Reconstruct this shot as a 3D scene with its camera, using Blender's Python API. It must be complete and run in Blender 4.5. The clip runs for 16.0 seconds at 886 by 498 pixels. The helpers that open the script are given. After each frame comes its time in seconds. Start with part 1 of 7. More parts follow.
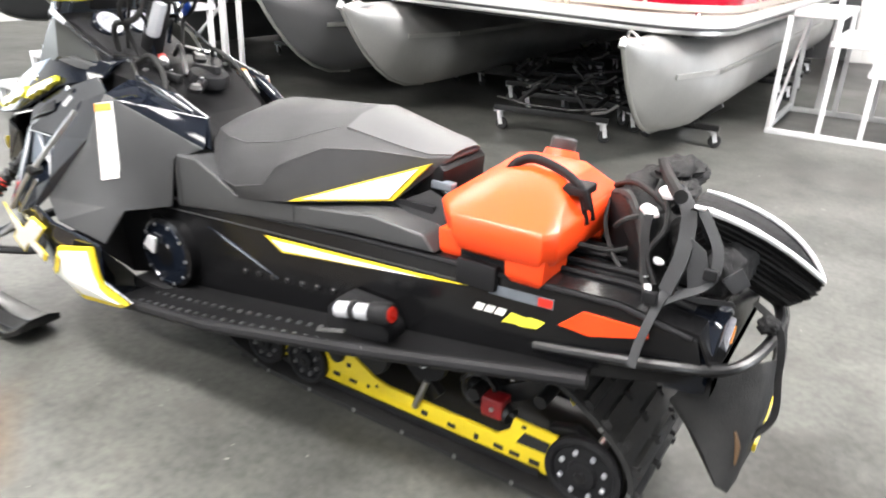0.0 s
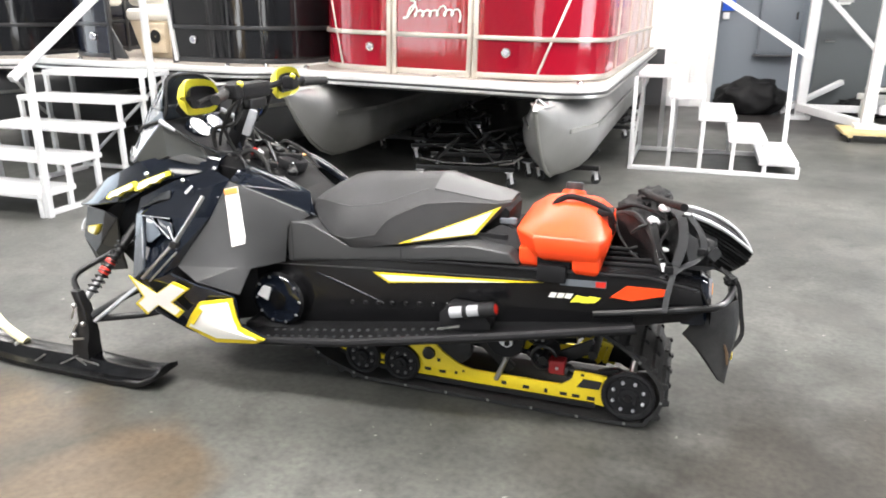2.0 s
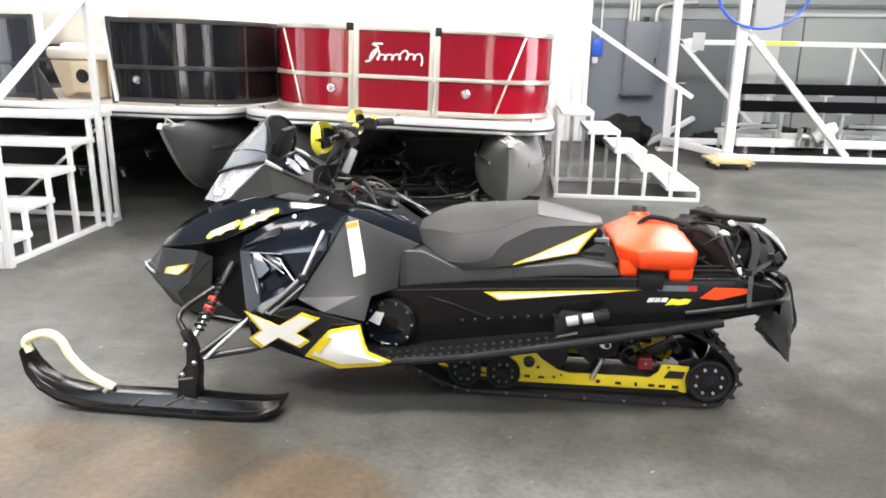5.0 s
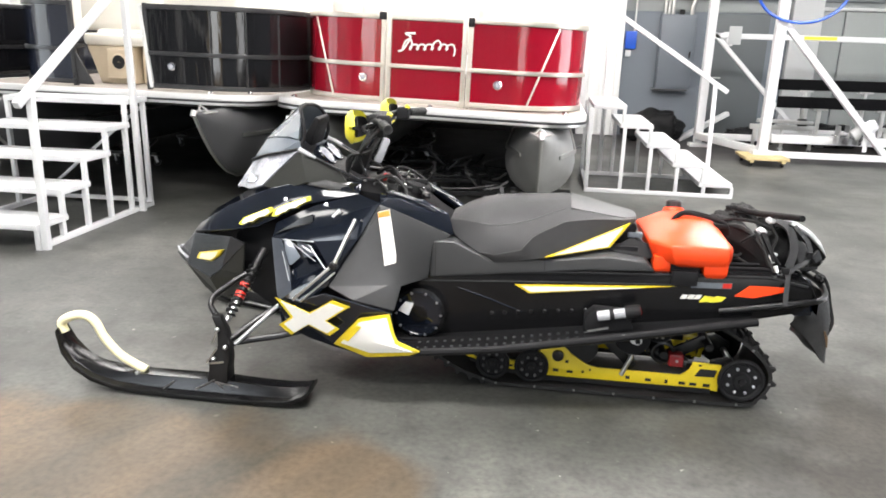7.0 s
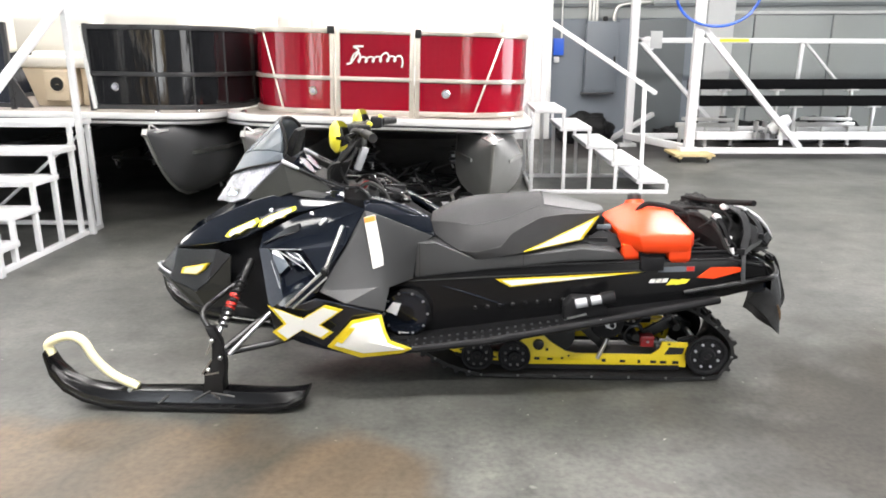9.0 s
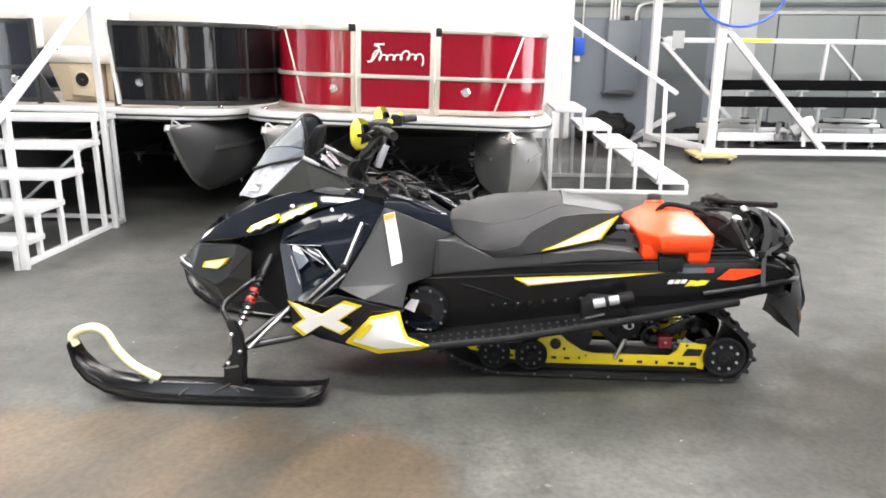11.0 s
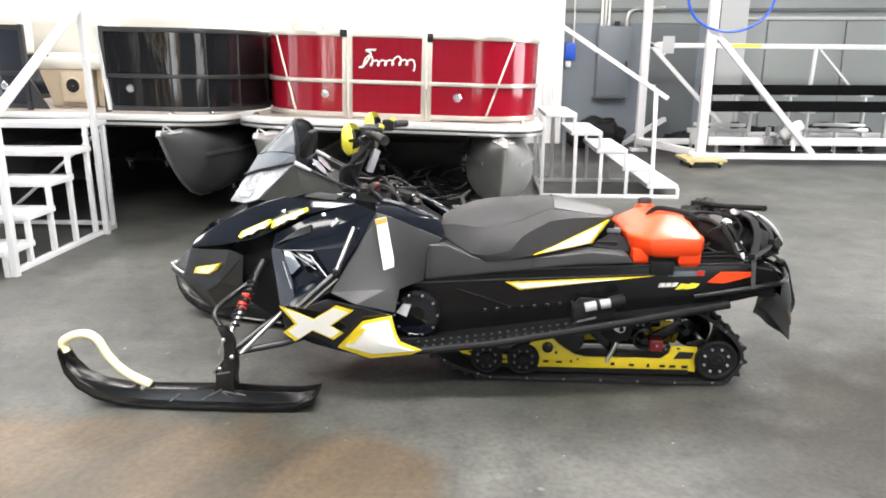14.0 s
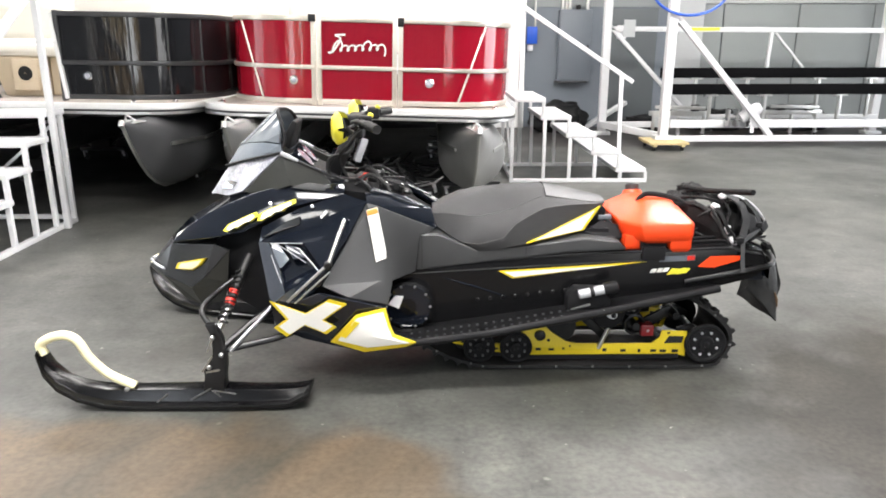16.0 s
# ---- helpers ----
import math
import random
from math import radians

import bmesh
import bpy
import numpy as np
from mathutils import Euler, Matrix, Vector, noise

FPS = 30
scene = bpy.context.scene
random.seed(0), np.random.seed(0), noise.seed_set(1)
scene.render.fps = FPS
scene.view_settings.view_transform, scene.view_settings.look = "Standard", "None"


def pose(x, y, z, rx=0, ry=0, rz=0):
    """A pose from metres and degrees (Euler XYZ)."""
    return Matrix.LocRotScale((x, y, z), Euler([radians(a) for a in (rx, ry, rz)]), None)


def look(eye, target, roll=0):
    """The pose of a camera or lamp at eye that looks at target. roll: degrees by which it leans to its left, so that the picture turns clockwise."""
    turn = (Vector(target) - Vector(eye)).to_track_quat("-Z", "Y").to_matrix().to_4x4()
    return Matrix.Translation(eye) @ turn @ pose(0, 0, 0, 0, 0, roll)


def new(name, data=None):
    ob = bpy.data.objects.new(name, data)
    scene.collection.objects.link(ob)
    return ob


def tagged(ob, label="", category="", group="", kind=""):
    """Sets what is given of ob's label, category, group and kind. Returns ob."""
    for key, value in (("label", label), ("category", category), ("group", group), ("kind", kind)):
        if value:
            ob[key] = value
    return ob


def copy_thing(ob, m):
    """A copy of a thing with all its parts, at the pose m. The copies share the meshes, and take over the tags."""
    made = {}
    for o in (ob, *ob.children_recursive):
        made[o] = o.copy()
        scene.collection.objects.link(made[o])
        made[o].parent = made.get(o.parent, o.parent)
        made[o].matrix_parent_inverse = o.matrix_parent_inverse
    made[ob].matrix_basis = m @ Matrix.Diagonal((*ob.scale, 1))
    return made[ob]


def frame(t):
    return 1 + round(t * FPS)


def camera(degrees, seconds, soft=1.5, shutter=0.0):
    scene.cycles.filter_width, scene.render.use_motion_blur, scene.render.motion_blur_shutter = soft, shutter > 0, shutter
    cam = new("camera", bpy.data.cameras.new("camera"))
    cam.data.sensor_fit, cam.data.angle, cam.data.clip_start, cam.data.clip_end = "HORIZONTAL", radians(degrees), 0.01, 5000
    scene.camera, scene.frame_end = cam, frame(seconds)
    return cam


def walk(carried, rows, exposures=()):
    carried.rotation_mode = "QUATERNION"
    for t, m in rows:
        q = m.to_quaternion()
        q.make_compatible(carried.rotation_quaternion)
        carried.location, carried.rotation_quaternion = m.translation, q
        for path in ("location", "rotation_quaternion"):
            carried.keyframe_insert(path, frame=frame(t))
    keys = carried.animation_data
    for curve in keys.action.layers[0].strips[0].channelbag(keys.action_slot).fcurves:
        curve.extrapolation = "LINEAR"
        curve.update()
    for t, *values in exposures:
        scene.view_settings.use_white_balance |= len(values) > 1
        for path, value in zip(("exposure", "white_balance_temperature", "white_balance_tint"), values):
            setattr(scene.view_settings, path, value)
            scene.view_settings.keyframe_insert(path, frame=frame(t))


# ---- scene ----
cam = camera(63.8, 16.0, soft=1.75, shutter=0.5)
PATH = [
    (0, (0.129, 0.166, 1.237), (-0.857, 1.718, 0.45), 2.1),
    (0.5, (0.121, -0.179, 1.365), (-0.786, 1.389, 0.518), -0.2),
    (1, (0.048, -0.462, 1.386), (-0.703, 1.216, 0.599), 0.6),
    (1.5, (-0.018, -0.679, 1.4), (-0.71, 1.067, 0.71), 0.7),
    (2, (-0.165, -0.854, 1.416), (-0.794, 0.936, 0.783), -0.1),
    (2.5, (-0.343, -1.016, 1.419), (-0.889, 0.814, 0.826), -0.2),
    (3, (-0.541, -1.101, 1.4), (-1.048, 0.744, 0.818), -0.0),
    (3.2, (-0.634, -1.127, 1.404), (-1.099, 0.732, 0.832), -1.6),
    (5.3, (-1.153, -1.406, 1.456), (-1.334, 0.515, 0.928), 1.1),
    (5.5, (-1.156, -1.403, 1.455), (-1.369, 0.515, 0.932), 0.7),
    (6, (-1.163, -1.408, 1.45), (-1.433, 0.505, 0.929), 1.3),
    (6.5, (-1.163, -1.403, 1.446), (-1.432, 0.506, 0.913), 1.4),
    (7, (-1.159, -1.389, 1.447), (-1.42, 0.514, 0.889), 1.5),
    (7.5, (-1.202, -1.42, 1.455), (-1.413, 0.489, 0.897), 0.1),
    (8, (-1.292, -1.488, 1.454), (-1.393, 0.433, 0.906), -0.4),
    (8.5, (-1.349, -1.53, 1.455), (-1.404, 0.397, 0.921), 0.4),
    (9, (-1.361, -1.562, 1.444), (-1.433, 0.366, 0.916), -0.2),
    (9.5, (-1.36, -1.578, 1.447), (-1.471, 0.346, 0.913), -0.1),
    (12, (-1.37, -1.573, 1.442), (-1.489, 0.352, 0.912), 0.3),
    (12.5, (-1.368, -1.572, 1.44), (-1.481, 0.353, 0.911), 0.5),
    (13, (-1.363, -1.578, 1.44), (-1.474, 0.348, 0.911), 0.1),
    (13.5, (-1.364, -1.581, 1.445), (-1.469, 0.346, 0.92), 0.0),
    (14, (-1.362, -1.582, 1.443), (-1.462, 0.348, 0.925), 0.1),
    (14.5, (-1.37, -1.585, 1.44), (-1.465, 0.346, 0.928), 0.5),
    (15, (-1.377, -1.577, 1.434), (-1.421, 0.354, 0.918), 0.7),
    (15.5, (-1.45, -1.537, 1.442), (-1.443, 0.388, 0.901), 1.5),
    (16, (-1.515, -1.535, 1.452), (-1.494, 0.386, 0.893), -0.1),
]
# the clip's camera darkens its picture a little while it backs off
EXPOSURES = [(0, 0.56), (0.5, 0.46), (1, 0.29), (2, 0.2), (3.2, 0.1), (5.3, 0.02), (16, 0.0)]
walk(cam, [(t, look(eye, target, roll)) for t, eye, target, roll in PATH], EXPOSURES)

# ---- world, sun and lights ----
world = bpy.data.worlds.new("sky")
scene.world = world
world.use_nodes = True
wn = world.node_tree.nodes
sky = wn.new("ShaderNodeTexSky")
sky.sky_type = "NISHITA"
sky.sun_disc = False
sky.sun_elevation, sky.sun_rotation = radians(38), radians(200)
world.node_tree.links.new(sky.outputs[0], wn["Background"].inputs[0])
wn["Background"].inputs[1].default_value = 0.12


def area_lamp(name, eye, target, sx, sy, watts, colour=(1, 0.966, 0.97)):
    data = bpy.data.lights.new(name, "AREA")
    data.shape, data.size, data.size_y, data.energy, data.color = "RECTANGLE", sx, sy, watts, colour
    ob = new(name, data)
    ob.matrix_world = look(eye, target)
    return ob


# lamps out of view, added and powered to balance brightness across the hall
LAMPS = [(-6.0, -3.8, 20), (-1.5, -2.6, 210), (3.0, -3.8, 30), (-4.6, 0.2, 25), (-1.5, 0.3, 300), (2.3, 4.4, 620), (-9.0, 4.6, 40), (-6.2, 6.2, 110), (-2.0, 6.4, 65), (-9.0, 8.4, 35), (-3.0, 9.4, 30), (3.6, 9.0, 8)]
for lx, ly, watts in LAMPS:
    area_lamp("ceiling_lamp", (lx, ly, 4.72), (lx, ly + 0.001, 0), 3.4, 0.9, watts)
# daylight in the open bay doors: two behind the camera, one in each side wall
area_lamp("daylight", (-6.6, -6.9, 1.9), (-4.6, 0, 1.2), 1.7, 2.8, 100, (0.86, 0.93, 1.0))
area_lamp("daylight", (2.2, -6.9, 1.9), (1.4, 0, 1.0), 2.4, 3.0, 110, (0.94, 0.96, 1.0))
area_lamp("daylight", (8.9, 5.2, 2.0), (0, 4.2, 0.6), 4.2, 3.4, 420, (0.92, 0.95, 1.0))

area_lamp("daylight", (-10.85, 2.3, 1.7), (-2.0, 2.3, 1.2), 3.0, 3.0, 90, (0.84, 0.92, 1.0))


# ---- mesh tools ----
ORG = {}


def thing(name, at, label, category, group=""):
    ob = new(name)
    ob.location = at
    ob.empty_display_size = 0.1
    ORG[ob.name] = Vector(at)
    return tagged(ob, label, category, group)


def finish(bm, name, material, bevel=0.0, seg=2, sharp=32):
    bmesh.ops.remove_doubles(bm, verts=bm.verts, dist=0.0002)
    bmesh.ops.recalc_face_normals(bm, faces=bm.faces)
    if bevel:
        edges = [e for e in bm.edges if len(e.link_faces) == 2 and e.calc_face_angle(0) > 0.5]
        bmesh.ops.bevel(bm, geom=edges, offset=bevel, segments=seg, profile=0.6, affect="EDGES", clamp_overlap=True)
    me = bpy.data.meshes.new(name)
    bm.to_mesh(me)
    bm.free()
    me.polygons.foreach_set("use_smooth", [True] * len(me.polygons))
    me.set_sharp_from_angle(angle=radians(sharp))
    me.materials.append(material)
    return me


def part(name, bm, material, parent, label="", bevel=0.0, seg=2, sharp=32):
    """One mesh object under a thing or a part; the mesh is given in world metres."""
    at = ORG[parent.name]
    bmesh.ops.translate(bm, verts=bm.verts, vec=-at)
    ob = new(name, finish(bm, name, material, bevel, seg, sharp))
    ob.parent = parent
    ORG[ob.name] = at
    return tagged(ob, label)


def solid(name, bm, material, label, category, at=(0, 0, 0), group="", kind="", bevel=0.0, seg=2, sharp=32):
    """A thing, or a piece of the setting, that is one mesh."""
    bmesh.ops.translate(bm, verts=bm.verts, vec=-Vector(at))
    ob = new(name, finish(bm, name, material, bevel, seg, sharp))
    ob.location = at
    ORG[ob.name] = Vector(at)
    return tagged(ob, label, category, group, kind)


def box(bm, lo, hi):
    lo, hi = Vector(lo), Vector(hi)
    m = Matrix.Translation((lo + hi) / 2) @ Matrix.Diagonal((*(hi - lo), 1))
    bmesh.ops.create_cube(bm, size=1, matrix=m)
    return bm


def bar(bm, a, b, w, h=None, up=(0, 0, 1)):
    """A rectangular bar from a to b, w across and h along up."""
    a, b, h = Vector(a), Vector(b), h or w
    d = (b - a).normalized()
    side = d.cross(Vector(up))
    side = side.normalized() if side.length > 1e-4 else Vector((1, 0, 0))
    top = side.cross(d)
    m = Matrix((side, d, top)).transposed().to_4x4()
    m = Matrix.Translation((a + b) / 2) @ m @ Matrix.Diagonal((w, (b - a).length, h, 1))
    bmesh.ops.create_cube(bm, size=1, matrix=m)
    return bm


def loft(bm, rings, closed=True, cap=True):
    """A skin over rings of equally many points."""
    vs = [[bm.verts.new(p) for p in r] for r in rings]
    n = len(rings[0])
    for a, b in zip(vs, vs[1:]):
        for k in range(n if closed else n - 1):
            bm.faces.new((a[k], a[(k + 1) % n], b[(k + 1) % n], b[k]))
    if cap and closed:
        bm.faces.new(vs[0][::-1])
        bm.faces.new(vs[-1])
    return bm


def smooth_path(pts, steps=6):
    """A Catmull-Rom curve through the points."""
    pts = [Vector(p) for p in pts]
    out = []
    for k in range(len(pts) - 1):
        p0, p1, p2, p3 = pts[max(k - 1, 0)], pts[k], pts[k + 1], pts[min(k + 2, len(pts) - 1)]
        for i in range(steps):
            t = i / steps
            out.append(0.5 * (2 * p1 + (p2 - p0) * t + (2 * p0 - 5 * p1 + 4 * p2 - p3) * t * t + (3 * p1 - p0 - 3 * p2 + p3) * t ** 3))
    return out + [pts[-1]]


def tube(bm, pts, r, seg=10, flat=1.0):
    """A round tube along points; r may be one radius for each point; flat squashes it upright."""
    pts = [Vector(p) for p in pts]
    rs = r if isinstance(r, (list, tuple)) else [r] * len(pts)
    rings, ref = [], None
    for k, p in enumerate(pts):
        d = (pts[min(k + 1, len(pts) - 1)] - pts[max(k - 1, 0)]).normalized()
        if ref is None:
            ref = d.cross(Vector((0, 0, 1)))
            ref = ref.normalized() if ref.length > 0.05 else Vector((1, 0, 0))
        ref = (ref - d * ref.dot(d)).normalized()
        oth = d.cross(ref)
        rings.append([p + (ref * math.cos(a) + oth * math.sin(a) * flat) * rs[k] for a in (2 * math.pi * i / seg for i in range(seg))])
    return loft(bm, rings)


def prism(bm, pts, off):
    """A polygon and its copy moved by off, joined at the edges."""
    off = Vector(off)
    return loft(bm, [[Vector(p) for p in pts], [Vector(p) + off for p in pts]])


def lathe(bm, profile, at, axis=(0, 1, 0), seg=24):
    """A turned body: profile of (radius, height along the axis)."""
    q = Vector((0, 0, 1)).rotation_difference(Vector(axis))
    at = Vector(at)
    rings = [[at + q @ Vector((max(r, 1e-4) * math.cos(a), max(r, 1e-4) * math.sin(a), h)) for a in (2 * math.pi * i / seg for i in range(seg))] for r, h in profile]
    return loft(bm, rings)


def B():
    return bmesh.new()


# ---- materials ----
def material(name, colour, rough=0.5, metal=0.0, vary=0.12, scale=6.0, fine=90.0, bump=0.05, coat=0.0, second=None, rough_vary=0.1, emit=0.0, spec=0.5, stretch=None):
    """A surface with broad blotches, a fine grain, uneven gloss and slight relief."""
    m = bpy.data.materials.new(name)
    m.use_nodes = True
    n, l = m.node_tree.nodes, m.node_tree.links
    b = n["Principled BSDF"]
    co = n.new("ShaderNodeTexCoord")
    big, small = n.new("ShaderNodeTexNoise"), n.new("ShaderNodeTexNoise")
    for t, s, d in ((big, scale, 5), (small, fine, 3)):
        t.inputs["Scale"].default_value, t.inputs["Detail"].default_value = s, d
        l.new(co.outputs["Object"], t.inputs["Vector"])
    if stretch:
        mp = n.new("ShaderNodeMapping")
        mp.inputs["Scale"].default_value = stretch
        l.new(co.outputs["Object"], mp.inputs["Vector"])
        l.new(mp.outputs[0], small.inputs["Vector"])
    ramp = n.new("ShaderNodeValToRGB")
    c = Vector(colour)
    lo = c * (1 - vary) if second is None else Vector(second)
    hi = c * (1 + vary)
    ramp.color_ramp.elements[0].position, ramp.color_ramp.elements[1].position = 0.3, 0.7
    ramp.color_ramp.elements[0].color, ramp.color_ramp.elements[1].color = (*lo, 1), (*[min(v, 0.95) for v in hi], 1)
    mix = n.new("ShaderNodeMath")
    mix.operation = "MULTIPLY_ADD"
    mix.inputs[1].default_value = 0.35
    l.new(small.outputs["Fac"], mix.inputs[0])
    sub = n.new("ShaderNodeMath")
    sub.operation = "MULTIPLY"
    sub.inputs[1].default_value = 0.65
    l.new(big.outputs["Fac"], sub.inputs[0])
    l.new(sub.outputs[0], mix.inputs[2])
    l.new(mix.outputs[0], ramp.inputs[0])
    l.new(ramp.outputs[0], b.inputs["Base Color"])
    r = n.new("ShaderNodeMapRange")
    r.inputs["To Min"].default_value, r.inputs["To Max"].default_value = max(rough - rough_vary, 0.02), min(rough + rough_vary, 1)
    l.new(mix.outputs[0], r.inputs["Value"])
    l.new(r.outputs[0], b.inputs["Roughness"])
    b.inputs["Metallic"].default_value = metal
    b.inputs["Specular IOR Level"].default_value = spec
    b.inputs["Coat Weight"].default_value = coat
    b.inputs["Coat Roughness"].default_value = 0.05
    if bump:
        bp = n.new("ShaderNodeBump")
        bp.inputs["Strength"].default_value, bp.inputs["Distance"].default_value = bump, 0.004
        l.new(small.outputs["Fac"], bp.inputs["Height"])
        l.new(bp.outputs[0], b.inputs["Normal"])
    if emit:
        b.inputs["Emission Color"].default_value = (*colour, 1)
        b.inputs["Emission Strength"].default_value = emit
    return m


WHITE_PAINT = material("white_painted_metal", (0.6, 0.605, 0.61), 0.42, vary=0.06, scale=3, bump=0.03)
BLACK_GLOSS = material("glossy_black_plastic", (0.006, 0.008, 0.013), 0.08, vary=0.2, scale=5, fine=9, bump=0.12, coat=0.4, rough_vary=0.04, spec=0.5)
TUNNEL_BLACK = material("black_painted_aluminium", (0.006, 0.006, 0.0065), 0.22, vary=0.15, scale=12, fine=200, bump=0.0, spec=0.3, rough_vary=0.05)
BLACK_MATT = material("matt_black_plastic", (0.014, 0.014, 0.015), 0.5, vary=0.25, scale=8, fine=400, bump=0.25, spec=0.12)
GREY_MATT = material("dark_grey_moulded_plastic", (0.04, 0.041, 0.042), 0.45, vary=0.2, scale=5, fine=500, bump=0.2, spec=0.35)
NOSE_GREY = material("charcoal_glossy_plastic", (0.02, 0.021, 0.023), 0.26, vary=0.15, scale=5, bump=0.0, coat=0.15, rough_vary=0.05)
VINYL = material("black_seat_vinyl", (0.036, 0.036, 0.037), 0.5, vary=0.2, scale=7, fine=600, bump=0.3, spec=0.3)
YELLOW = material("yellow_paint", (0.72, 0.55, 0.02), 0.35, vary=0.08, scale=9, bump=0.02)
LEMON = material("lemon_yellow_plastic", (0.75, 0.68, 0.05), 0.35, vary=0.06, scale=9, bump=0.02)
CREAM = material("pale_yellow_rubber_coating", (0.86, 0.8, 0.5), 0.4, vary=0.08, scale=9, bump=0.02)
WHITE_DECAL = material("white_vinyl_decal", (0.82, 0.81, 0.76), 0.3, vary=0.04, scale=5, bump=0.0)
ORANGE = material("orange_red_polyethylene", (0.86, 0.062, 0.008), 0.37, vary=0.08, scale=6, fine=250, bump=0.06, spec=0.5)
RED = material("red_plastic", (0.55, 0.025, 0.015), 0.3, vary=0.1, bump=0.02)
RUBBER = material("black_rubber", (0.024, 0.024, 0.024), 0.6, vary=0.3, scale=20, fine=300, bump=0.4, spec=0.2)
STEEL = material("bare_steel", (0.5, 0.5, 0.5), 0.32, metal=1.0, vary=0.15, scale=15, bump=0.05)
DARK_STEEL = material("black_coated_steel", (0.009, 0.009, 0.0095), 0.33, vary=0.3, scale=14, bump=0.05, spec=0.35)
ALU = material("brushed_aluminium", (0.62, 0.62, 0.6), 0.36, metal=1.0, vary=0.12, scale=3, fine=120, bump=0.06, rough_vary=0.12)
DARK_ALU = material("aluminium_hull", (0.52, 0.52, 0.51), 0.48, metal=1.0, vary=0.18, scale=2.5, fine=160, bump=0.06, rough_vary=0.12)
HULL_BLACK = material("dark_grey_hull", (0.055, 0.056, 0.058), 0.42, vary=0.18, scale=2.5, fine=160, bump=0.05, rough_vary=0.1)
ZINC = material("bright_zinc_plate", (0.62, 0.62, 0.63), 0.3, metal=0.4, vary=0.15, scale=30, bump=0.03)
CHAMPAGNE = material("champagne_anodised_rail", (0.62, 0.57, 0.5), 0.34, metal=0.7, vary=0.06, scale=4, bump=0.02)
CHARCOAL = material("charcoal_anodised_rail", (0.05, 0.05, 0.052), 0.3, metal=0.4, vary=0.1, scale=4, bump=0.02)
RED_PANEL = material("crimson_gel_coat_panel", (0.25, 0.005, 0.016), 0.07, vary=0.06, scale=2, fine=1.0, bump=0.8, stretch=(14, 14, 2.2), coat=0.25, rough_vary=0.03, spec=0.4)
BLACK_PANEL = material("black_gel_coat_panel", (0.009, 0.009, 0.01), 0.08, vary=0.1, scale=2, fine=1.0, bump=0.8, stretch=(14, 14, 2.2), coat=0.2, rough_vary=0.03, spec=0.45)
NAVY_PANEL = material("dark_navy_gel_coat_panel", (0.008, 0.011, 0.022), 0.08, vary=0.1, scale=2, fine=1.0, bump=0.8, stretch=(14, 14, 2.2), coat=0.2, rough_vary=0.03, spec=0.45)
CREAM_VINYL = material("ivory_seat_vinyl", (0.74, 0.71, 0.64), 0.5, vary=0.05, scale=3, fine=300, bump=0.1)
BEIGE = material("beige_moulded_plastic", (0.62, 0.52, 0.38), 0.5, vary=0.06, scale=3, bump=0.05)
DECK_WHITE = material("white_deck_edge", (0.66, 0.66, 0.65), 0.35, vary=0.06, scale=4, bump=0.02)
DECK_CARPET = material("grey_beige_deck_flooring", (0.4, 0.36, 0.32), 0.85, vary=0.2, scale=9, fine=300, bump=0.3)
WALL_WHITE = material("white_painted_block_wall", (0.78, 0.78, 0.77), 0.7, vary=0.04, scale=1.2, bump=0.08)
WALL_GREY = material("blue_grey_painted_wall", (0.145, 0.165, 0.19), 0.55, vary=0.1, scale=0.8, bump=0.06)
WALL_PALE = material("pale_grey_wall_sheet", (0.225, 0.24, 0.238), 0.6, vary=0.08, scale=0.9, bump=0.05)
CEILING = material("grey_steel_roof_sheet", (0.4, 0.4, 0.405), 0.7, vary=0.05, scale=0.6, bump=0.05)
WALL_DARK = material("dark_grey_door_paint", (0.085, 0.095, 0.1), 0.5, vary=0.1, scale=1.2, bump=0.05)
BOX_GREY = material("grey_enamelled_steel", (0.125, 0.142, 0.162), 0.4, vary=0.06, scale=2, bump=0.02)
BLUE = material("blue_plastic", (0.01, 0.08, 0.5), 0.35, vary=0.08, bump=0.02)
CARPET_BLACK = material("black_bunk_carpet", (0.005, 0.005, 0.0055), 0.95, vary=0.3, scale=20, fine=500, bump=0.5, spec=0.05)
WOOD = material("pine_wood", (0.5, 0.4, 0.2), 0.6, vary=0.2, scale=8, bump=0.1)
NYLON = material("black_nylon_cloth", (0.009, 0.009, 0.0095), 0.5, vary=0.4, scale=18, fine=700, bump=0.5, spec=0.15)
GREY_CLOTH = material("charcoal_nylon_cloth", (0.035, 0.036, 0.038), 0.55, vary=0.3, scale=14, fine=700, bump=0.4, spec=0.2)
SILVER_TAPE = material("silver_reflective_tape", (0.75, 0.75, 0.76), 0.35, vary=0.06, bump=0.05)
CHROME = material("chrome", (0.8, 0.8, 0.82), 0.12, metal=1.0, vary=0.05, bump=0.0, rough_vary=0.04)
LENS = material("headlamp_lens", (0.52, 0.53, 0.57), 0.1, vary=0.1, second=(0.1, 0.1, 0.125), scale=11, bump=0.0, coat=0.7, rough_vary=0.04)
SMOKE = material("smoked_windscreen", (0.12, 0.138, 0.158), 0.1, vary=0.1, scale=3, bump=0.0, coat=0.6, rough_vary=0.03)
SHIELD_GREY = material("blue_grey_glossy_plastic", (0.13, 0.15, 0.175), 0.14, vary=0.12, scale=5, bump=0.0, coat=0.5, rough_vary=0.04)
# its blue tint stands in for daylight reflected by black plastic
PILLAR_BLACK = material("black_plastic_blue_reflection", (0.035, 0.04, 0.05), 0.14, vary=0.15, scale=6, bump=0.0, coat=0.5, rough_vary=0.04)
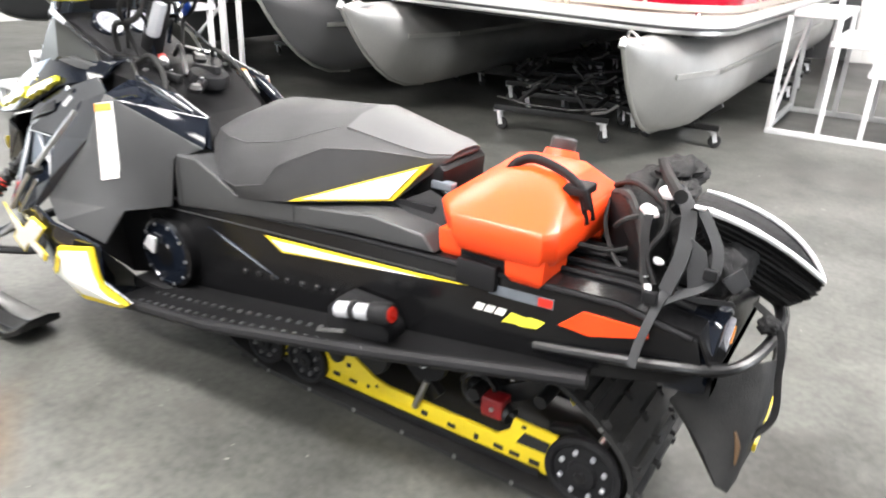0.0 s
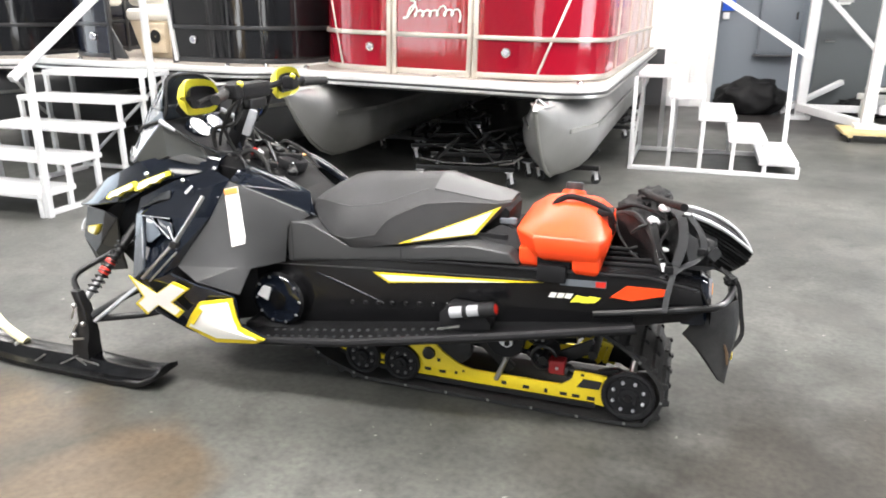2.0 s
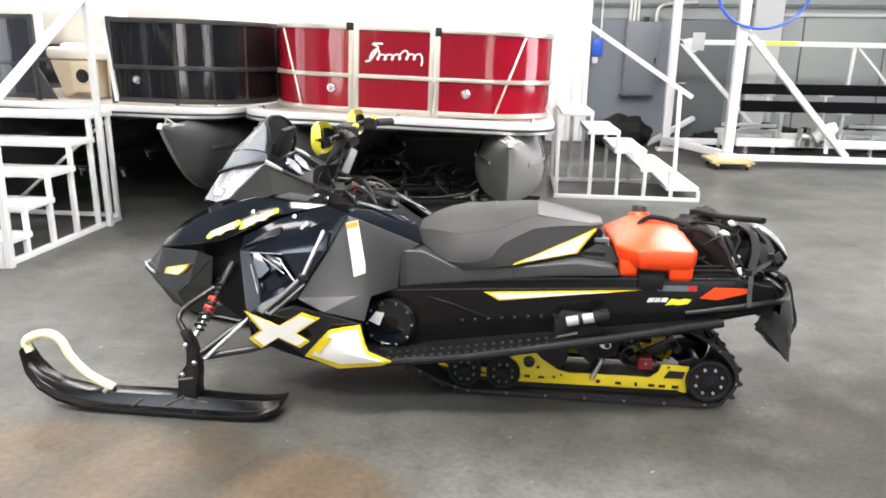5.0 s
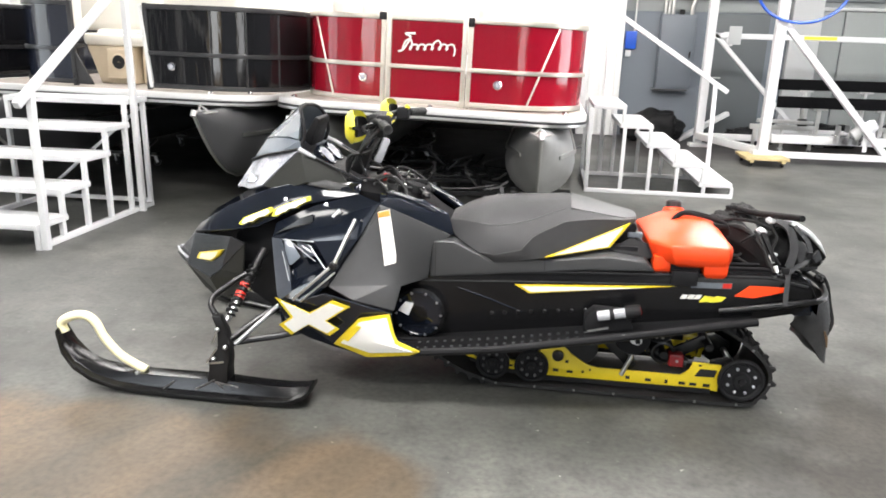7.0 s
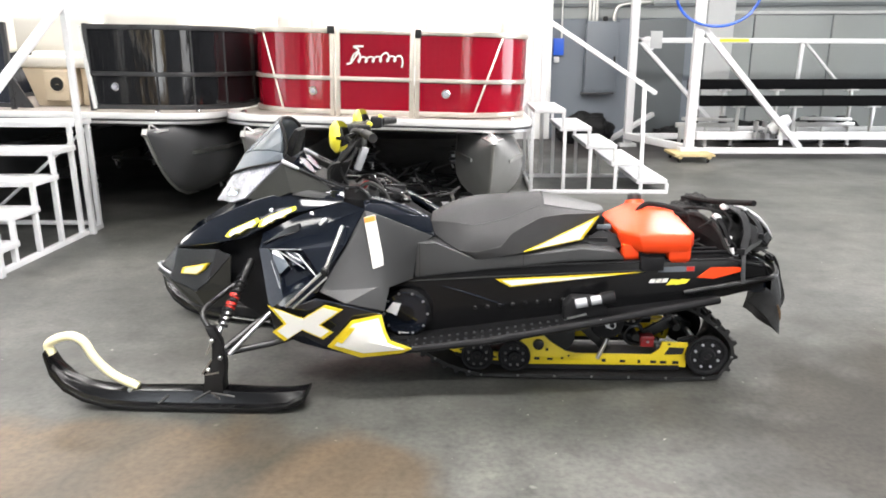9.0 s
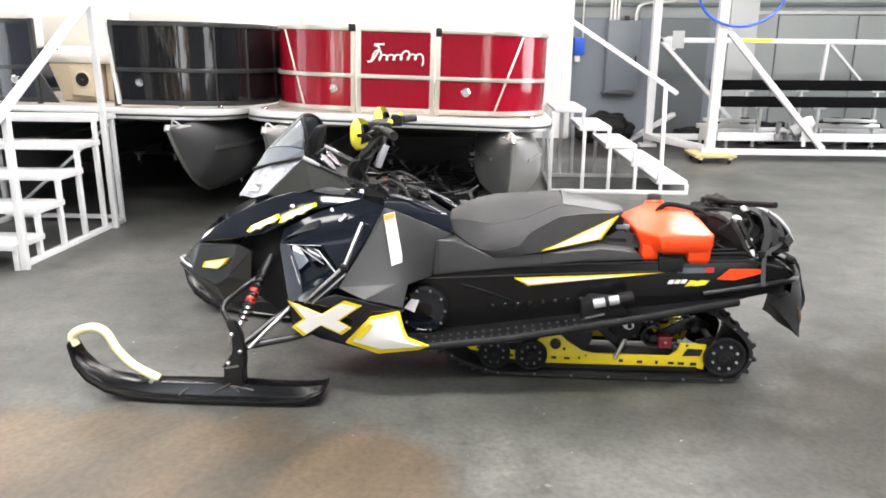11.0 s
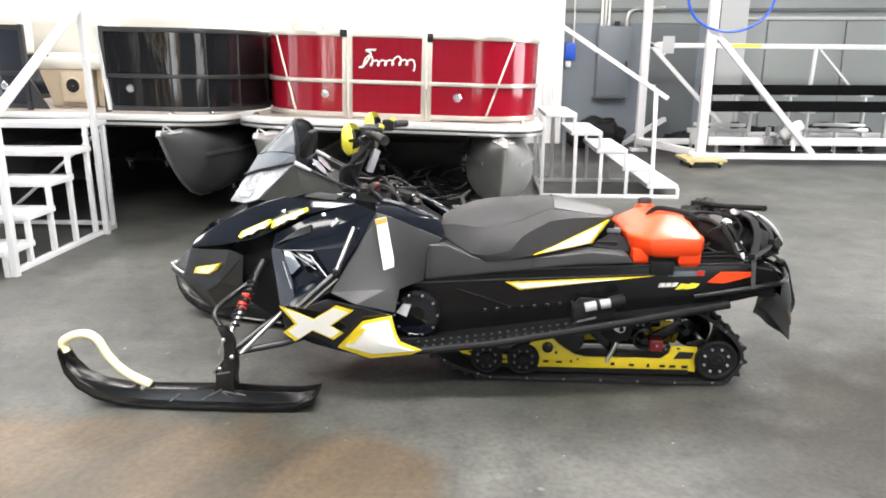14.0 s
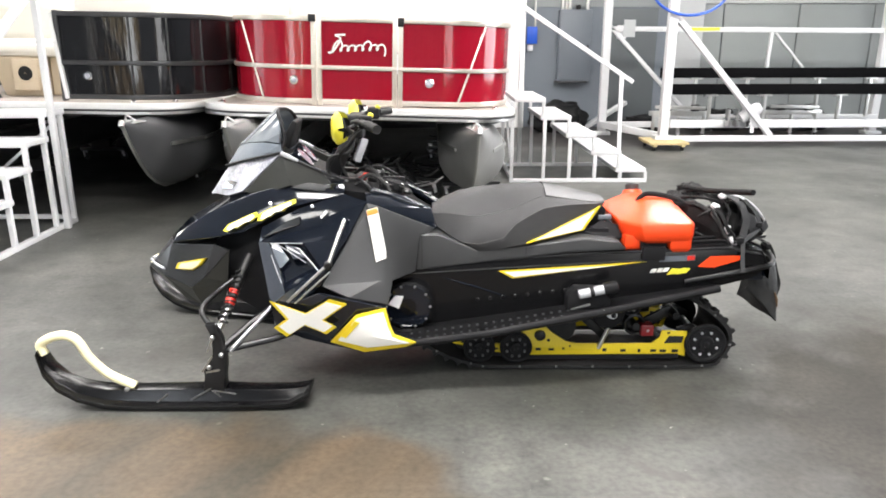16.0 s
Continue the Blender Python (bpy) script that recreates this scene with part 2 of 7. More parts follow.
OLIVE_BLACK = material("olive_black_satin_plastic", (0.03, 0.031, 0.028), 0.3, vary=0.15, scale=6, bump=0.0, spec=0.4, rough_vary=0.05)
# paler grey for painted glare on the seat's tail and for its stitching
VINYL_GLARE_STITCH = material("glare_and_stitch_vinyl", (0.078, 0.078, 0.079), 0.46, vary=0.12, scale=7, fine=500, bump=0.08, spec=0.4)
WALL_LIGHT = material("light_grey_pillar_paint", (0.4, 0.41, 0.41), 0.6, vary=0.06, scale=1.0, bump=0.05)
SKI_BLACK = material("scratched_black_plastic", (0.004, 0.004, 0.0045), 0.2, vary=0.5, scale=16, fine=160, bump=0.06, rough_vary=0.12, spec=0.45)
TOOTH_STEEL = material("worn_black_steel", (0.26, 0.26, 0.26), 0.3, metal=0.8, vary=0.4, scale=40, bump=0.1)
DARK_RED = material("dark_red_anodised", (0.22, 0.012, 0.014), 0.3, vary=0.15, bump=0.02)
TRIM_GREY = material("pale_grey_trim", (0.36, 0.37, 0.39), 0.22, vary=0.1, bump=0.02, coat=0.4)
AMBER = material("rusty_brown_smear", (0.08, 0.045, 0.02), 0.6, vary=0.3, scale=40, bump=0.1)
CONSOLE_BLACK = material("deep_black_moulded_plastic", (0.007, 0.007, 0.0075), 0.45, vary=0.4, scale=14, fine=300, bump=0.15, spec=0.1)
SHADE_BLACK = material("shade_black", (0.045, 0.045, 0.047), 0.7, vary=0.2, scale=2, bump=0.05)
LABEL_ORANGE = material("orange_label_ink", (0.85, 0.32, 0.06), 0.35, vary=0.05, bump=0.0)
LAMP_ON = material("lamp_diffuser", (1, 0.97, 0.92), 0.5, emit=11.0, bump=0.0)


def floor_material():
    """Worn grey-green sealed concrete with dark scuffs and a brown rubbed patch."""
    m = bpy.data.materials.new("worn_sealed_concrete")
    m.use_nodes = True
    n, l = m.node_tree.nodes, m.node_tree.links
    b = n["Principled BSDF"]
    geo = n.new("ShaderNodeNewGeometry")

    def noise_tex(scale, detail=5, stretch=None, turn=0.0):
        t = n.new("ShaderNodeTexNoise")
        t.inputs["Scale"].default_value, t.inputs["Detail"].default_value = scale, detail
        if stretch:
            spin, mp = n.new("ShaderNodeMapping"), n.new("ShaderNodeMapping")
            spin.inputs["Rotation"].default_value = (0, 0, turn)
            mp.inputs["Scale"].default_value = stretch
            l.new(geo.outputs["Position"], spin.inputs["Vector"])
            l.new(spin.outputs[0], mp.inputs["Vector"])
            l.new(mp.outputs[0], t.inputs["Vector"])
        else:
            l.new(geo.outputs["Position"], t.inputs["Vector"])
        return t.outputs["Fac"]

    def ramp(fac, stops):
        r = n.new("ShaderNodeValToRGB")
        e = r.color_ramp.elements
        while len(e) < len(stops):
            e.new(0.5)
        for k, (p, c) in enumerate(stops):
            e[k].position, e[k].color = p, (*c, 1)
        l.new(fac, r.inputs[0])
        return r.outputs[0]

    def calc(op, a, c, d=None):
        x = n.new("ShaderNodeMath")
        x.operation = op
        for k, v in enumerate((a, c, d)):
            if v is None:
                continue
            if isinstance(v, (int, float)):
                x.inputs[k].default_value = v
            else:
                l.new(v, x.inputs[k])
        return x.outputs[0]

    def blend(fac, a, c, mode="MIX"):
        x = n.new("ShaderNodeMix")
        x.data_type, x.blend_type = "RGBA", mode
        l.new(fac, x.inputs["Factor"])
        l.new(a, x.inputs["A"])
        l.new(c, x.inputs["B"])
        return x.outputs["Result"]

    base = ramp(noise_tex(1.1, 10), [(0.3, (0.043, 0.0445, 0.041)), (0.5, (0.077, 0.078, 0.072)), (0.72, (0.116, 0.115, 0.106))])
    scuff = ramp(noise_tex(6.5, 12), [(0.3, (0.66, 0.66, 0.65)), (0.46, (0.95, 0.95, 0.95)), (0.58, (1.05, 1.05, 1.04)), (0.72, (1.25, 1.24, 1.21))])
    grit = ramp(noise_tex(38, 9), [(0.3, (0.76, 0.76, 0.76)), (0.5, (1, 1, 1)), (0.7, (1.2, 1.2, 1.18))])

    def times(a, c):
        x = n.new("ShaderNodeMix")
        x.data_type, x.blend_type = "RGBA", "MULTIPLY"
        x.inputs["Factor"].default_value = 1.0
        l.new(a, x.inputs["A"])
        l.new(c, x.inputs["B"])
        return x.outputs["Result"]

    grey = times(times(base, scuff), grit)
    pale = ramp(noise_tex(3, 3), [(0.0, (0.33, 0.32, 0.29)), (1.0, (0.45, 0.44, 0.41))])
    for scale, lim, amount in ((21, 0.74, 0.7), (47, 0.755, 0.5), (7.3, 0.75, 0.3)):
        speck = ramp(noise_tex(scale, 2), [(lim, (0, 0, 0)), (lim + 0.04, (1, 1, 1))])
        grey = blend(calc("MULTIPLY", speck, amount), grey, pale)
    stain = ramp(noise_tex(1.9, 6, (1, 1, 1), 1.1), [(0.56, (0, 0, 0)), (0.68, (1, 1, 1))])
    dark = ramp(noise_tex(5, 4), [(0.2, (0.045, 0.045, 0.042)), (0.8, (0.085, 0.08, 0.072))])
    grey = blend(calc("MULTIPLY", stain, 0.5), grey, dark)
    crack = ramp(noise_tex(2.6, 12, (1.0, 1.9, 1), 0.35), [(0.62, (0, 0, 0)), (0.67, (1, 1, 1))])
    grey = blend(calc("MULTIPLY", crack, 0.6), grey, dark)
    brown = times(ramp(noise_tex(1.5, 7, (2.4, 0.5, 1), 0.5), [(0.32, (0.042, 0.036, 0.026)), (0.46, (0.072, 0.053, 0.034)), (0.6, (0.102, 0.071, 0.043)), (0.75, (0.142, 0.095, 0.055))]), grit)
    sep = n.new("ShaderNodeSeparateXYZ")
    l.new(geo.outputs["Position"], sep.inputs[0])
    wob = calc("MULTIPLY_ADD", noise_tex(1.9, 7), 0.8, -0.4)
    e1 = calc("ADD", calc("SUBTRACT", 1.02, sep.outputs[1]), wob)
    e2 = calc("ADD", calc("SUBTRACT", calc("MULTIPLY_ADD", sep.outputs[0], -0.95, -0.72), sep.outputs[1]), wob)
    edge = calc("MINIMUM", calc("MINIMUM", e1, e2), calc("ADD", calc("MINIMUM", calc("ADD", sep.outputs[1], 2.2), calc("ADD", sep.outputs[0], 5.5)), calc("MULTIPLY", wob, 2.0)))
    mask = n.new("ShaderNodeMapRange")
    mask.inputs["From Min"].default_value, mask.inputs["From Max"].default_value = -0.05, 0.12
    l.new(edge, mask.inputs["Value"])
    # an olive-grey worn stretch beyond the brown patch, painted darker to offset lamp glare
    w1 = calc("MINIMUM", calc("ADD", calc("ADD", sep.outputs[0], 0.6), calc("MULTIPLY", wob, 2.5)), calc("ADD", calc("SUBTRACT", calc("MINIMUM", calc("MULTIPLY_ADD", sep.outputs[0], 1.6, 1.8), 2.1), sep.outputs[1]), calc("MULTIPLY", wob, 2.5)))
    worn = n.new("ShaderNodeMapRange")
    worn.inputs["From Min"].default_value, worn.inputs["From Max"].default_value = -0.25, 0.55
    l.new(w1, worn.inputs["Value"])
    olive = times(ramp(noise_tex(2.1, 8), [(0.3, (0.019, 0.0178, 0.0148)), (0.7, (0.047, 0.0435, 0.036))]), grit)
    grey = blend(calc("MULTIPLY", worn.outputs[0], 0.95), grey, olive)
    # a darker strip of floor along the rear wall
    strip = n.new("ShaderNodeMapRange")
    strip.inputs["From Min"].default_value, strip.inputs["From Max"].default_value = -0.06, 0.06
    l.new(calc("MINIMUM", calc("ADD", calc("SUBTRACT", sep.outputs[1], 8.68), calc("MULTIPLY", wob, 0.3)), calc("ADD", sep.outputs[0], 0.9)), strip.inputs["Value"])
    strip_dark = times(ramp(noise_tex(2.4, 7), [(0.3, (0.014, 0.012, 0.012)), (0.7, (0.034, 0.03, 0.029))]), grit)
    grey = blend(calc("MULTIPLY", strip.outputs[0], 0.92), grey, strip_dark)
    fade = calc("MULTIPLY", mask.outputs[0], 0.85)
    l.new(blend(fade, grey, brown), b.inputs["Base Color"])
    rough = n.new("ShaderNodeMapRange")
    rough.inputs["To Min"].default_value, rough.inputs["To Max"].default_value = 0.3, 0.52
    l.new(noise_tex(1.7, 7), rough.inputs["Value"])
    l.new(rough.outputs[0], b.inputs["Roughness"])
    # sheen turned down over that stretch to hold back the lamps' reflections
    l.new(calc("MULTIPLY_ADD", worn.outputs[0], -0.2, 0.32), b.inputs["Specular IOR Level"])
    bp = n.new("ShaderNodeBump")
    bp.inputs["Strength"].default_value, bp.inputs["Distance"].default_value = 0.05, 0.004
    l.new(noise_tex(60, 4), bp.inputs["Height"])
    l.new(bp.outputs[0], b.inputs["Normal"])
    return m


FLOOR = floor_material()

# ---- the hall ----
X0, X1, Y0, Y1, H = -11.0, 9.0, -7.0, 11.2, 4.9
bm = B()
bmesh.ops.create_grid(bm, x_segments=1, y_segments=1, size=1, matrix=Matrix.Translation(((X0 + X1) / 2, (Y0 + Y1) / 2, 0)) @ Matrix.Diagonal(((X1 - X0) / 2 + 1, (Y1 - Y0) / 2 + 1, 1, 1)))
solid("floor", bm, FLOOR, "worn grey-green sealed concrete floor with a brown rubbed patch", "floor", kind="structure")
solid("ceiling", box(B(), (X0, Y0, H), (X1, Y1, H + 0.2)), CEILING, "grey steel sheet roof of the hall", "ceiling", kind="structure")
bm = B()
for lo, hi in (((Y0, 0), (0.7, H)), ((3.9, 0), (Y1, H)), ((0.7, 3.3), (3.9, H))):
    box(bm, (X0 - 0.2, lo[0], lo[1]), (X0, hi[0], hi[1]))
solid("wall_west", bm, WALL_WHITE, "white painted hall wall with an open bay door", "wall", kind="structure")
bm = B()
for lo, hi in (((Y0, 0), (3.0, H)), ((7.4, 0), (Y1, H)), ((3.0, 3.75), (7.4, H))):
    box(bm, (X1, lo[0], lo[1]), (X1 + 0.2, hi[0], hi[1]))
solid("wall_east", bm, WALL_GREY, "blue-grey hall wall with an open bay door", "wall", kind="structure")
bm = B()
for lo, hi in (((X0 - 0.2, 0), (-8.3, H)), ((-4.9, 0), (0.5, H)), ((3.9, 0), (X1 + 0.2, H)), ((-8.3, 3.6), (-4.9, H)), ((0.5, 3.6), (3.9, H))):
    box(bm, (lo[0], Y0 - 0.2, lo[1]), (hi[0], Y0, hi[1]))
solid("wall_south", bm, WALL_GREY, "blue-grey wall with two open bay doors", "wall", kind="structure")
solid("wall_north", box(B(), (0.02, Y1, 0), (X1 + 0.2, Y1 + 0.2, 2.02)), WALL_GREY, "blue-grey painted lower wall of the hall", "wall", kind="structure")
solid("wall_north_upper", box(B(), (0.02, Y1 - 0.02, 2.02), (X1 + 0.2, Y1 + 0.2, H)), WALL_PALE, "pale upper wall above the blue-grey part", "wall", kind="structure")
# black band laid on the wall to stand for the dark under the boats
solid("wall_north_shade", box(B(), (X0 - 0.2, Y1 - 0.115, 0), (-0.64, Y1 - 0.1, 0.86)), SHADE_BLACK, "black band standing in for shade beneath the boats", "wall", kind="structure")
solid("wall_north_white", box(B(), (X0 - 0.2, Y1 - 0.1, 0), (0.02, Y1 + 0.2, H)), WALL_WHITE, "white painted rear wall behind the boats", "wall", kind="structure")


# a panel for each added lamp, none of them in view
def ceiling_light(x, y):
    t = thing("ceiling_light", (x, y, H), "wide white ceiling light panel added out of view under the roof", "ceiling light", "hall lights")
    part("housing", box(B(), (x - 1.76, y - 0.5, 4.79), (x + 1.76, y + 0.5, 4.9)), WHITE_PAINT, t, bevel=0.01)
    part("diffuser", box(B(), (x - 1.7, y - 0.45, 4.76), (x + 1.7, y + 0.45, 4.792)), LAMP_ON, t, "lit diffuser")


for lx, ly, watts in LAMPS:
    ceiling_light(lx, ly)


# ---- boarding steps ----
def boarding_steps(RUN=0.295, RISE=0.188, FIRST=0.188, OFF=0.0):
    """Climbs along +x from the origin; the handrail is on its right."""
    t = thing("boarding_steps", (0, 0, 0), "white painted metal boarding steps with one handrail", "steps", "boarding steps")
    W, L = 1.08, 1.475
    for k in range(5):
        x0, z = OFF + RUN * k, FIRST + RISE * k
        part("tread", box(B(), (x0 - 0.02, 0, z - 0.045), (x0 + RUN + 0.03, W, z)), WHITE_PAINT, t, bevel=0.008)
    for y in (0.02, W - 0.02):
        part("base_rail", bar(B(), (0, y, 0.02), (L, y, 0.02), 0.04), WHITE_PAINT, t, bevel=0.004)
        for k in range(5):
            x0, z = OFF + RUN * (k + 1) - 0.02 if k < 4 else L - 0.02, FIRST + RISE * k
            part("leg", bar(B(), (x0, y, 0.03), (x0, y, z - 0.04), 0.036), WHITE_PAINT, t, bevel=0.004)
            if k < 4:
                part("bracket", bar(B(), (OFF + RUN * (k + 1), y, z - 0.01), (OFF + RUN * (k + 1), y, z + RISE - 0.04), 0.034), WHITE_PAINT, t, bevel=0.004)
        part("leg", bar(B(), (0.015, y, 0.03), (0.015, y, FIRST - 0.04), 0.036), WHITE_PAINT, t, bevel=0.004)
    part("brace", bar(B(), (L - 0.03, 0.04, 0.85), (L - 0.03, W - 0.04, 0.06), 0.024), WHITE_PAINT, t, bevel=0.003)
    part("cross_bar", bar(B(), (L - 0.02, 0.03, 0.05), (L - 0.02, W - 0.03, 0.05), 0.036), WHITE_PAINT, t, bevel=0.004)
    part("front_post", bar(B(), (0.03, -0.025, 0.0), (0.06, -0.025, 1.06), 0.045), WHITE_PAINT, t, bevel=0.005)
    part("back_post", bar(B(), (1.25, -0.025, 0.0), (1.25, -0.025, 1.95), 0.045), WHITE_PAINT, t, bevel=0.005)
    part("handrail", bar(B(), (-0.08, -0.025, 0.99), (1.28, -0.025, 1.86), 0.05), WHITE_PAINT, t, bevel=0.006)
    return t


steps = boarding_steps()
steps.matrix_basis = pose(-4.53, 2.87, 0, 0, 0, 90)
tagged(steps, "white painted metal boarding steps leading up to the black boat")
other = boarding_steps(0.275, 0.185, 0.152, 0.033)
other.matrix_basis = pose(0.755, 7.07, 0, 0, 0, 180)
tagged(other, "white painted metal boarding steps beside the red boat")
solid("timber_beam", bar(B(), (0.98, 10.6, 0.03), (1.8, 11.02, 0.44), 0.09, 0.07), WHITE_PAINT, "white painted beam leaning towards the rear wall", "beam", (0.98, 10.6, 0.0), bevel=0.006)
for x0, x1 in ((-0.62, -0.5), (-0.3, -0.24), (-0.06, 0.03)):
    solid("trim", box(B(), (x0, Y1 - 0.16, 0), (x1, Y1 - 0.102, H)), WALL_WHITE, "white upright wall trim", "trim", kind="structure", bevel=0.01)


# ---- pontoon boats ----
def bow_path(xl, xr, yf, back, r, steps=7):
    """Plan of a fence or deck edge: back along the one side, round both front corners, back along the other."""
    pts = [Vector((xl, back, 0))]
    for cx, a0 in ((xl + r, math.pi), (xr - r, 1.5 * math.pi)):
        for k in range(steps + 1):
            a = a0 + k / steps * math.pi / 2
            pts.append(Vector((cx + r * math.cos(a), yf + r + r * math.sin(a), 0)))
    return pts + [Vector((xr, back, 0))]


def cut_path(path, xa, xb):
    """The part of a plan path along the front between xa and xb (None: from the path's own end)."""
    front = min(p.y for p in path)
    out = []
    mid = (path[0].x + path[-1].x) / 2
    for p in path:
        if (xa is None or p.x > xa) and (xb is None or p.x < xb):
            out.append(p)
    if xa is not None:
        out.insert(0, Vector((xa, front, 0)))
    if xb is not None:
        out.append(Vector((xb, front, 0)))
    return out


def wall_strip(bm, path, z0, z1, t, out=0.0):
    """An upright strip along a plan path, t thick, its middle moved outwards by out."""
    n = []
    for k, p in enumerate(path):
        d = (path[min(k + 1, len(path) - 1)] - path[max(k - 1, 0)]).normalized()
        n.append(Vector((d.y, -d.x, 0)))
    rings = []
    for p, q in zip(path, n):
        a, b = p + q * (out - t / 2), p + q * (out + t / 2)
        rings.append([Vector((a.x, a.y, z0)), Vector((b.x, b.y, z0)), Vector((b.x, b.y, z1)), Vector((a.x, a.y, z1))])
    return loft(bm, rings)


def slab(bm, path, z0, z1):
    pts = [Vector((p.x, p.y, z0)) for p in path]
    return prism(bm, pts, (0, 0, z1 - z0))


def pontoon(bm, x, back):
    """An aluminium tube with a raked, keeled nose."""
    rings = []
    for k in range(13):
        s = k / 12
        zb = 0.19 + 0.63 * (1 - s) ** 2.4
        w = 0.012 + 0.293 * s ** 0.9
        rings.append((3.9 + 1.0 * s, w, zb))
    rings.append((back, 0.305, 0.19))
    out = []
    for y, w, zb in rings:
        zt = 0.825
        ring = []
        for i in range(20):
            a = 2 * math.pi * i / 20
            up = 0.5 + 0.5 * math.cos(a)
            k = min((y - 3.9) / 1.0, 1) ** 2.2
            vee = (0.15 + 0.85 * up) * (1 - k) * 1.25 + k
            ring.append(Vector((x + w * math.sin(a) * vee, y, zb + (zt - zb) * up)))
        out.append(ring)
    return loft(bm, out)


def boat(xl, xr, panel, rail, label, tubes, gate, marks, lean, lift):
    t = thing("pontoon_boat", ((xl + xr) / 2, 7.0, 0.0), label, "boat", "pontoon boats")
    t.matrix_basis = pose((xl + xr) / 2 - math.sin(radians(lean)), 7.0, lift, 0, lean, 0)
    dl, dr = xl - marks["overhang"][0], xr + marks["overhang"][1]
    deck = bow_path(dl, dr, 4.4, 10.95, 0.42)
    part("deck", slab(B(), deck, 0.878, 0.925), DECK_WHITE, t, "white deck edge", bevel=0.008)
    inner = bow_path(dl + 0.1, dr - 0.04, 4.48, 10.9, 0.36)
    part("deck_floor", slab(B(), inner, 0.92, 0.929), DECK_CARPET, t, "tan deck flooring")
    part("rub_rail", wall_strip(B(), deck, 0.862, 0.878, 0.03, -0.004), CHARCOAL, t, "dark rub rail")
    part("skirt_rail", wall_strip(B(), deck, 0.838, 0.862, 0.03, -0.008), ALU, t, "aluminium skirt rail", bevel=0.003)
    part("underdeck", slab(B(), bow_path(dl + 0.12, dr - 0.12, 4.6, 10.9, 0.3), 0.80, 0.878), DARK_STEEL, t)
    for x in tubes:
        p = part("pontoon", pontoon(B(), x, 10.85), marks["hull"], t, marks["hull_label"], sharp=50)
        keel = [(x, 3.9 + 1.0 * s - 0.006, 0.19 + 0.63 * (1 - s) ** 2.4 - 0.004) for s in (0, 0.08, 0.17, 0.27, 0.4, 0.55, 0.75, 1)]
        part("keel_rim", tube(B(), keel, 0.014, 8), ALU, p)
        for sx in (-1, 1):
            part("strake", bar(B(), (x + sx * 0.16, 4.45, 0.6), (x + sx * 0.3, 4.9, 0.6), 0.012, 0.03), ALU, p)
            part("strake", bar(B(), (x + sx * 0.303, 4.9, 0.6), (x + sx * 0.31, 9.6, 0.6), 0.012, 0.03), ALU, p)
        part("lifting_eye", tube(B(), smooth_path([(x - 0.05, 4.1, 0.82), (x - 0.02, 4.05, 0.87), (x + 0.03, 4.1, 0.82)], 4), 0.008, 8), ALU, p)
        part("nose_plate", prism(B(), [(x - 0.01, 3.92, 0.8), (x + 0.09, 4.14, 0.815), (x - 0.09, 4.14, 0.815)], (0, 0, 0.012)), DARK_ALU, p)
        part("nose_cap", tube(B(), [(x, 3.885, 0.8), (x, 3.91, 0.84)], 0.022, 10), DARK_ALU, p)
        for y in (4.9, 6.4, 8.0, 9.4):
            part("saddle", box(B(), (x - 0.1, y, 0.79), (x + 0.1, y + 0.08, 0.845)), DARK_ALU, p)
    R = 0.62
    path = bow_path(xl, xr, 4.57, 9.9, R, 10)

    def front(x):
        """Depth of the curved fence at x."""
        d = max(xl + R - x, x - xr + R, 0)
        return 4.57 + R - math.sqrt(max(R * R - d * d, 0))

    ga, gb = gate
    sections = [(None, ga, True), (ga + 0.05, gb - 0.05, not marks["open"]), (gb, None, True)]
    for xa, xb, closed in sections:
        if not closed:
            continue
        run = cut_path(path, xa, xb)
        part("fence_panel", wall_strip(B(), run, 0.975, 1.62, 0.012), marks.get("first", panel) if xa is None else panel, t, sharp=20)
        for z0, z1, o in ((0.945, 0.985, 0.004), (1.225, 1.258, 0.01), (1.605, 1.645, 0.004)):
            part("fence_rail", wall_strip(B(), run, z0, z1, 0.034, o), rail, t, bevel=0.004)
        for p in (run[0], run[-1]):
            if p.y < 5:
                part("fence_post", box(B(), (p.x - 0.018, p.y - 0.022, 0.93), (p.x + 0.018, p.y + 0.018, 1.65)), rail, t, bevel=0.004)
        for x in marks["posts"]:
            if (xa is None or x > xa) and (xb is None or x < xb):
                part("fence_post", box(B(), (x - 0.006, front(x) - 0.02, 0.96), (x + 0.006, front(x) - 0.004, 1.62)), rail, t, bevel=0.003)
    for side in (xl, xr):
        for y in (5.6, 6.6, 7.6, 8.6, 9.6):
            part("fence_post", box(B(), (side - 0.02, y - 0.02, 0.93), (side + 0.02, y + 0.02, 1.64)), rail, t, bevel=0.004)
    for (ax, az), (bx, bz) in marks["diagonals"]:
        part("slanted_trim", bar(B(), (ax, front(ax) - 0.017, az), (bx, front(bx) - 0.017, bz), 0.016, 0.026, (0, 1, 0)), rail, t, bevel=0.003)
    for x in marks["lights"]:
        d = part("docking_light", lathe(B(), [(0.03, 0), (0.036, 0.006), (0.036, 0.014), (0.03, 0.02)], (x, front(x) - 0.008, 1.135), (0, -1, 0), 20), CHROME, t, "round chrome docking light")
        part("light_lens", lathe(B(), [(0.026, 0.018), (0.02, 0.026), (0.004, 0.03)], (x, front(x) - 0.008, 1.135), (0, -1, 0), 16), LENS, d)
    for x, y in marks["cleats"]:
        part("cleat", lathe(B(), [(0.022, 0), (0.024, 0.01), (0.014, 0.025), (0.004, 0.03)], (x, y, 0.925), (0, 0, 1), 12), CHROME, t, "small chrome cleat")
    return t


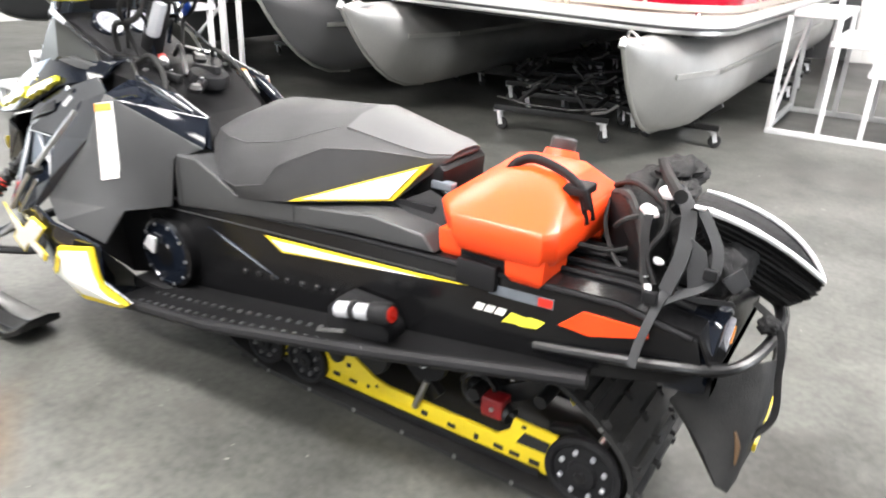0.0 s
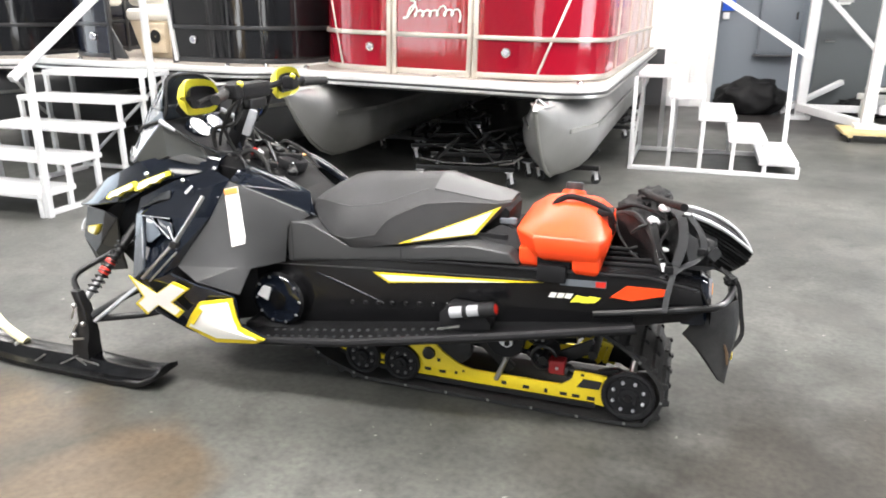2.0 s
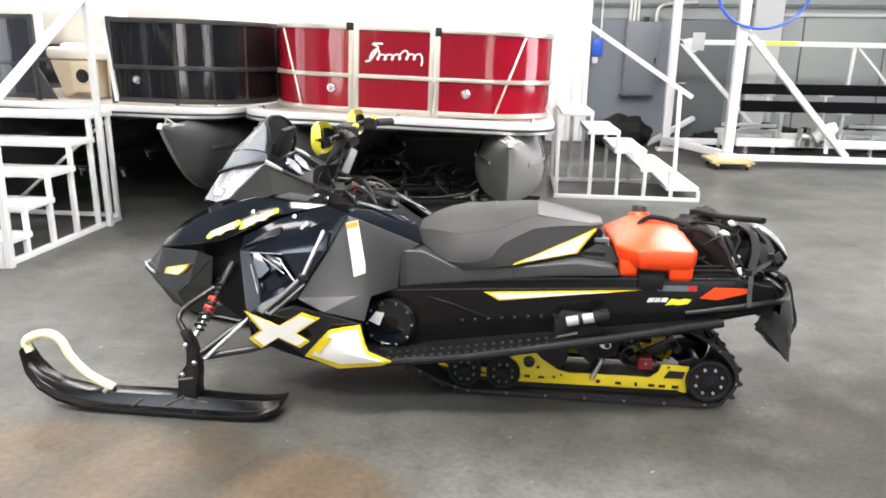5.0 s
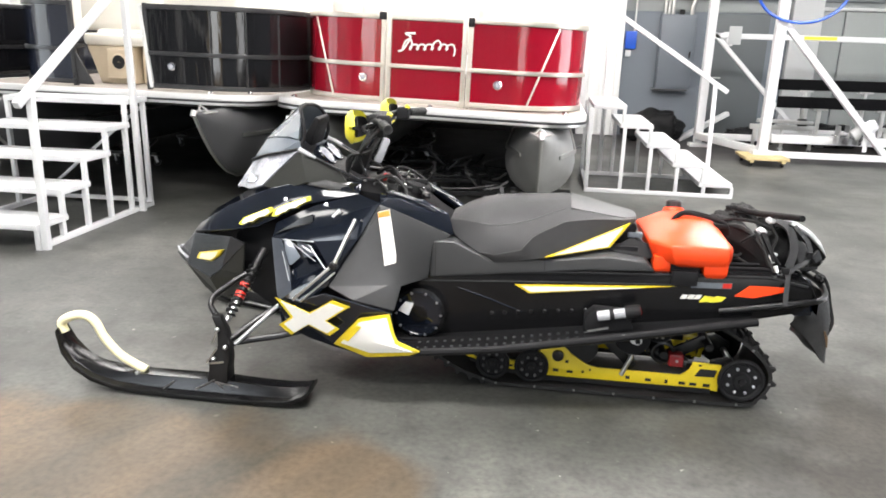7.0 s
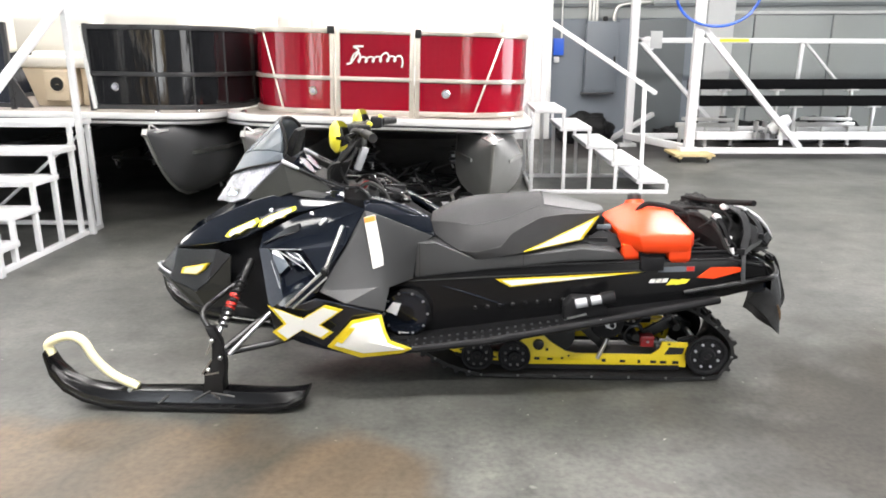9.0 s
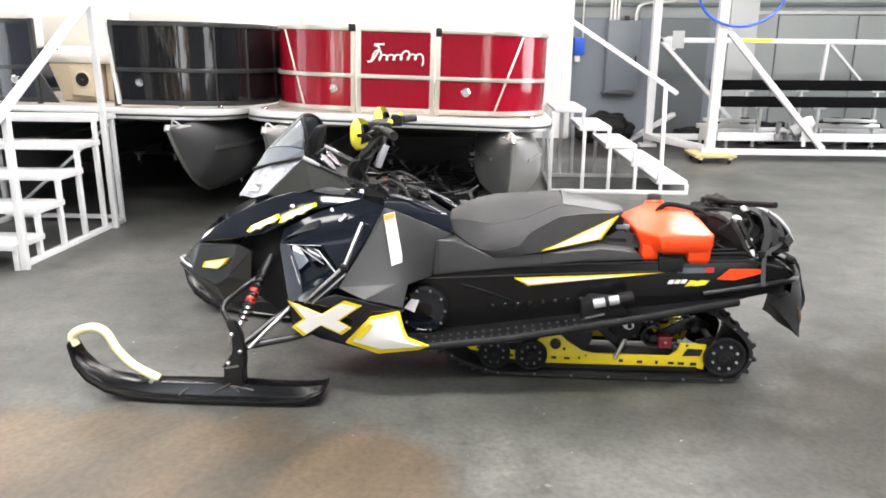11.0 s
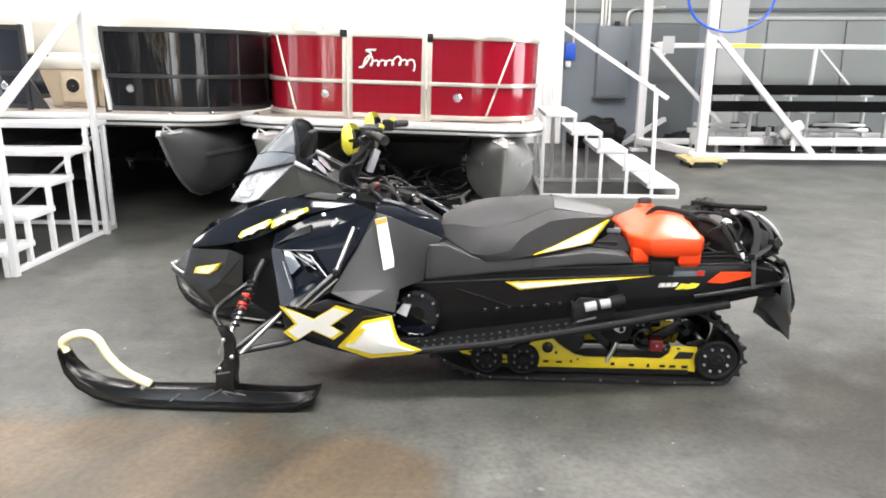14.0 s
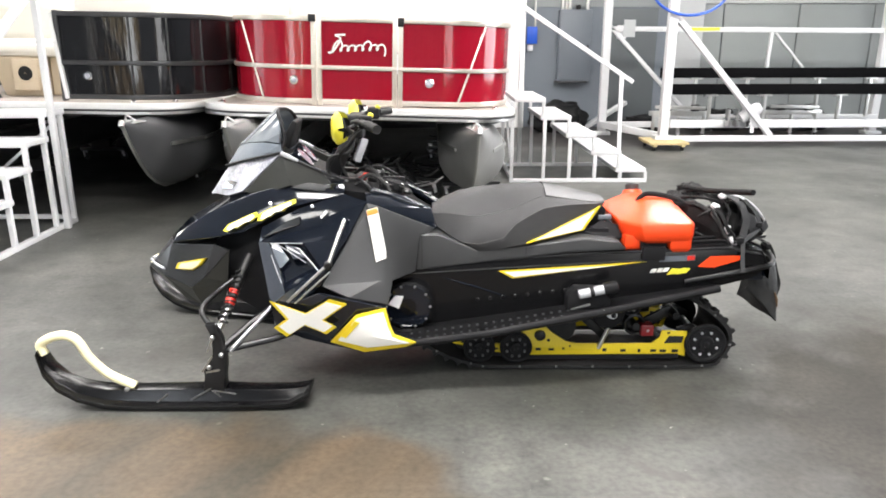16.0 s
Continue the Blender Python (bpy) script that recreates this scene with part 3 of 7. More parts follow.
def bolster(bm, lo, hi, r=0.05):
    """A padded block with well rounded edges."""
    box(bm, lo, hi)
    bmesh.ops.bevel(bm, geom=list(bm.edges), offset=r, segments=4, profile=0.6, affect="EDGES", clamp_overlap=True)
    return bm


red_boat = boat(-3.3, -0.87, RED_PANEL, CHAMPAGNE, "red pontoon boat with champagne rails on dollies", (-3.1, -1.17), (-2.525, -1.805),
                {"open": False, "overhang": (0.2, 0.06), "hull": DARK_ALU, "hull_label": "dull aluminium pontoon tube", "posts": (), "diagonals": (((-3.16, 1.61), (-2.96, 0.975)), ((-1.1, 1.6), (-1.32, 0.975))), "lights": (-2.69, -1.565), "cleats": ((-3.3, 4.6), (-1.0, 4.62), (-2.1, 4.47))}, 1.7, 0.0)
part("gate_latch", box(B(), (-2.56, 4.535, 1.6), (-2.5, 4.56, 1.66)), DARK_STEEL, red_boat, bevel=0.004)
part("gate_latch", box(B(), (-1.83, 4.535, 1.58), (-1.78, 4.56, 1.65)), DARK_STEEL, red_boat, bevel=0.004)
for k, (xa, xb) in enumerate(((-2.75, -2.56), (-1.78, -1.3))):
    part("seat_base", bolster(B(), (xa, 4.75, 0.93), (xb, 6.9, 1.32), 0.03), CREAM_VINYL, red_boat, "ivory bow seat")
    part("seat_cushion", bolster(B(), (xa, 4.75, 1.3), (xb, 6.9, 1.44), 0.05), CREAM_VINYL, red_boat, "ivory bow seat")
    part("seat_back", bolster(B(), (xa, 4.66, 1.42), (xb, 4.82, 1.76), 0.06), CREAM_VINYL, red_boat, "ivory backrest")
xo = -1.0
part("seat_back", bolster(B(), (xo - 0.12, 5.0, 1.42), (xo + 0.06, 6.9, 1.78), 0.06), CREAM_VINYL, red_boat, "ivory backrest")
part("seat_back", bolster(B(), (-3.1, 5.0, 1.42), (-2.94, 6.9, 1.78), 0.06), CREAM_VINYL, red_boat, "ivory backrest")
part("helm_console", bolster(B(), (-1.75, 7.2, 0.93), (-0.95, 7.8, 1.85), 0.08), CREAM_VINYL, red_boat, "ivory helm console")
part("mooring_cover", bolster(B(), (-3.1, 7.1, 1.3), (-1.9, 9.6, 1.95), 0.15), CREAM_VINYL, red_boat, "pale folded canvas cover")
# a plain script-like flourish in place of the maker's lettering on the gate
SCRIPT = []
for k in range(141):
    f = k / 140
    a = f * 7 * 2 * math.pi
    tall = 0.06 if f < 0.16 else (0.05 if 0.55 < f < 0.72 else 0.03)
    SCRIPT.append((-2.36 + 0.42 * f - 0.018 * math.sin(a) + 0.35 * tall * (1 - math.cos(a)) / 2, 4.551, 1.372 + 0.055 * f * 0.4 + tall * (1 - math.cos(a)) / 1.4 - (0.05 if f > 0.94 else 0) * (f - 0.94) / 0.06))
part("emblem", tube(B(), SCRIPT, 0.0075, 6), WHITE_DECAL, red_boat, "pale flowing emblem stroke")
part("emblem", tube(B(), smooth_path([(-2.4, 4.551, 1.36), (-2.36, 4.551, 1.375), (-2.3, 4.551, 1.47), (-2.34, 4.551, 1.5), (-2.26, 4.551, 1.505)], 6), 0.009, 6), WHITE_DECAL, red_boat, "pale emblem swash")

black_boat = boat(-6.05, -3.42, BLACK_PANEL, CHARCOAL, "black pontoon boat with dark rails and open bow gate", (-5.8, -3.87), (-5.3, -4.6),
                  {"open": True, "overhang": (0.3, -0.1), "hull": HULL_BLACK, "hull_label": "dark grey pontoon tube", "first": NAVY_PANEL, "posts": (-4.02, -3.735, -3.52), "diagonals": (), "lights": (-4.385, -5.5), "cleats": ((-3.7, 4.6), (-4.0, 4.48), (-5.6, 4.47))}, 1.0, 0.058)
part("gate_fin", prism(B(), [(-5.285, 4.56, 1.22), (-5.285, 4.56, 0.945), (-5.13, 4.56, 0.945)], (0, 0.02, 0)), CHARCOAL, black_boat, "dark slanted gate stay")
part("gate_edge", bar(B(), (-4.64, 4.55, 1.63), (-4.57, 4.55, 0.95), 0.035, 0.03), DECK_WHITE, black_boat, "pale gate edge strip", bevel=0.004)
third_boat = boat(-8.85, -6.46, BLACK_PANEL, CHARCOAL, "dark pontoon boat parked beside the black one", (-8.4, -6.9), (-7.95, -7.25),
                  {"open": False, "overhang": (0.3, 0.06), "hull": HULL_BLACK, "hull_label": "dark grey pontoon tube", "posts": (-6.9,), "diagonals": (), "lights": (-7.0,), "cleats": ((-6.8, 4.55), (-7.6, 4.47))}, 1.0, 0.075)
bm = prism(B(), [(-5.34, 5.0, 0.93), (-4.99, 5.0, 0.93), (-4.99, 5.0, 1.27), (-5.46, 5.0, 1.27)], (0, 1.9, 0))
part("seat_base", bm, BEIGE, black_boat, "beige moulded seat base", bevel=0.015, seg=3)
part("seat_base", bolster(B(), (-4.97, 5.1, 0.93), (-4.62, 6.9, 1.27), 0.02), BEIGE, black_boat, "beige moulded seat base")
part("speaker_box", bolster(B(), (-5.22, 4.93, 0.98), (-5.0, 4.998, 1.25), 0.012), BEIGE, black_boat, "beige speaker surround")
spk = part("speaker", lathe(B(), [(0.075, 0), (0.08, 0.01), (0.07, 0.018)], (-5.1, 4.935, 1.13), (0, -1, 0), 20), BEIGE, black_boat, "round speaker grille")
part("speaker_cone", lathe(B(), [(0.066, 0.012), (0.06, 0.022), (0.01, 0.018)], (-5.1, 4.935, 1.13), (0, -1, 0), 20), RUBBER, spk)
part("seat_cushion", bolster(B(), (-5.48, 4.97, 1.27), (-4.56, 5.2, 1.38), 0.05), CREAM_VINYL, black_boat, "ivory rolled cushion edge")
part("seat_cushion", bolster(B(), (-5.46, 5.15, 1.28), (-4.58, 6.9, 1.42), 0.05), CREAM_VINYL, black_boat, "ivory cushion")
part("seat_back", bolster(B(), (-5.75, 5.3, 1.4), (-4.9, 5.6, 1.76), 0.08), CREAM_VINYL, black_boat, "ivory backrest")
part("seat_back", bolster(B(), (-4.88, 5.4, 1.4), (-4.3, 5.7, 1.74), 0.08), CREAM_VINYL, black_boat, "ivory backrest")
part("cup_holder", lathe(B(), [(0.04, 0), (0.045, 0.02), (0.03, 0.03), (0.03, 0.08)], (-4.86, 5.25, 1.4), (0, 0, 1), 14), BEIGE, black_boat, "beige cup holder")
part("seat_back", bolster(B(), (-4.5, 4.66, 1.4), (-3.8, 4.84, 1.76), 0.06), CREAM_VINYL, black_boat, "ivory backrest")
part("seat_back", bolster(B(), (-5.7, 4.66, 1.4), (-5.35, 4.84, 1.72), 0.06), CREAM_VINYL, black_boat, "ivory backrest")
part("mooring_cover", bolster(B(), (-5.9, 7.0, 1.3), (-3.6, 9.6, 1.95), 0.15), CREAM_VINYL, black_boat, "pale folded canvas cover")


# ---- boat dollies under the pontoons ----
def caster(t, x, y, z, turn=0.0, r=0.045):
    """A swivel wheel hanging from a plate at height z."""
    c, s = math.cos(turn), math.sin(turn)
    f = part("caster", box(B(), (x - 0.035, y - 0.03, z - 0.008), (x + 0.035, y + 0.03, z)), ZINC, t, "zinc-plated swivel caster", bevel=0.002)
    bm = B()
    for sd in (-1, 1):
        a = Vector((x - s * 0.02 * sd, y + c * 0.02 * sd, z - 0.01))
        bar(bm, a, a + Vector((c * 0.02, s * 0.02, r - z + 0.005)), 0.006, 0.03, (c, s, 0))
    part("fork", bm, ZINC, f)
    part("wheel", lathe(B(), [(r * 0.4, -0.014), (r * 0.92, -0.013), (r, -0.006), (r, 0.006), (r * 0.92, 0.013), (r * 0.4, 0.014)], (x + c * 0.02, y + s * 0.02, r), (-s, c, 0), 18), RUBBER, f)


def boat_dolly(x, y, turn):
    t = thing("boat_dolly", (0, 0, 0), "low black steel boat dolly with swivel casters", "dolly", "boat dollies")
    for sy in (-0.3, 0.3):
        part("cross_beam", bar(B(), (-0.42, sy, 0.16), (0.42, sy, 0.16), 0.035, 0.04), DARK_STEEL, t, bevel=0.004)
        for sx in (-0.38, 0.38):
            caster(t, sx, sy, 0.14, 0.6 + sx + sy)
            part("stand", bar(B(), (sx * 0.7, sy, 0.2), (sx * 0.35, sy * 0.8, 0.33), 0.02, 0.022), DARK_STEEL, t, bevel=0.004)
    for sx in (-0.28, 0.28):
        part("side_beam", bar(B(), (sx, -0.3, 0.21), (sx, 0.3, 0.21), 0.026, 0.026), DARK_STEEL, t, bevel=0.004)
        part("saddle_bar", tube(B(), [(sx * 0.6, -0.3, 0.33), (sx * 0.5, -0.2, 0.345), (sx * 0.5, 0.2, 0.345), (sx * 0.6, 0.3, 0.33)], 0.01, 8), TOOTH_STEEL, t, "worn saddle bar")
    for sy in (-0.31, 0.31):
        part("spreader", tube(B(), [(-0.4, sy, 0.24), (-0.16, sy * 0.98, 0.2), (0.16, sy * 0.98, 0.2), (0.4, sy, 0.24)], 0.008, 8), DARK_STEEL, t, "black spreader bar")
    part("lock_lever", tube(B(), [(0.3, -0.33, 0.2), (0.42, -0.42, 0.24), (0.5, -0.44, 0.3)], 0.01, 8), STEEL, t)
    t.matrix_basis = pose(x, y, 0, 0, 0, turn)
    return t


first = boat_dolly(-2.0, 5.1, 8)
for x, y, a in ((-1.75, 5.75, -25), (-2.5, 6.1, 20), (-3.0, 7.6, 5), (-1.2, 7.8, 0)):
    copy_thing(first, pose(x, y, 0, 0, 0, a))


def tube_cradle(x, y, top):
    t = thing("tube_cradle", (x, y, 0), "black steel cradle on casters under a pontoon", "dolly", "pontoon cradles")
    part("cradle_beam", bar(B(), (x - 0.28, y, 0.14), (x + 0.28, y, 0.14), 0.07, 0.04), DARK_STEEL, t, bevel=0.004)
    part("saddle_pad", box(B(), (x - 0.12, y - 0.06, 0.15), (x + 0.12, y + 0.06, top)), RUBBER, t, bevel=0.006)
    for sx in (-1, 1):
        part("wing", bar(B(), (x + sx * 0.14, y, 0.19), (x + sx * 0.27, y, 0.3), 0.06, 0.03), DARK_STEEL, t, bevel=0.004)
        caster(t, x + sx * 0.24, y, 0.122, 0.5 * sx)
    return t


for x, top in ((-1.17, 0.168), (-3.1, 0.224), (-3.88, 0.236), (-5.8, 0.268), (-6.9, 0.255), (-8.4, 0.28)):
    for y in (5.25 if x > -2 else 6.2, 7.7, 9.5):
        tube_cradle(x, y, top)


# ---- white boat hoist at the rear wall ----
def hoist():
    t = thing("boat_hoist", (3.2, 8.9, 0), "white painted steel boat hoist with black carpeted bunks", "boat hoist")

    def beam(name, a, b, w, h=None):
        return part(name, bar(B(), a, b, w, h), WHITE_PAINT, t, bevel=0.006)

    for x, y, z0 in ((1.72, 8.6, 0.12), (1.19, 10.1, 0.0), (5.8, 8.6, 0.1), (5.6, 10.1, 0.0)):
        beam("post", (x, y, z0), (x + (0.02 if y < 9 else 0.0), y, 3.3), 0.12)
        part("foot_plate", box(B(), (x - 0.13, y - 0.1, z0), (x + 0.13, y + 0.1, z0 + 0.05)), WHITE_PAINT, t, bevel=0.005)
    beam("floor_beam", (1.72, 8.6, 0.125), (5.8, 8.6, 0.125), 0.08, 0.08)
    beam("floor_beam", (1.17, 10.1, 0.16), (5.6, 10.1, 0.16), 0.08, 0.09)
    beam("side_beam", (1.72, 8.66, 0.15), (1.17, 10.04, 0.17), 0.09, 0.1)
    beam("side_beam", (5.8, 8.66, 0.15), (5.6, 10.04, 0.17), 0.09, 0.1)
    beam("diagonal_brace", (1.765, 8.6, 1.8), (3.26, 8.6, 0.16), 0.078)
    beam("diagonal_brace", (1.24, 10.1, 1.68), (2.5, 10.1, 0.4), 0.06)
    beam("top_beam", (1.2, 10.1, 1.645), (5.6, 10.1, 1.61), 0.06, 0.075)
    beam("upright", (3.77, 10.1, 0.98), (3.79, 10.1, 1.6), 0.05)
    beam("diagonal_brace", (3.85, 10.1, 1.58), (4.45, 10.1, 0.95), 0.035)
    part("sign_plate", box(B(), (1.44, 10.05, 1.52), (1.62, 10.062, 1.78)), WALL_LIGHT, t, "pale grey plate on the beam", bevel=0.004)
    part("yellow_label", box(B(), (2.5, 10.063, 1.615), (2.95, 10.068, 1.66)), LEMON, t, "yellow warning label")
    beam("cross_beam", (1.9, 8.9, 0.3), (5.4, 8.9, 0.3), 0.09, 0.11)
    beam("cross_beam", (1.9, 9.7, 0.3), (5.4, 9.7, 0.3), 0.09, 0.11)
    for y, z in ((9.65, 0.99), (9.0, 0.785)):
        part("bunk", bar(B(), (1.95, y, z), (5.5, y, z), 0.09, 0.15), CARPET_BLACK, t, "black carpeted bunk board", bevel=0.012)
        for x in (2.5, 3.3, 4.4, 5.2):
            part("bunk_stay", bar(B(), (x, y, 0.33), (x, y, z - 0.07), 0.045), ALU, t, bevel=0.004)
            part("bunk_bracket", box(B(), (x - 0.09, y - 0.05, z - 0.095), (x + 0.09, y + 0.05, z - 0.072)), ALU, t)
    part("winch", lathe(B(), [(0.05, -0.16), (0.08, -0.15), (0.085, 0.1), (0.06, 0.15)], (3.0, 8.72, 0.48), (0.85, -0.2, 0.6), 20), WHITE_PAINT, t, "white winch cover")
    part("winch_frame", bar(B(), (2.64, 8.78, 0.38), (2.95, 8.78, 0.36), 0.12, 0.03), CHROME, t, bevel=0.005)
    for x in (2.68, 2.8, 2.92):
        part("winch_plate", box(B(), (x, 8.68, 0.27), (x + 0.015, 8.84, 0.52)), STEEL, t, bevel=0.004)
    part("winch_drum", lathe(B(), [(0.07, -0.11), (0.07, -0.1), (0.035, -0.09), (0.035, 0.09), (0.07, 0.1), (0.07, 0.11)], (2.8, 8.76, 0.4), (1, 0, 0), 18), STEEL, t)
    part("winch_gear", lathe(B(), [(0.02, -0.012), (0.09, -0.01), (0.09, 0.01), (0.02, 0.012)], (2.96, 8.74, 0.36), (1, 0, 0), 22), CHROME, t)
    part("winch_strap", bar(B(), (3.0, 8.62, 0.2), (3.0, 8.66, 0.42), 0.05, 0.02), WHITE_PAINT, t, bevel=0.004)
    bm = B()
    ring = []
    for k in range(49):
        a = 2 * math.pi * k / 48
        ring.append((1.92 + 0.57 * math.cos(a), 8.5 - 0.02 * math.sin(3 * a), 2.33 + 0.57 * math.sin(a) - 0.03 * math.cos(2 * a)))
    part("pulley_cable", tube(B(), [(2.5, 8.62, 1.0), (2.9, 8.7, 0.5)], 0.006, 6), STEEL, t)
    hose = tube(bm, ring, 0.018, 8)
    solid("air_hose", hose, BLUE, "blue air hose coiled over the hoist post", "hose", (1.92, 8.5, 1.65))
    return t


hoist()
dolly = thing("moving_dolly", (1.72, 8.6, 0), "small pine moving dolly under the hoist post", "dolly")
for k in range(4):
    part("board", box(B(), (1.44, 8.22 + 0.15 * k, 0.085), (1.98, 8.36 + 0.15 * k, 0.12)), WOOD, dolly, bevel=0.006)
for x in (1.49, 1.88):
    part("batten", box(B(), (x, 8.22, 0.055), (x + 0.05, 8.81, 0.085)), WOOD, dolly, bevel=0.004)
    for y in (8.28, 8.74):
        part("wheel", lathe(B(), [(0.012, -0.016), (0.028, -0.014), (0.028, 0.014), (0.012, 0.016)], (x + 0.025, y, 0.028), (1, 0, 0), 14), RUBBER, dolly)

# ---- on the rear wall ----
YW = 11.2
cab = thing("electrical_cabinet", (0.8, YW, 0.62), "tall grey steel electrical cabinet on the wall", "electrical cabinet")
part("body", box(B(), (0.6, YW - 0.16, 0.8), (1.15, YW - 0.003, 1.97)), BOX_GREY, cab, bevel=0.01)
part("door", box(B(), (0.62, YW - 0.175, 0.83), (1.13, YW - 0.16, 1.94)), BOX_GREY, cab, bevel=0.006)
part("latch", box(B(), (1.07, YW - 0.19, 1.3), (1.1, YW - 0.175, 1.4)), DARK_STEEL, cab)
# dark strip drawn in place of the cabinet's shadow
part("cabinet_shade", box(B(), (0.56, YW - 0.21, 0.775), (1.1, YW - 0.02, 0.8)), SHADE_BLACK, cab, "dark strip for the shadow under the cabinet", bevel=0.004)
for x in (0.66, 0.72, 0.78):
    part("conduit", tube(B(), [(x, YW - 0.06, 1.95), (x, YW - 0.06, 3.2)], 0.025, 10), ALU, cab, "steel conduit")
    part("conduit_nut", lathe(B(), [(0.02, 0), (0.034, 0.004), (0.034, 0.03), (0.02, 0.034)], (x, YW - 0.06, 1.968), (0, 0, 1), 10), STEEL, cab)
part("knockout", box(B(), (0.88, YW - 0.1, 1.97), (0.96, YW - 0.03, 2.05)), DARK_STEEL, cab, "black conduit stub", bevel=0.008)
part("conduit", tube(B(), smooth_path([(1.08, YW - 0.06, 1.95), (1.09, YW - 0.06, 2.12), (1.2, YW - 0.06, 2.24), (1.7, YW - 0.06, 2.27)], 5), 0.03, 10), ALU, cab, "bent steel conduit")
blue = thing("socket_box", (0.14, YW, 1.36), "blue wall socket box with a pale plug", "socket")
part("box", box(B(), (0.06, YW - 0.09, 1.42), (0.24, YW - 0.003, 1.7)), BLUE, blue, bevel=0.012)
part("plug", box(B(), (0.08, YW - 0.08, 1.3), (0.17, YW - 0.003, 1.4)), WHITE_PAINT, blue, bevel=0.012)
part("conduit", tube(B(), [(0.2, YW - 0.05, 1.7), (0.2, YW - 0.05, 3.2)], 0.016, 10), ALU, blue)
solid("switch_plate", box(B(), (1.6, YW - 0.08, 1.5), (1.76, YW - 0.047, 1.72)), WHITE_PAINT, "white wall switch plate", "switch", (1.66, YW, 1.5), bevel=0.008)
door = solid("door_1", box(B(), (1.42, YW - 0.045, 0.01), (2.3, YW - 0.004, 2.0)), WALL_DARK, "closed dark grey steel door in the rear wall", "door", (1.86, YW, 0), kind="structure", bevel=0.008)
part("door_handle", tube(B(), [(1.52, YW - 0.05, 1.0), (1.52, YW - 0.1, 1.0), (1.63, YW - 0.1, 1.0)], 0.011, 8), STEEL, door)
solid("pilaster", box(B(), (2.6, YW - 0.14, 0), (3.05, YW - 0.004, 3.2)), WALL_LIGHT, "pale projecting wall pillar", "pillar", kind="structure", bevel=0.01)
for k in range(6):
    x0, x1 = (3.07, 3.4) if k == 0 else (3.42 + 1.29 * (k - 1), 3.42 + 1.29 * k - 0.02)
    bm = box(B(), (x0, YW - 0.05, 0.02), (min(x1, X1 - 0.01), YW - 0.006, 2.06))
    solid("wall_panel", bm, WALL_PALE, "pale grey wall sheet with visible joints", "wall panel", kind="structure", bevel=0.012)
solid("trim_rail", box(B(), (3.06, YW - 0.07, 2.07), (X1 - 0.01, YW - 0.02, 2.12)), WALL_LIGHT, "light grey rail above the wall sheets", "trim", kind="structure", bevel=0.006)
solid("trim_rail_dark", box(B(), (0.05, YW - 0.06, 2.2), (X1 - 0.01, YW - 0.021, 2.26)), WALL_DARK, "dark cable rail along the wall", "trim", kind="structure", bevel=0.006)


def sack():
    bm = B()
    bmesh.ops.create_icosphere(bm, subdivisions=4, radius=1)
    for v in bm.verts:
        n = noise.noise(v.co * 2.1) * 0.25 + noise.noise(v.co * 5.3) * 0.1
        v.co = Vector((v.co.x * 0.47 * (1 + n), v.co.y * 0.3 * (1 + n), max(0.0, 0.2 + v.co.z * 0.3 * (1 + n))))
    bmesh.ops.translate(bm, verts=bm.verts, vec=(0.56, 10.55, 0))
    return solid("black_sack", bm, NYLON, "slumped black sack on the floor by the wall", "sack", (0.56, 10.55, 0), sharp=80)


sack()


def heap(name, at, size, seed, material, label, category):
    """A low slumped heap of cloth."""
    bm = B()
    bmesh.ops.create_icosphere(bm, subdivisions=4, radius=1)
    for v in bm.verts:
        q = v.co * 2.4 + Vector((seed, 0, seed))
        k = 1 + 0.3 * noise.noise(q) + 0.15 * noise.noise(q * 2.6)
        v.co = Vector((v.co.x * size[0] * k, v.co.y * size[1] * k, max(0.0, size[2] * 0.4 + v.co.z * size[2] * 0.6 * k))) + Vector(at)
    return solid(name, bm, material, label, category, at, sharp=80)


heap("tarpaulin", (3.3, 10.75, 0), (0.55, 0.3, 0.34), 2.0, NYLON, "dark tarpaulin heaped by the wall", "tarpaulin")
heap("tarpaulin", (4.5, 10.7, 0), (0.7, 0.3, 0.4), 5.0, GREY_CLOTH, "dark grey tarpaulin heaped by the wall", "tarpaulin")
heap("tarpaulin", (2.1, 10.7, 0), (0.4, 0.28, 0.26), 8.0, NYLON, "dark tarpaulin heaped by the wall", "tarpaulin")


def axle_stand(x, y):
    t = thing("trailer_axle", (x, y, 0), "bare aluminium trailer axle frame on small casters", "trailer axle", "trailer axles")
    part("axle_beam", bar(B(), (x - 0.45, y, 0.42), (x + 0.45, y, 0.42), 0.06, 0.07), ALU, t, bevel=0.006)
    part("axle_beam", bar(B(), (x - 0.4, y - 0.12, 0.52), (x + 0.35, y - 0.1, 0.5), 0.04, 0.05), ALU, t, bevel=0.006)
    for sx in (-0.38, 0.0, 0.38):
        part("drop_leg", bar(B(), (x + sx, y, 0.12), (x + sx, y, 0.4), 0.04), ALU, t, bevel=0.004)
        caster(t, x + sx, y, 0.13, sx * 3, 0.05)
    for sx in (-0.2, 0.22):
        part("roller", lathe(B(), [(0.02, -0.06), (0.05, -0.05), (0.05, 0.05), (0.02, 0.06)], (x + sx, y - 0.05, 0.5), (1, 0.2, 0), 14), RUBBER, t)
    return t


axle_stand(2.15, 9.25)
axle_stand(3.9, 9.35)


# ---- the snowmobile ----
YC = 1.65


def P(x, v, z):
    """x along the machine (front is -x), v out from its middle towards the camera's side, z up."""
    return Vector((x, YC - v, z))


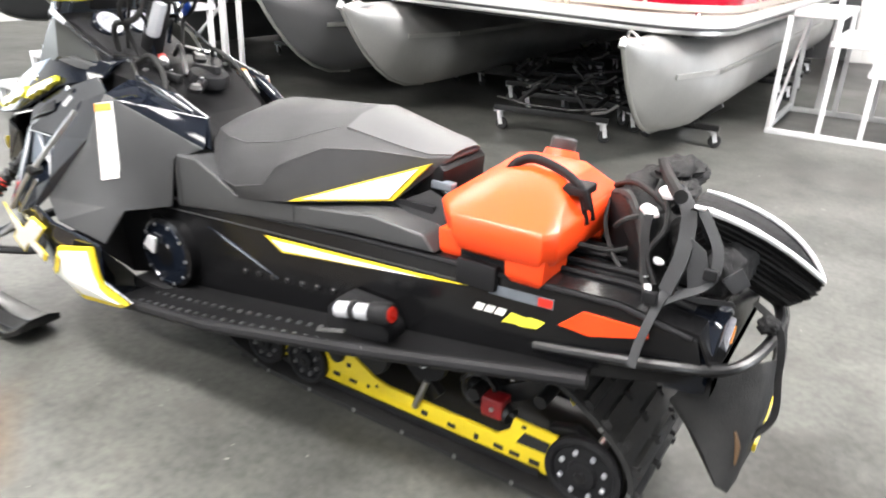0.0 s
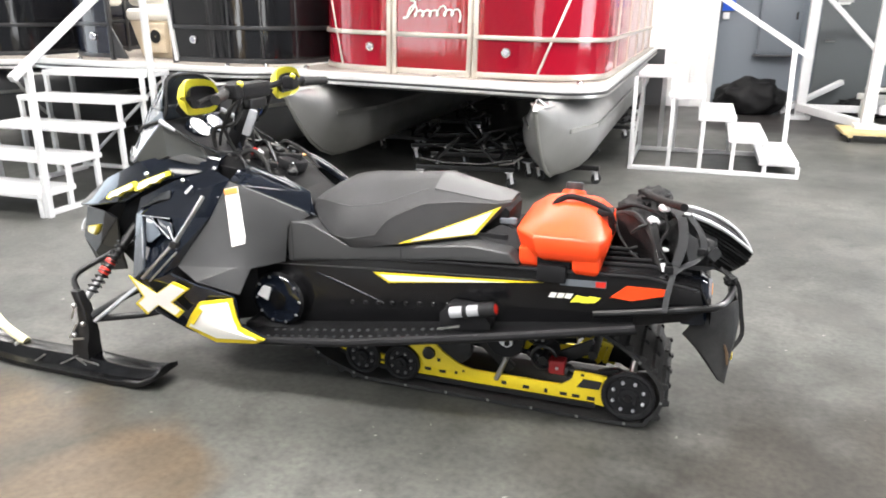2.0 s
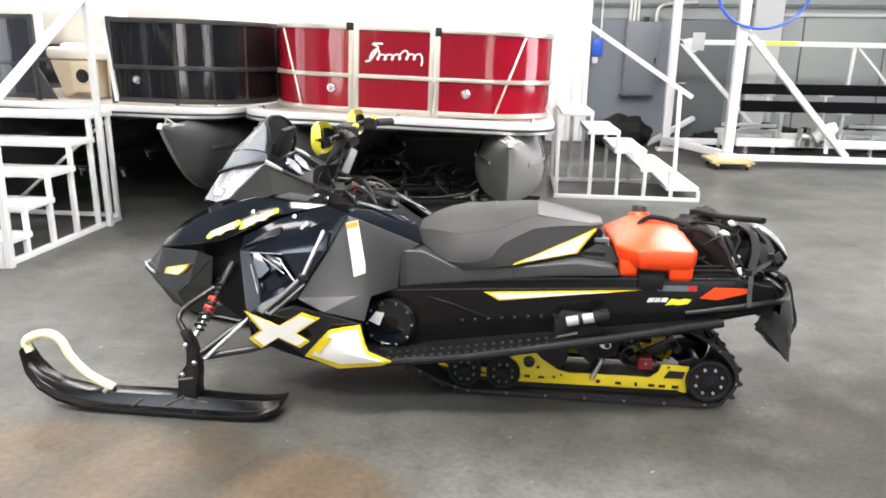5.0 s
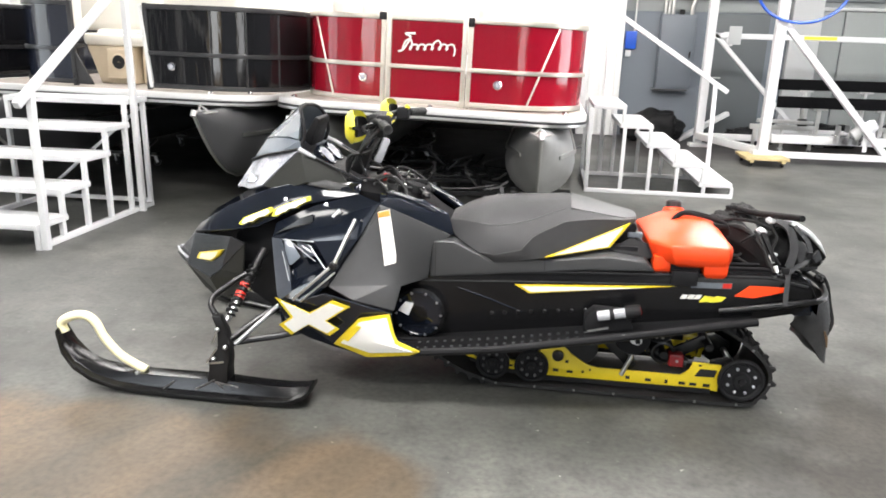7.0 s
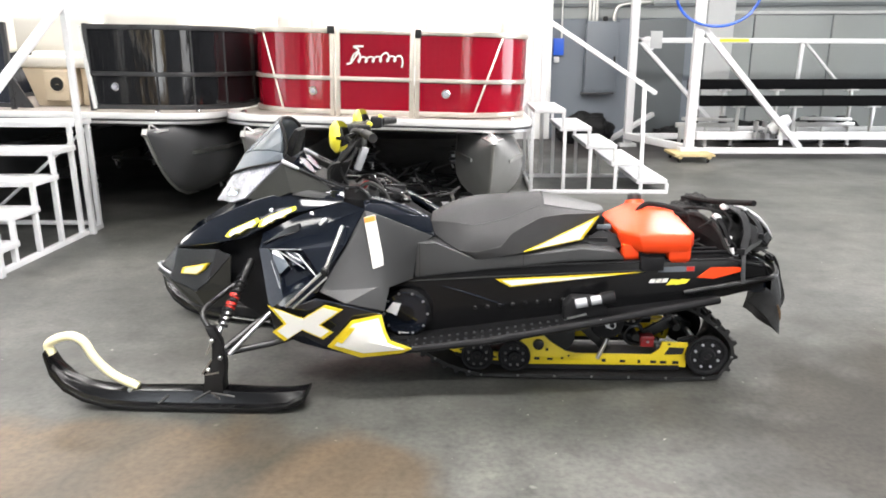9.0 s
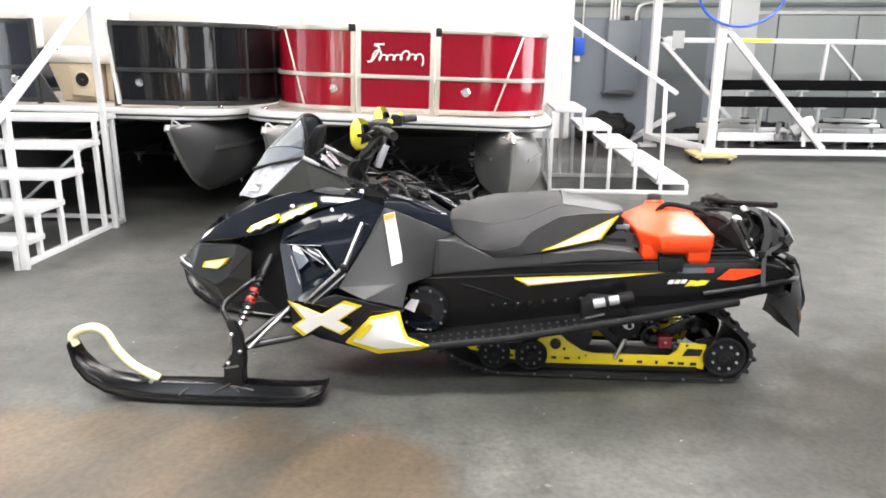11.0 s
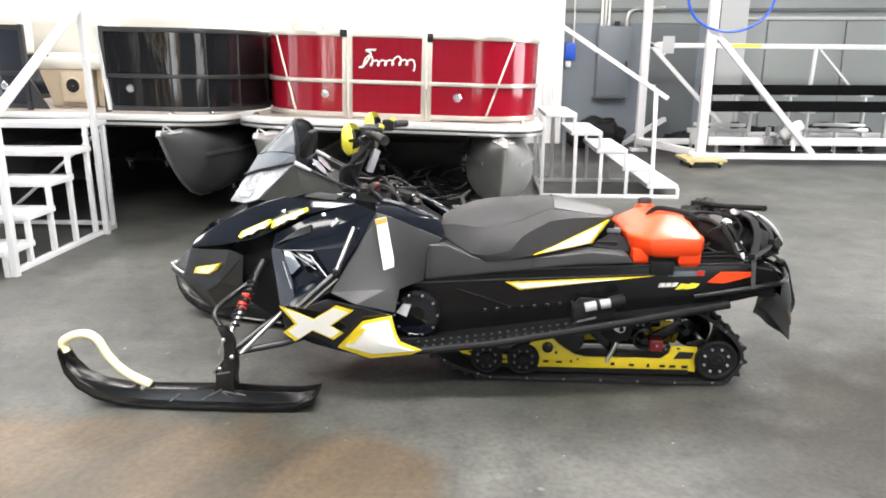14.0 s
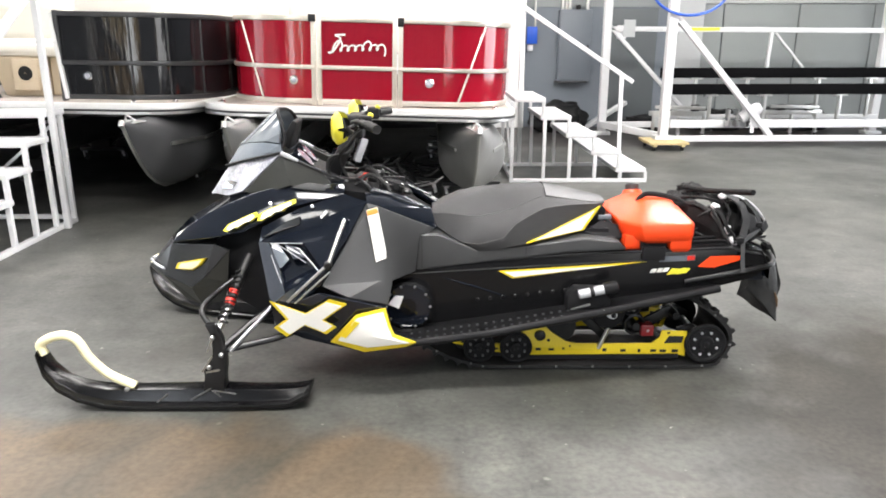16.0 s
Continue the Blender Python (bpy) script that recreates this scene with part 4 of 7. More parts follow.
sled = thing("snowmobile", (-1.5, YC, 0), "black and yellow snowmobile parked on the concrete floor", "snowmobile")


def skin(bm, verts, faces, t=0.014, s=1):
    """A shell of facets with thickness t inwards; s = -1 mirrors it."""
    top = [P(x, s * v, z) for x, v, z in verts]
    faces = [list(t) for f in faces for t in ([f[0], f[k], f[k + 1]] for k in range(1, len(f) - 1))]
    c = sum(top, Vector()) / len(top)
    nrm = [Vector() for _ in top]
    for f in faces:
        a, b, d = top[f[0]], top[f[1]], top[f[2]]
        n = (b - a).cross(d - a)
        if n.y * s > 0:
            n = -n
        n.normalize()
        for k in f:
            nrm[k] += n
    low = [p - n.normalized() * t for p, n in zip(top, nrm)]
    va = [bm.verts.new(p) for p in top]
    vb = [bm.verts.new(p) for p in low]
    seen = {}
    for f in faces:
        bm.faces.new([va[k] for k in f])
        bm.faces.new([vb[k] for k in reversed(f)])
        for a, b in zip(f, f[1:] + f[:1]):
            seen.setdefault(frozenset((a, b)), []).append((a, b))
    for pair in seen.values():
        if len(pair) == 1:
            a, b = pair[0]
            bm.faces.new((va[a], va[b], vb[b], vb[a]))
    return bm


def plate(pts, v, t=0.003, s=1):
    """A flat decal or plate in an upright plane along the machine, from v outwards by t."""
    return prism(B(), [P(x, s * v, z) for x, z in pts], P(0, s * t, 0) - P(0, 0, 0))


def patch(pts, t=0.003):
    """A small facet polygon with its own v for each corner, t thick outwards."""
    ps = [P(*p) for p in pts]
    n = (ps[1] - ps[0]).cross(ps[2] - ps[0]).normalized()
    if n.y > 0:
        n = -n
    return prism(B(), [p - n * 0.004 for p in ps], n * (0.004 + t))


def shrink(pts, k):
    c = sum((Vector(p) for p in pts), Vector([0] * len(pts[0]))) / len(pts)
    return [tuple(c + (Vector(p) - c) * k) for p in pts]


# tunnel: two sides and a ribbed top
SIDE = [(-1.75, 0.2), (-1.3, 0.262), (-0.8, 0.335), (-0.3, 0.408), (-0.12, 0.455), (-0.07, 0.5), (-0.09, 0.565), (-0.25, 0.592), (-0.95, 0.565), (-1.75, 0.5)]
for s in (1, -1):
    part("tunnel_side", plate(SIDE, 0.221, 0.012, s), TUNNEL_BLACK, sled, "glossy black tunnel side", bevel=0.003)
    part("tunnel_edge", tube(B(), [P(x, s * 0.231, z) for x, z in ((-1.72, 0.508), (-0.95, 0.563), (-0.25, 0.59), (-0.1, 0.563))], 0.006, 8), BLACK_MATT, sled)
bm = B()
loft(bm, [[P(x, v, z) for v, z in ((-0.228, z0 - 0.012), (0.228, z0 - 0.012), (0.228, z0), (-0.228, z0))] for x, z0 in ((-1.75, 0.505), (-0.95, 0.572), (-0.25, 0.598), (-0.09, 0.575), (-0.05, 0.5), (-0.05, 0.46))])
part("tunnel_top", bm, TUNNEL_BLACK, sled, "black tunnel top")
for v in (-0.15, -0.09, -0.03, 0.03, 0.09, 0.15):
    part("tunnel_rib", tube(B(), [P(-0.72, v, 0.584), (P(-0.25, v, 0.603)), P(-0.12, v, 0.588)], 0.006, 6), BLACK_MATT, sled)
# stripes and decals on the visible side
STRIPE = [(-1.242, 0.493), (-0.595, 0.532), (-1.178, 0.458)]
part("side_stripe", plate(STRIPE, 0.233, 0.002), YELLOW, sled, "yellow-edged white stripe")
part("stripe_fill", plate([(-1.215, 0.487), (-0.72, 0.516), (-1.172, 0.465)], 0.235, 0.0015), WHITE_DECAL, sled, "white stripe")
part("pinstripe", plate([(-1.7, 0.479), (-1.24, 0.508), (-0.6, 0.541), (-0.6, 0.537), (-1.24, 0.503), (-1.7, 0.476)], 0.233, 0.002), GREY_MATT, sled, "thin dull pinstripe")
part("side_reflector", plate([(-0.37, 0.508), (-0.318, 0.555), (-0.184, 0.557), (-0.18, 0.54), (-0.3, 0.504)], 0.233, 0.004), ORANGE, sled, "orange-red side reflector")
part("warning_sticker", plate([(-0.54, 0.53), (-0.54, 0.553), (-0.385, 0.56), (-0.385, 0.536)], 0.233, 0.0015), BOX_GREY, sled, "small grey sticker")
part("warning_sticker", plate([(-0.42, 0.537), (-0.42, 0.556), (-0.387, 0.558), (-0.387, 0.539)], 0.2346, 0.0015), RED, sled, "small red sticker")
for k in range(3):
    x, z = -0.578 + 0.027 * k, 0.481 + 0.0015 * k
    part("model_mark", plate([(x, z), (x + 0.023, z + 0.001), (x + 0.031, z + 0.019), (x + 0.009, z + 0.018)], 0.233, 0.002), WHITE_DECAL, sled, "plain white mark")
part("model_mark", plate([(-0.503, 0.471), (-0.468, 0.476), (-0.46, 0.473), (-0.418, 0.48), (-0.4, 0.5), (-0.436, 0.502), (-0.445, 0.497), (-0.482, 0.5)], 0.233, 0.002), LEMON, sled, "plain yellow mark")

# running boards with traction teeth and the tube along their edge
for s in (1, -1):
    bm = B()
    loft(bm, [[P(x, s * a, z), P(x, s * b, z), P(x, s * b, z + 0.02), P(x, s * a, z + 0.02)] for x, a, b, z in ((-1.72, 0.22, 0.4, 0.205), (-1.3, 0.22, 0.41, 0.262), (-0.8, 0.22, 0.35, 0.335), (-0.29, 0.22, 0.262, 0.408))])
    board = part("running_board", bm, CONSOLE_BLACK, sled, "black running board", bevel=0.004)
    part("edge_tube", tube(B(), [P(-1.74, s * 0.4, 0.212), P(-1.3, s * 0.41, 0.272), P(-0.8, s * 0.355, 0.345), P(-0.28, s * 0.268, 0.418)], 0.017, 10), BLACK_MATT, board)
    tooth = None
    for k in range(24):
        f = k / 23
        x = -1.62 + 0.82 * f
        z = 0.232 + 0.118 * f
        v = 0.385 - 0.045 * max(f - 0.4, 0)
        for vv in (v, v - 0.06):
            p = P(x, s * vv, z)
            if tooth is None:
                bm = B()
                loft(bm, [[Vector((a, b, h)) for a, b in ((-w, -0.006), (w, -0.006), (w, 0.006), (-w, 0.006))] for w, h in ((0.008, -0.012), (0.005, 0.009))])
                tooth = finish(bm, "tooth", STEEL)
            ob = new("tooth", tooth)
            ob.parent = board
            ob.location = p - ORG[board.name]

# crease and bolts on the tunnel side
part("tunnel_crease", tube(B(), [P(-1.48, 0.232, 0.462), P(-1.37, 0.234, 0.43), P(-1.2, 0.233, 0.372)], [0.002, 0.005, 0.002], 8), BLACK_GLOSS, sled, "pressed tunnel crease")
for k in range(9):
    part("tunnel_bolt", lathe(B(), [(0.009, 0), (0.009, 0.003), (0.005, 0.007)], P(-1.33 + 0.055 * k, 0.232, 0.36 + 0.006 * k), (0, -1, 0), 10), DARK_STEEL, sled)

# shock adjuster bracket on the running board
adj = part("reservoir_bracket", prism(B(), [P(x, 0.24, z) for x, z in ((-0.95, 0.335), (-0.95, 0.4), (-0.915, 0.435), (-0.8, 0.43), (-0.76, 0.385), (-0.76, 0.355))], (0, -0.075, 0)), BLACK_MATT, sled, "black shock reservoir bracket", bevel=0.008)
part("reservoir", lathe(B(), [(0.016, 0), (0.021, 0.004), (0.021, 0.05), (0.012, 0.054), (0.012, 0.062), (0.021, 0.066), (0.021, 0.11), (0.014, 0.115)], P(-0.905, 0.325, 0.413), (1, 0, 0.22), 18), TRIM_GREY, adj, "polished reservoir")
part("reservoir_clamp", lathe(B(), [(0.02, 0.05), (0.026, 0.052), (0.026, 0.066), (0.02, 0.068)], P(-0.905, 0.325, 0.413), (1, 0, 0.22), 16), BLACK_MATT, adj, "black clamp")
knob = part("adjuster_knob", lathe(B(), [(0.022, 0.11), (0.027, 0.113), (0.027, 0.165), (0.024, 0.17)], P(-0.905, 0.325, 0.413), (1, 0, 0.22), 12), BLACK_MATT, adj, "ribbed black knob")
part("knob_cap", lathe(B(), [(0.021, 0.168), (0.019, 0.171), (0.008, 0.172)], P(-0.905, 0.325, 0.413), (1, 0, 0.22), 16), RED, knob, "red knob end")
part("mount_strap", bar(B(), P(-0.94, 0.36, 0.36), P(-0.86, 0.355, 0.38), 0.01, 0.006), TOOTH_STEEL, adj)

# track belt with lugs
LOOP = [(-1.3, 0.028), (-0.85, 0.024), (-0.3, 0.024), (-0.215, 0.058), (-0.178, 0.135), (-0.21, 0.215), (-0.31, 0.3), (-0.43, 0.36), (-0.6, 0.39), (-1.2, 0.35), (-1.45, 0.34), (-1.6, 0.31), (-1.66, 0.24), (-1.6, 0.165), (-1.45, 0.075)]
loop = smooth_path([P(x, 0, z) for x, z in LOOP + LOOP[:1]], 5)[:-1]
bm = B()
n = len(loop)
rings = []
for k in range(n):
    d = (loop[(k + 1) % n] - loop[k - 1]).normalized()
    out = Vector((d.z, 0, -d.x))
    rings.append([loop[k] + Vector((0, w, 0)) + out * h for w, h in ((-0.203, 0), (0.203, 0), (0.203, 0.014), (-0.203, 0.014))])
loft(bm, rings + rings[:1], cap=False)
track = part("track", bm, RUBBER, sled, "black rubber drive track", sharp=50)
lengths = [(loop[(k + 1) % n] - loop[k]).length for k in range(n)]
total = sum(lengths)
bm = B()
for y0, y1 in ((-0.195, -0.075), (-0.055, 0.055), (0.075, 0.195)):
    loft(bm, [[Vector((a, b, h)) for a, b in ((-w, y0), (w, y0), (w, y1), (-w, y1))] for w, h in ((0.018, 0.006), (0.011, 0.044))])
for y0 in (-0.2, -0.065, 0.05, 0.185):
    box(bm, (-0.006, y0, 0.008), (0.008, y0 + 0.014, 0.056))
lug = finish(bm, "lug", RUBBER)
clips = []
for y0 in (-0.207, 0.201):
    clips.append(finish(box(B(), (-0.005, y0, 0.0), (0.005, y0 + 0.004, 0.01)), "track_clip", TOOTH_STEEL))
LUGS = 58
for i in range(LUGS):
    want, k = total * i / LUGS, 0
    while want > lengths[k]:
        want -= lengths[k]
        k += 1
    a, b = loop[k], loop[(k + 1) % n]
    d = (b - a).normalized()
    p = a + d * want - ORG[track.name]
    out = Vector((d.z, 0, -d.x))
    m = Matrix((d, out.cross(d), out)).transposed().to_4x4()
    flat = p.z < 0.04
    for name, me in (("lug", lug), ("track_clip", clips[0]), ("track_clip", clips[1]))[: 3 if i % 3 == 0 else 1]:
        ob = new(name, me)
        ob.parent = track
        sc = 0.3 if (flat and name == "lug") else 0.6 if name == "lug" else 1.0
        ob.matrix_basis = Matrix.Translation(p + ORG[track.name] * 0) @ m @ Matrix.Diagonal((1, 1, sc, 1))

# skid frame: two yellow rails, wheels, arms
RAIL = [(-1.5, 0.165), (-1.475, 0.175), (-1.4, 0.155), (-1.3, 0.13), (-1.2, 0.12), (-1.109, 0.189), (-1.064, 0.208), (-1.013, 0.204), (-0.986, 0.178), (-0.919, 0.133), (-0.868, 0.121), (-0.727, 0.12), (-0.524, 0.119), (-0.489, 0.148), (-0.48, 0.183), (-0.364, 0.178), (-0.367, 0.058), (-0.41, 0.063), (-1.1, 0.066), (-1.3, 0.085), (-1.42, 0.12)]
for s in (1, -1):
    rail = part("slide_rail", prism(B(), [P(x, s * 0.165, z) for x, z in RAIL], (0, -s * 0.012, 0)), YELLOW, sled, "yellow painted slide rail", bevel=0.002)
    for x, z, w, h in ((-1.44, 0.15, 0.01, 0.004), (-1.39, 0.135, 0.01, 0.004), (-1.24, 0.1, 0.01, 0.004), (-1.045, 0.096, 0.012, 0.006), (-0.985, 0.094, 0.013, 0.005), (-1.0, 0.14, 0.006, 0.006), (-0.93, 0.098, 0.005, 0.005), (-0.9, 0.11, 0.004, 0.004), (-0.74, 0.09, 0.009, 0.007), (-0.655, 0.087, 0.012, 0.006), (-0.58, 0.086, 0.006, 0.008), (-0.515, 0.085, 0.013, 0.006), (-0.47, 0.084, 0.014, 0.006), (-0.415, 0.083, 0.014, 0.007), (-0.45, 0.172, 0.006, 0.004)):
        part("rail_slot", box(B(), (x - w, YC - s * 0.178 - 0.002, z - h), (x + w, YC - s * 0.178 + 0.002, z + h)), RUBBER, rail)
    part("rail_window", prism(B(), [P(x, s * 0.176, z) for x, z in ((-0.447, 0.157), (-0.38, 0.155), (-0.388, 0.124), (-0.468, 0.122))], (0, -s * 0.005, 0)), RUBBER, rail, "dark opening in the rail")
    part("rail_bolt", lathe(B(), [(0.026, 0), (0.024, 0.012), (0.012, 0.016)], P(-1.04, s * 0.177, 0.165), (0, -s, 0), 14), DARK_STEEL, rail)
    part("slider", prism(B(), [P(x, s * 0.172 + 0.014, z) for x, z in ((-1.42, 0.112), (-1.3, 0.075), (-1.1, 0.05), (-0.4, 0.05), (-0.4, 0.069), (-1.1, 0.068), (-1.3, 0.09), (-1.42, 0.124))], (0, 0.028, 0)), BLACK_MATT, rail)


def idler(x, z, r, v, s):
    w = part("idler_wheel", lathe(B(), [(r * 0.3, -0.016), (r * 0.82, -0.012), (r, -0.014), (r + 0.004, -0.006), (r + 0.004, 0.01), (r * 0.95, 0.014), (r * 0.86, 0.012), (r * 0.8, 0.004), (r * 0.42, 0.006), (r * 0.36, 0.018), (r * 0.2, 0.02)], P(x, s * v, z), (0, -s, 0), 28), BLACK_MATT, sled, "black idler wheel")
    for k in range(8):
        a = 2 * math.pi * (k + 0.5) / 8
        part("bolt", lathe(B(), [(0.0065, 0.0), (0.0065, 0.012), (0.004, 0.015)], P(x + 0.62 * r * math.cos(a), s * v, z + 0.62 * r * math.sin(a)), (0, -s, 0), 8), TRIM_GREY if x > -0.5 else TOOTH_STEEL, w)
    part("hub_cap", lathe(B(), [(r * 0.18, 0.018), (r * 0.15, 0.025), (0.004, 0.026)], P(x, s * v, z), (0, -s, 0), 14), DARK_STEEL, w)


for s in (1, -1):
    idler(-0.285, 0.128, 0.09, 0.195, s)
    idler(-1.318, 0.113, 0.07, 0.185, s)
    idler(-1.15, 0.11, 0.07, 0.185, s)
    idler(-0.62, 0.3, 0.055, 0.13, s)
part("axle", tube(B(), [P(-0.285, -0.19, 0.128), P(-0.285, 0.19, 0.128)], 0.014, 12), STEEL, sled)
part("axle", tube(B(), [P(-1.08, -0.16, 0.14), P(-1.08, 0.16, 0.14)], 0.016, 12), DARK_STEEL, sled)
for s in (1, -1):
    part("swing_arm", bar(B(), P(-1.08, s * 0.14, 0.14), P(-1.3, s * 0.14, 0.36), 0.03, 0.04), DARK_STEEL, sled, bevel=0.005)
    part("swing_arm", bar(B(), P(-0.72, s * 0.14, 0.13), P(-0.93, s * 0.14, 0.33), 0.03, 0.04), DARK_STEEL, sled, bevel=0.005)
part("pull_rod", tube(B(), [P(-0.77, 0.18, 0.1), P(-0.73, 0.185, 0.2)], 0.01, 10), STEEL, sled)
part("rocker", prism(B(), [P(x, 0.225, z) for x, z in ((-0.785, 0.312), (-0.77, 0.32), (-0.74, 0.3), (-0.73, 0.318), (-0.722, 0.302), (-0.704, 0.29), (-0.703, 0.27), (-0.72, 0.258), (-0.742, 0.265))], (0, 0.02, 0)), SILVER_TAPE, sled, "pale grey rocker arm", bevel=0.003)
part("rocker_bolt", lathe(B(), [(0.011, 0), (0.01, 0.006), (0.004, 0.007)], P(-0.721, 0.225, 0.277), (0, -1, 0), 14), BLACK_MATT, sled)
part("rocker_disc", lathe(B(), [(0.03, -0.02), (0.07, -0.015), (0.075, 0.0), (0.07, 0.008), (0.02, 0.01)], P(-0.735, 0.19, 0.277), (0, -1, 0), 24), BLACK_MATT, sled, "black pivot disc")
part("frame_plate", prism(B(), [P(x, 0.195, z) for x, z in ((-0.934, 0.275), (-0.804, 0.287), (-0.802, 0.255), (-0.91, 0.225))], (0, 0.012, 0)), GREY_MATT, sled, "dark grey frame plate", bevel=0.003)
for a, c in (((-0.485, 0.19), (-0.38, 0.182)), ((-0.38, 0.182), (-0.4, 0.1)), ((-0.485, 0.19), (-0.42, 0.1))):
    part("rail_bracket", bar(B(), P(a[0], -0.085, a[1]), P(c[0], -0.085, c[1]), 0.012, 0.018), YELLOW, sled, "yellow rail bracket", bevel=0.003)
part("mid_wheel", lathe(B(), [(0.03, -0.02), (0.075, -0.015), (0.08, 0), (0.075, 0.015), (0.03, 0.02)], P(-0.95, 0.15, 0.2), (0, -1, 0), 24), RUBBER, sled)
shk = part("rear_shock", tube(B(), [P(-0.92, 0.0, 0.215), P(-0.5, 0.0, 0.235)], 0.026, 14), DARK_STEEL, sled)
cap = part("shock_cap", bolster(B(), (-0.578, 1.478, 0.152), (-0.516, 1.53, 0.208), 0.01), DARK_RED, shk, "dark red anodised shock cap")
part("cap_screw", lathe(B(), [(0.007, 0), (0.006, 0.004), (0.002, 0.005)], (-0.545, 1.478, 0.18), (0, -1, 0), 10), STEEL, cap)
part("shock_body", tube(B(), [P(-0.5, 0.15, 0.165), P(-0.66, 0.1, 0.2)], 0.024, 12), DARK_STEEL, shk)
coil = [P(-0.9 + 0.3 * k / 72, 0.034 * math.cos(k / 72 * 9 * 2 * math.pi), 0.216 + 0.014 * k / 72 + 0.034 * math.sin(k / 72 * 9 * 2 * math.pi)) for k in range(73)]
part("shock_spring", tube(B(), coil, 0.006, 6), DARK_STEEL, shk)

for s in (1, -1):
    co = [P(-0.6 + 0.045 * math.cos(k / 60 * 10 * math.pi), s * (0.07 + 0.08 * k / 60), 0.2 + 0.045 * math.sin(k / 60 * 10 * math.pi)) for k in range(61)]
    part("torsion_spring", tube(B(), co, 0.008, 6), DARK_STEEL, sled, "black torsion spring")
    part("spring_leg", tube(B(), [P(-0.56, s * 0.15, 0.2), P(-0.42, s * 0.155, 0.14)], 0.008, 6), DARK_STEEL, sled)
    part("axle_block", prism(B(), [P(x, s * 0.15, z) for x, z in ((-0.4, 0.09), (-0.4, 0.18), (-0.33, 0.2), (-0.26, 0.16), (-0.26, 0.09))], (0, s * 0.03, 0)), DARK_STEEL, sled, bevel=0.006)
    part("shock_link", bar(B(), P(-0.58, s * 0.1, 0.17), P(-0.42, s * 0.1, 0.26), 0.02, 0.05), DARK_STEEL, sled, bevel=0.005)
for x, z in ((-0.6, 0.2), (-0.68, 0.32), (-0.93, 0.33), (-0.42, 0.25)):
    part("cross_tube", tube(B(), [P(x, -0.17, z), P(x, 0.17, z)], 0.017, 12), DARK_STEEL, sled)
# dark sheet added inside the tunnel to stand for the shadow there
part("tunnel_shade", loft(B(), [[P(x, v, z) for v, z in ((-0.2, z0), (0.2, z0), (0.2, z0 + 0.012), (-0.2, z0 + 0.012))] for x, z0 in ((-1.7, 0.42), (-0.9, 0.45), (-0.35, 0.45), (-0.12, 0.46))]), RUBBER, sled)

# drive clutch behind the side panel
cl = part("clutch", lathe(B(), [(0.02, -0.06), (0.1, -0.05), (0.112, -0.04), (0.112, 0.0), (0.1, 0.006), (0.085, 0.002), (0.08, -0.012), (0.04, -0.012), (0.036, 0.01), (0.01, 0.012)], P(-1.635, 0.27, 0.345), (0, -1, 0), 36), TUNNEL_BLACK, sled, "black clutch drum")
part("clutch_ring", lathe(B(), [(0.088, 0.003), (0.091, 0.009), (0.097, 0.009), (0.1, 0.005)], P(-1.635, 0.27, 0.345), (0, -1, 0), 36), BLACK_GLOSS, cl, "glossy clutch rim")
part("clutch_plate", patch([(-1.72, 0.285, 0.36), (-1.69, 0.285, 0.4), (-1.655, 0.285, 0.395), (-1.675, 0.285, 0.34)], 0.003), SILVER_TAPE, cl, "pale clutch label")
for k in range(10):
    a = 2 * math.pi * k / 10
    part("bolt", lathe(B(), [(0.006, 0), (0.006, 0.01), (0.003, 0.012)], P(-1.635 + 0.095 * math.cos(a), 0.27, 0.345 + 0.095 * math.sin(a)), (0, -1, 0), 8), TOOTH_STEEL, cl)
part("footwell", box(B(), (-1.78, YC - 0.3, 0.2), (-1.5, YC + 0.3, 0.24)), BLACK_MATT, sled, bevel=0.01)

# side covers under the seat
POD = [(-1.6, 0.498), (-1.6, 0.66), (-1.5, 0.66), (-1.34, 0.59), (-1.1, 0.61), (-0.87, 0.638), (-0.72, 0.625), (-0.685, 0.585), (-0.95, 0.572)]
for s in (1, -1):
    part("seat_side_cover", prism(B(), [P(x, s * 0.238, z) for x, z in POD], P(0, -s * 0.1, 0) - P(0, 0, 0)), GREY_MATT, sled, "dark grey moulded side cover", bevel=0.012, seg=3)
    for x, z0, z1 in ((-1.575, 0.5, 0.66), (-1.125, 0.545, 0.61)):
        part("cover_seam", plate([(x, z0), (x + 0.003, z0), (x + 0.003, z1), (x, z1)], 0.2385, 0.001, s), RUBBER, sled)
part("seat_core", box(B(), (-1.6, YC - 0.15, 0.5), (-0.75, YC + 0.15, 0.66)), BLACK_MATT, sled)

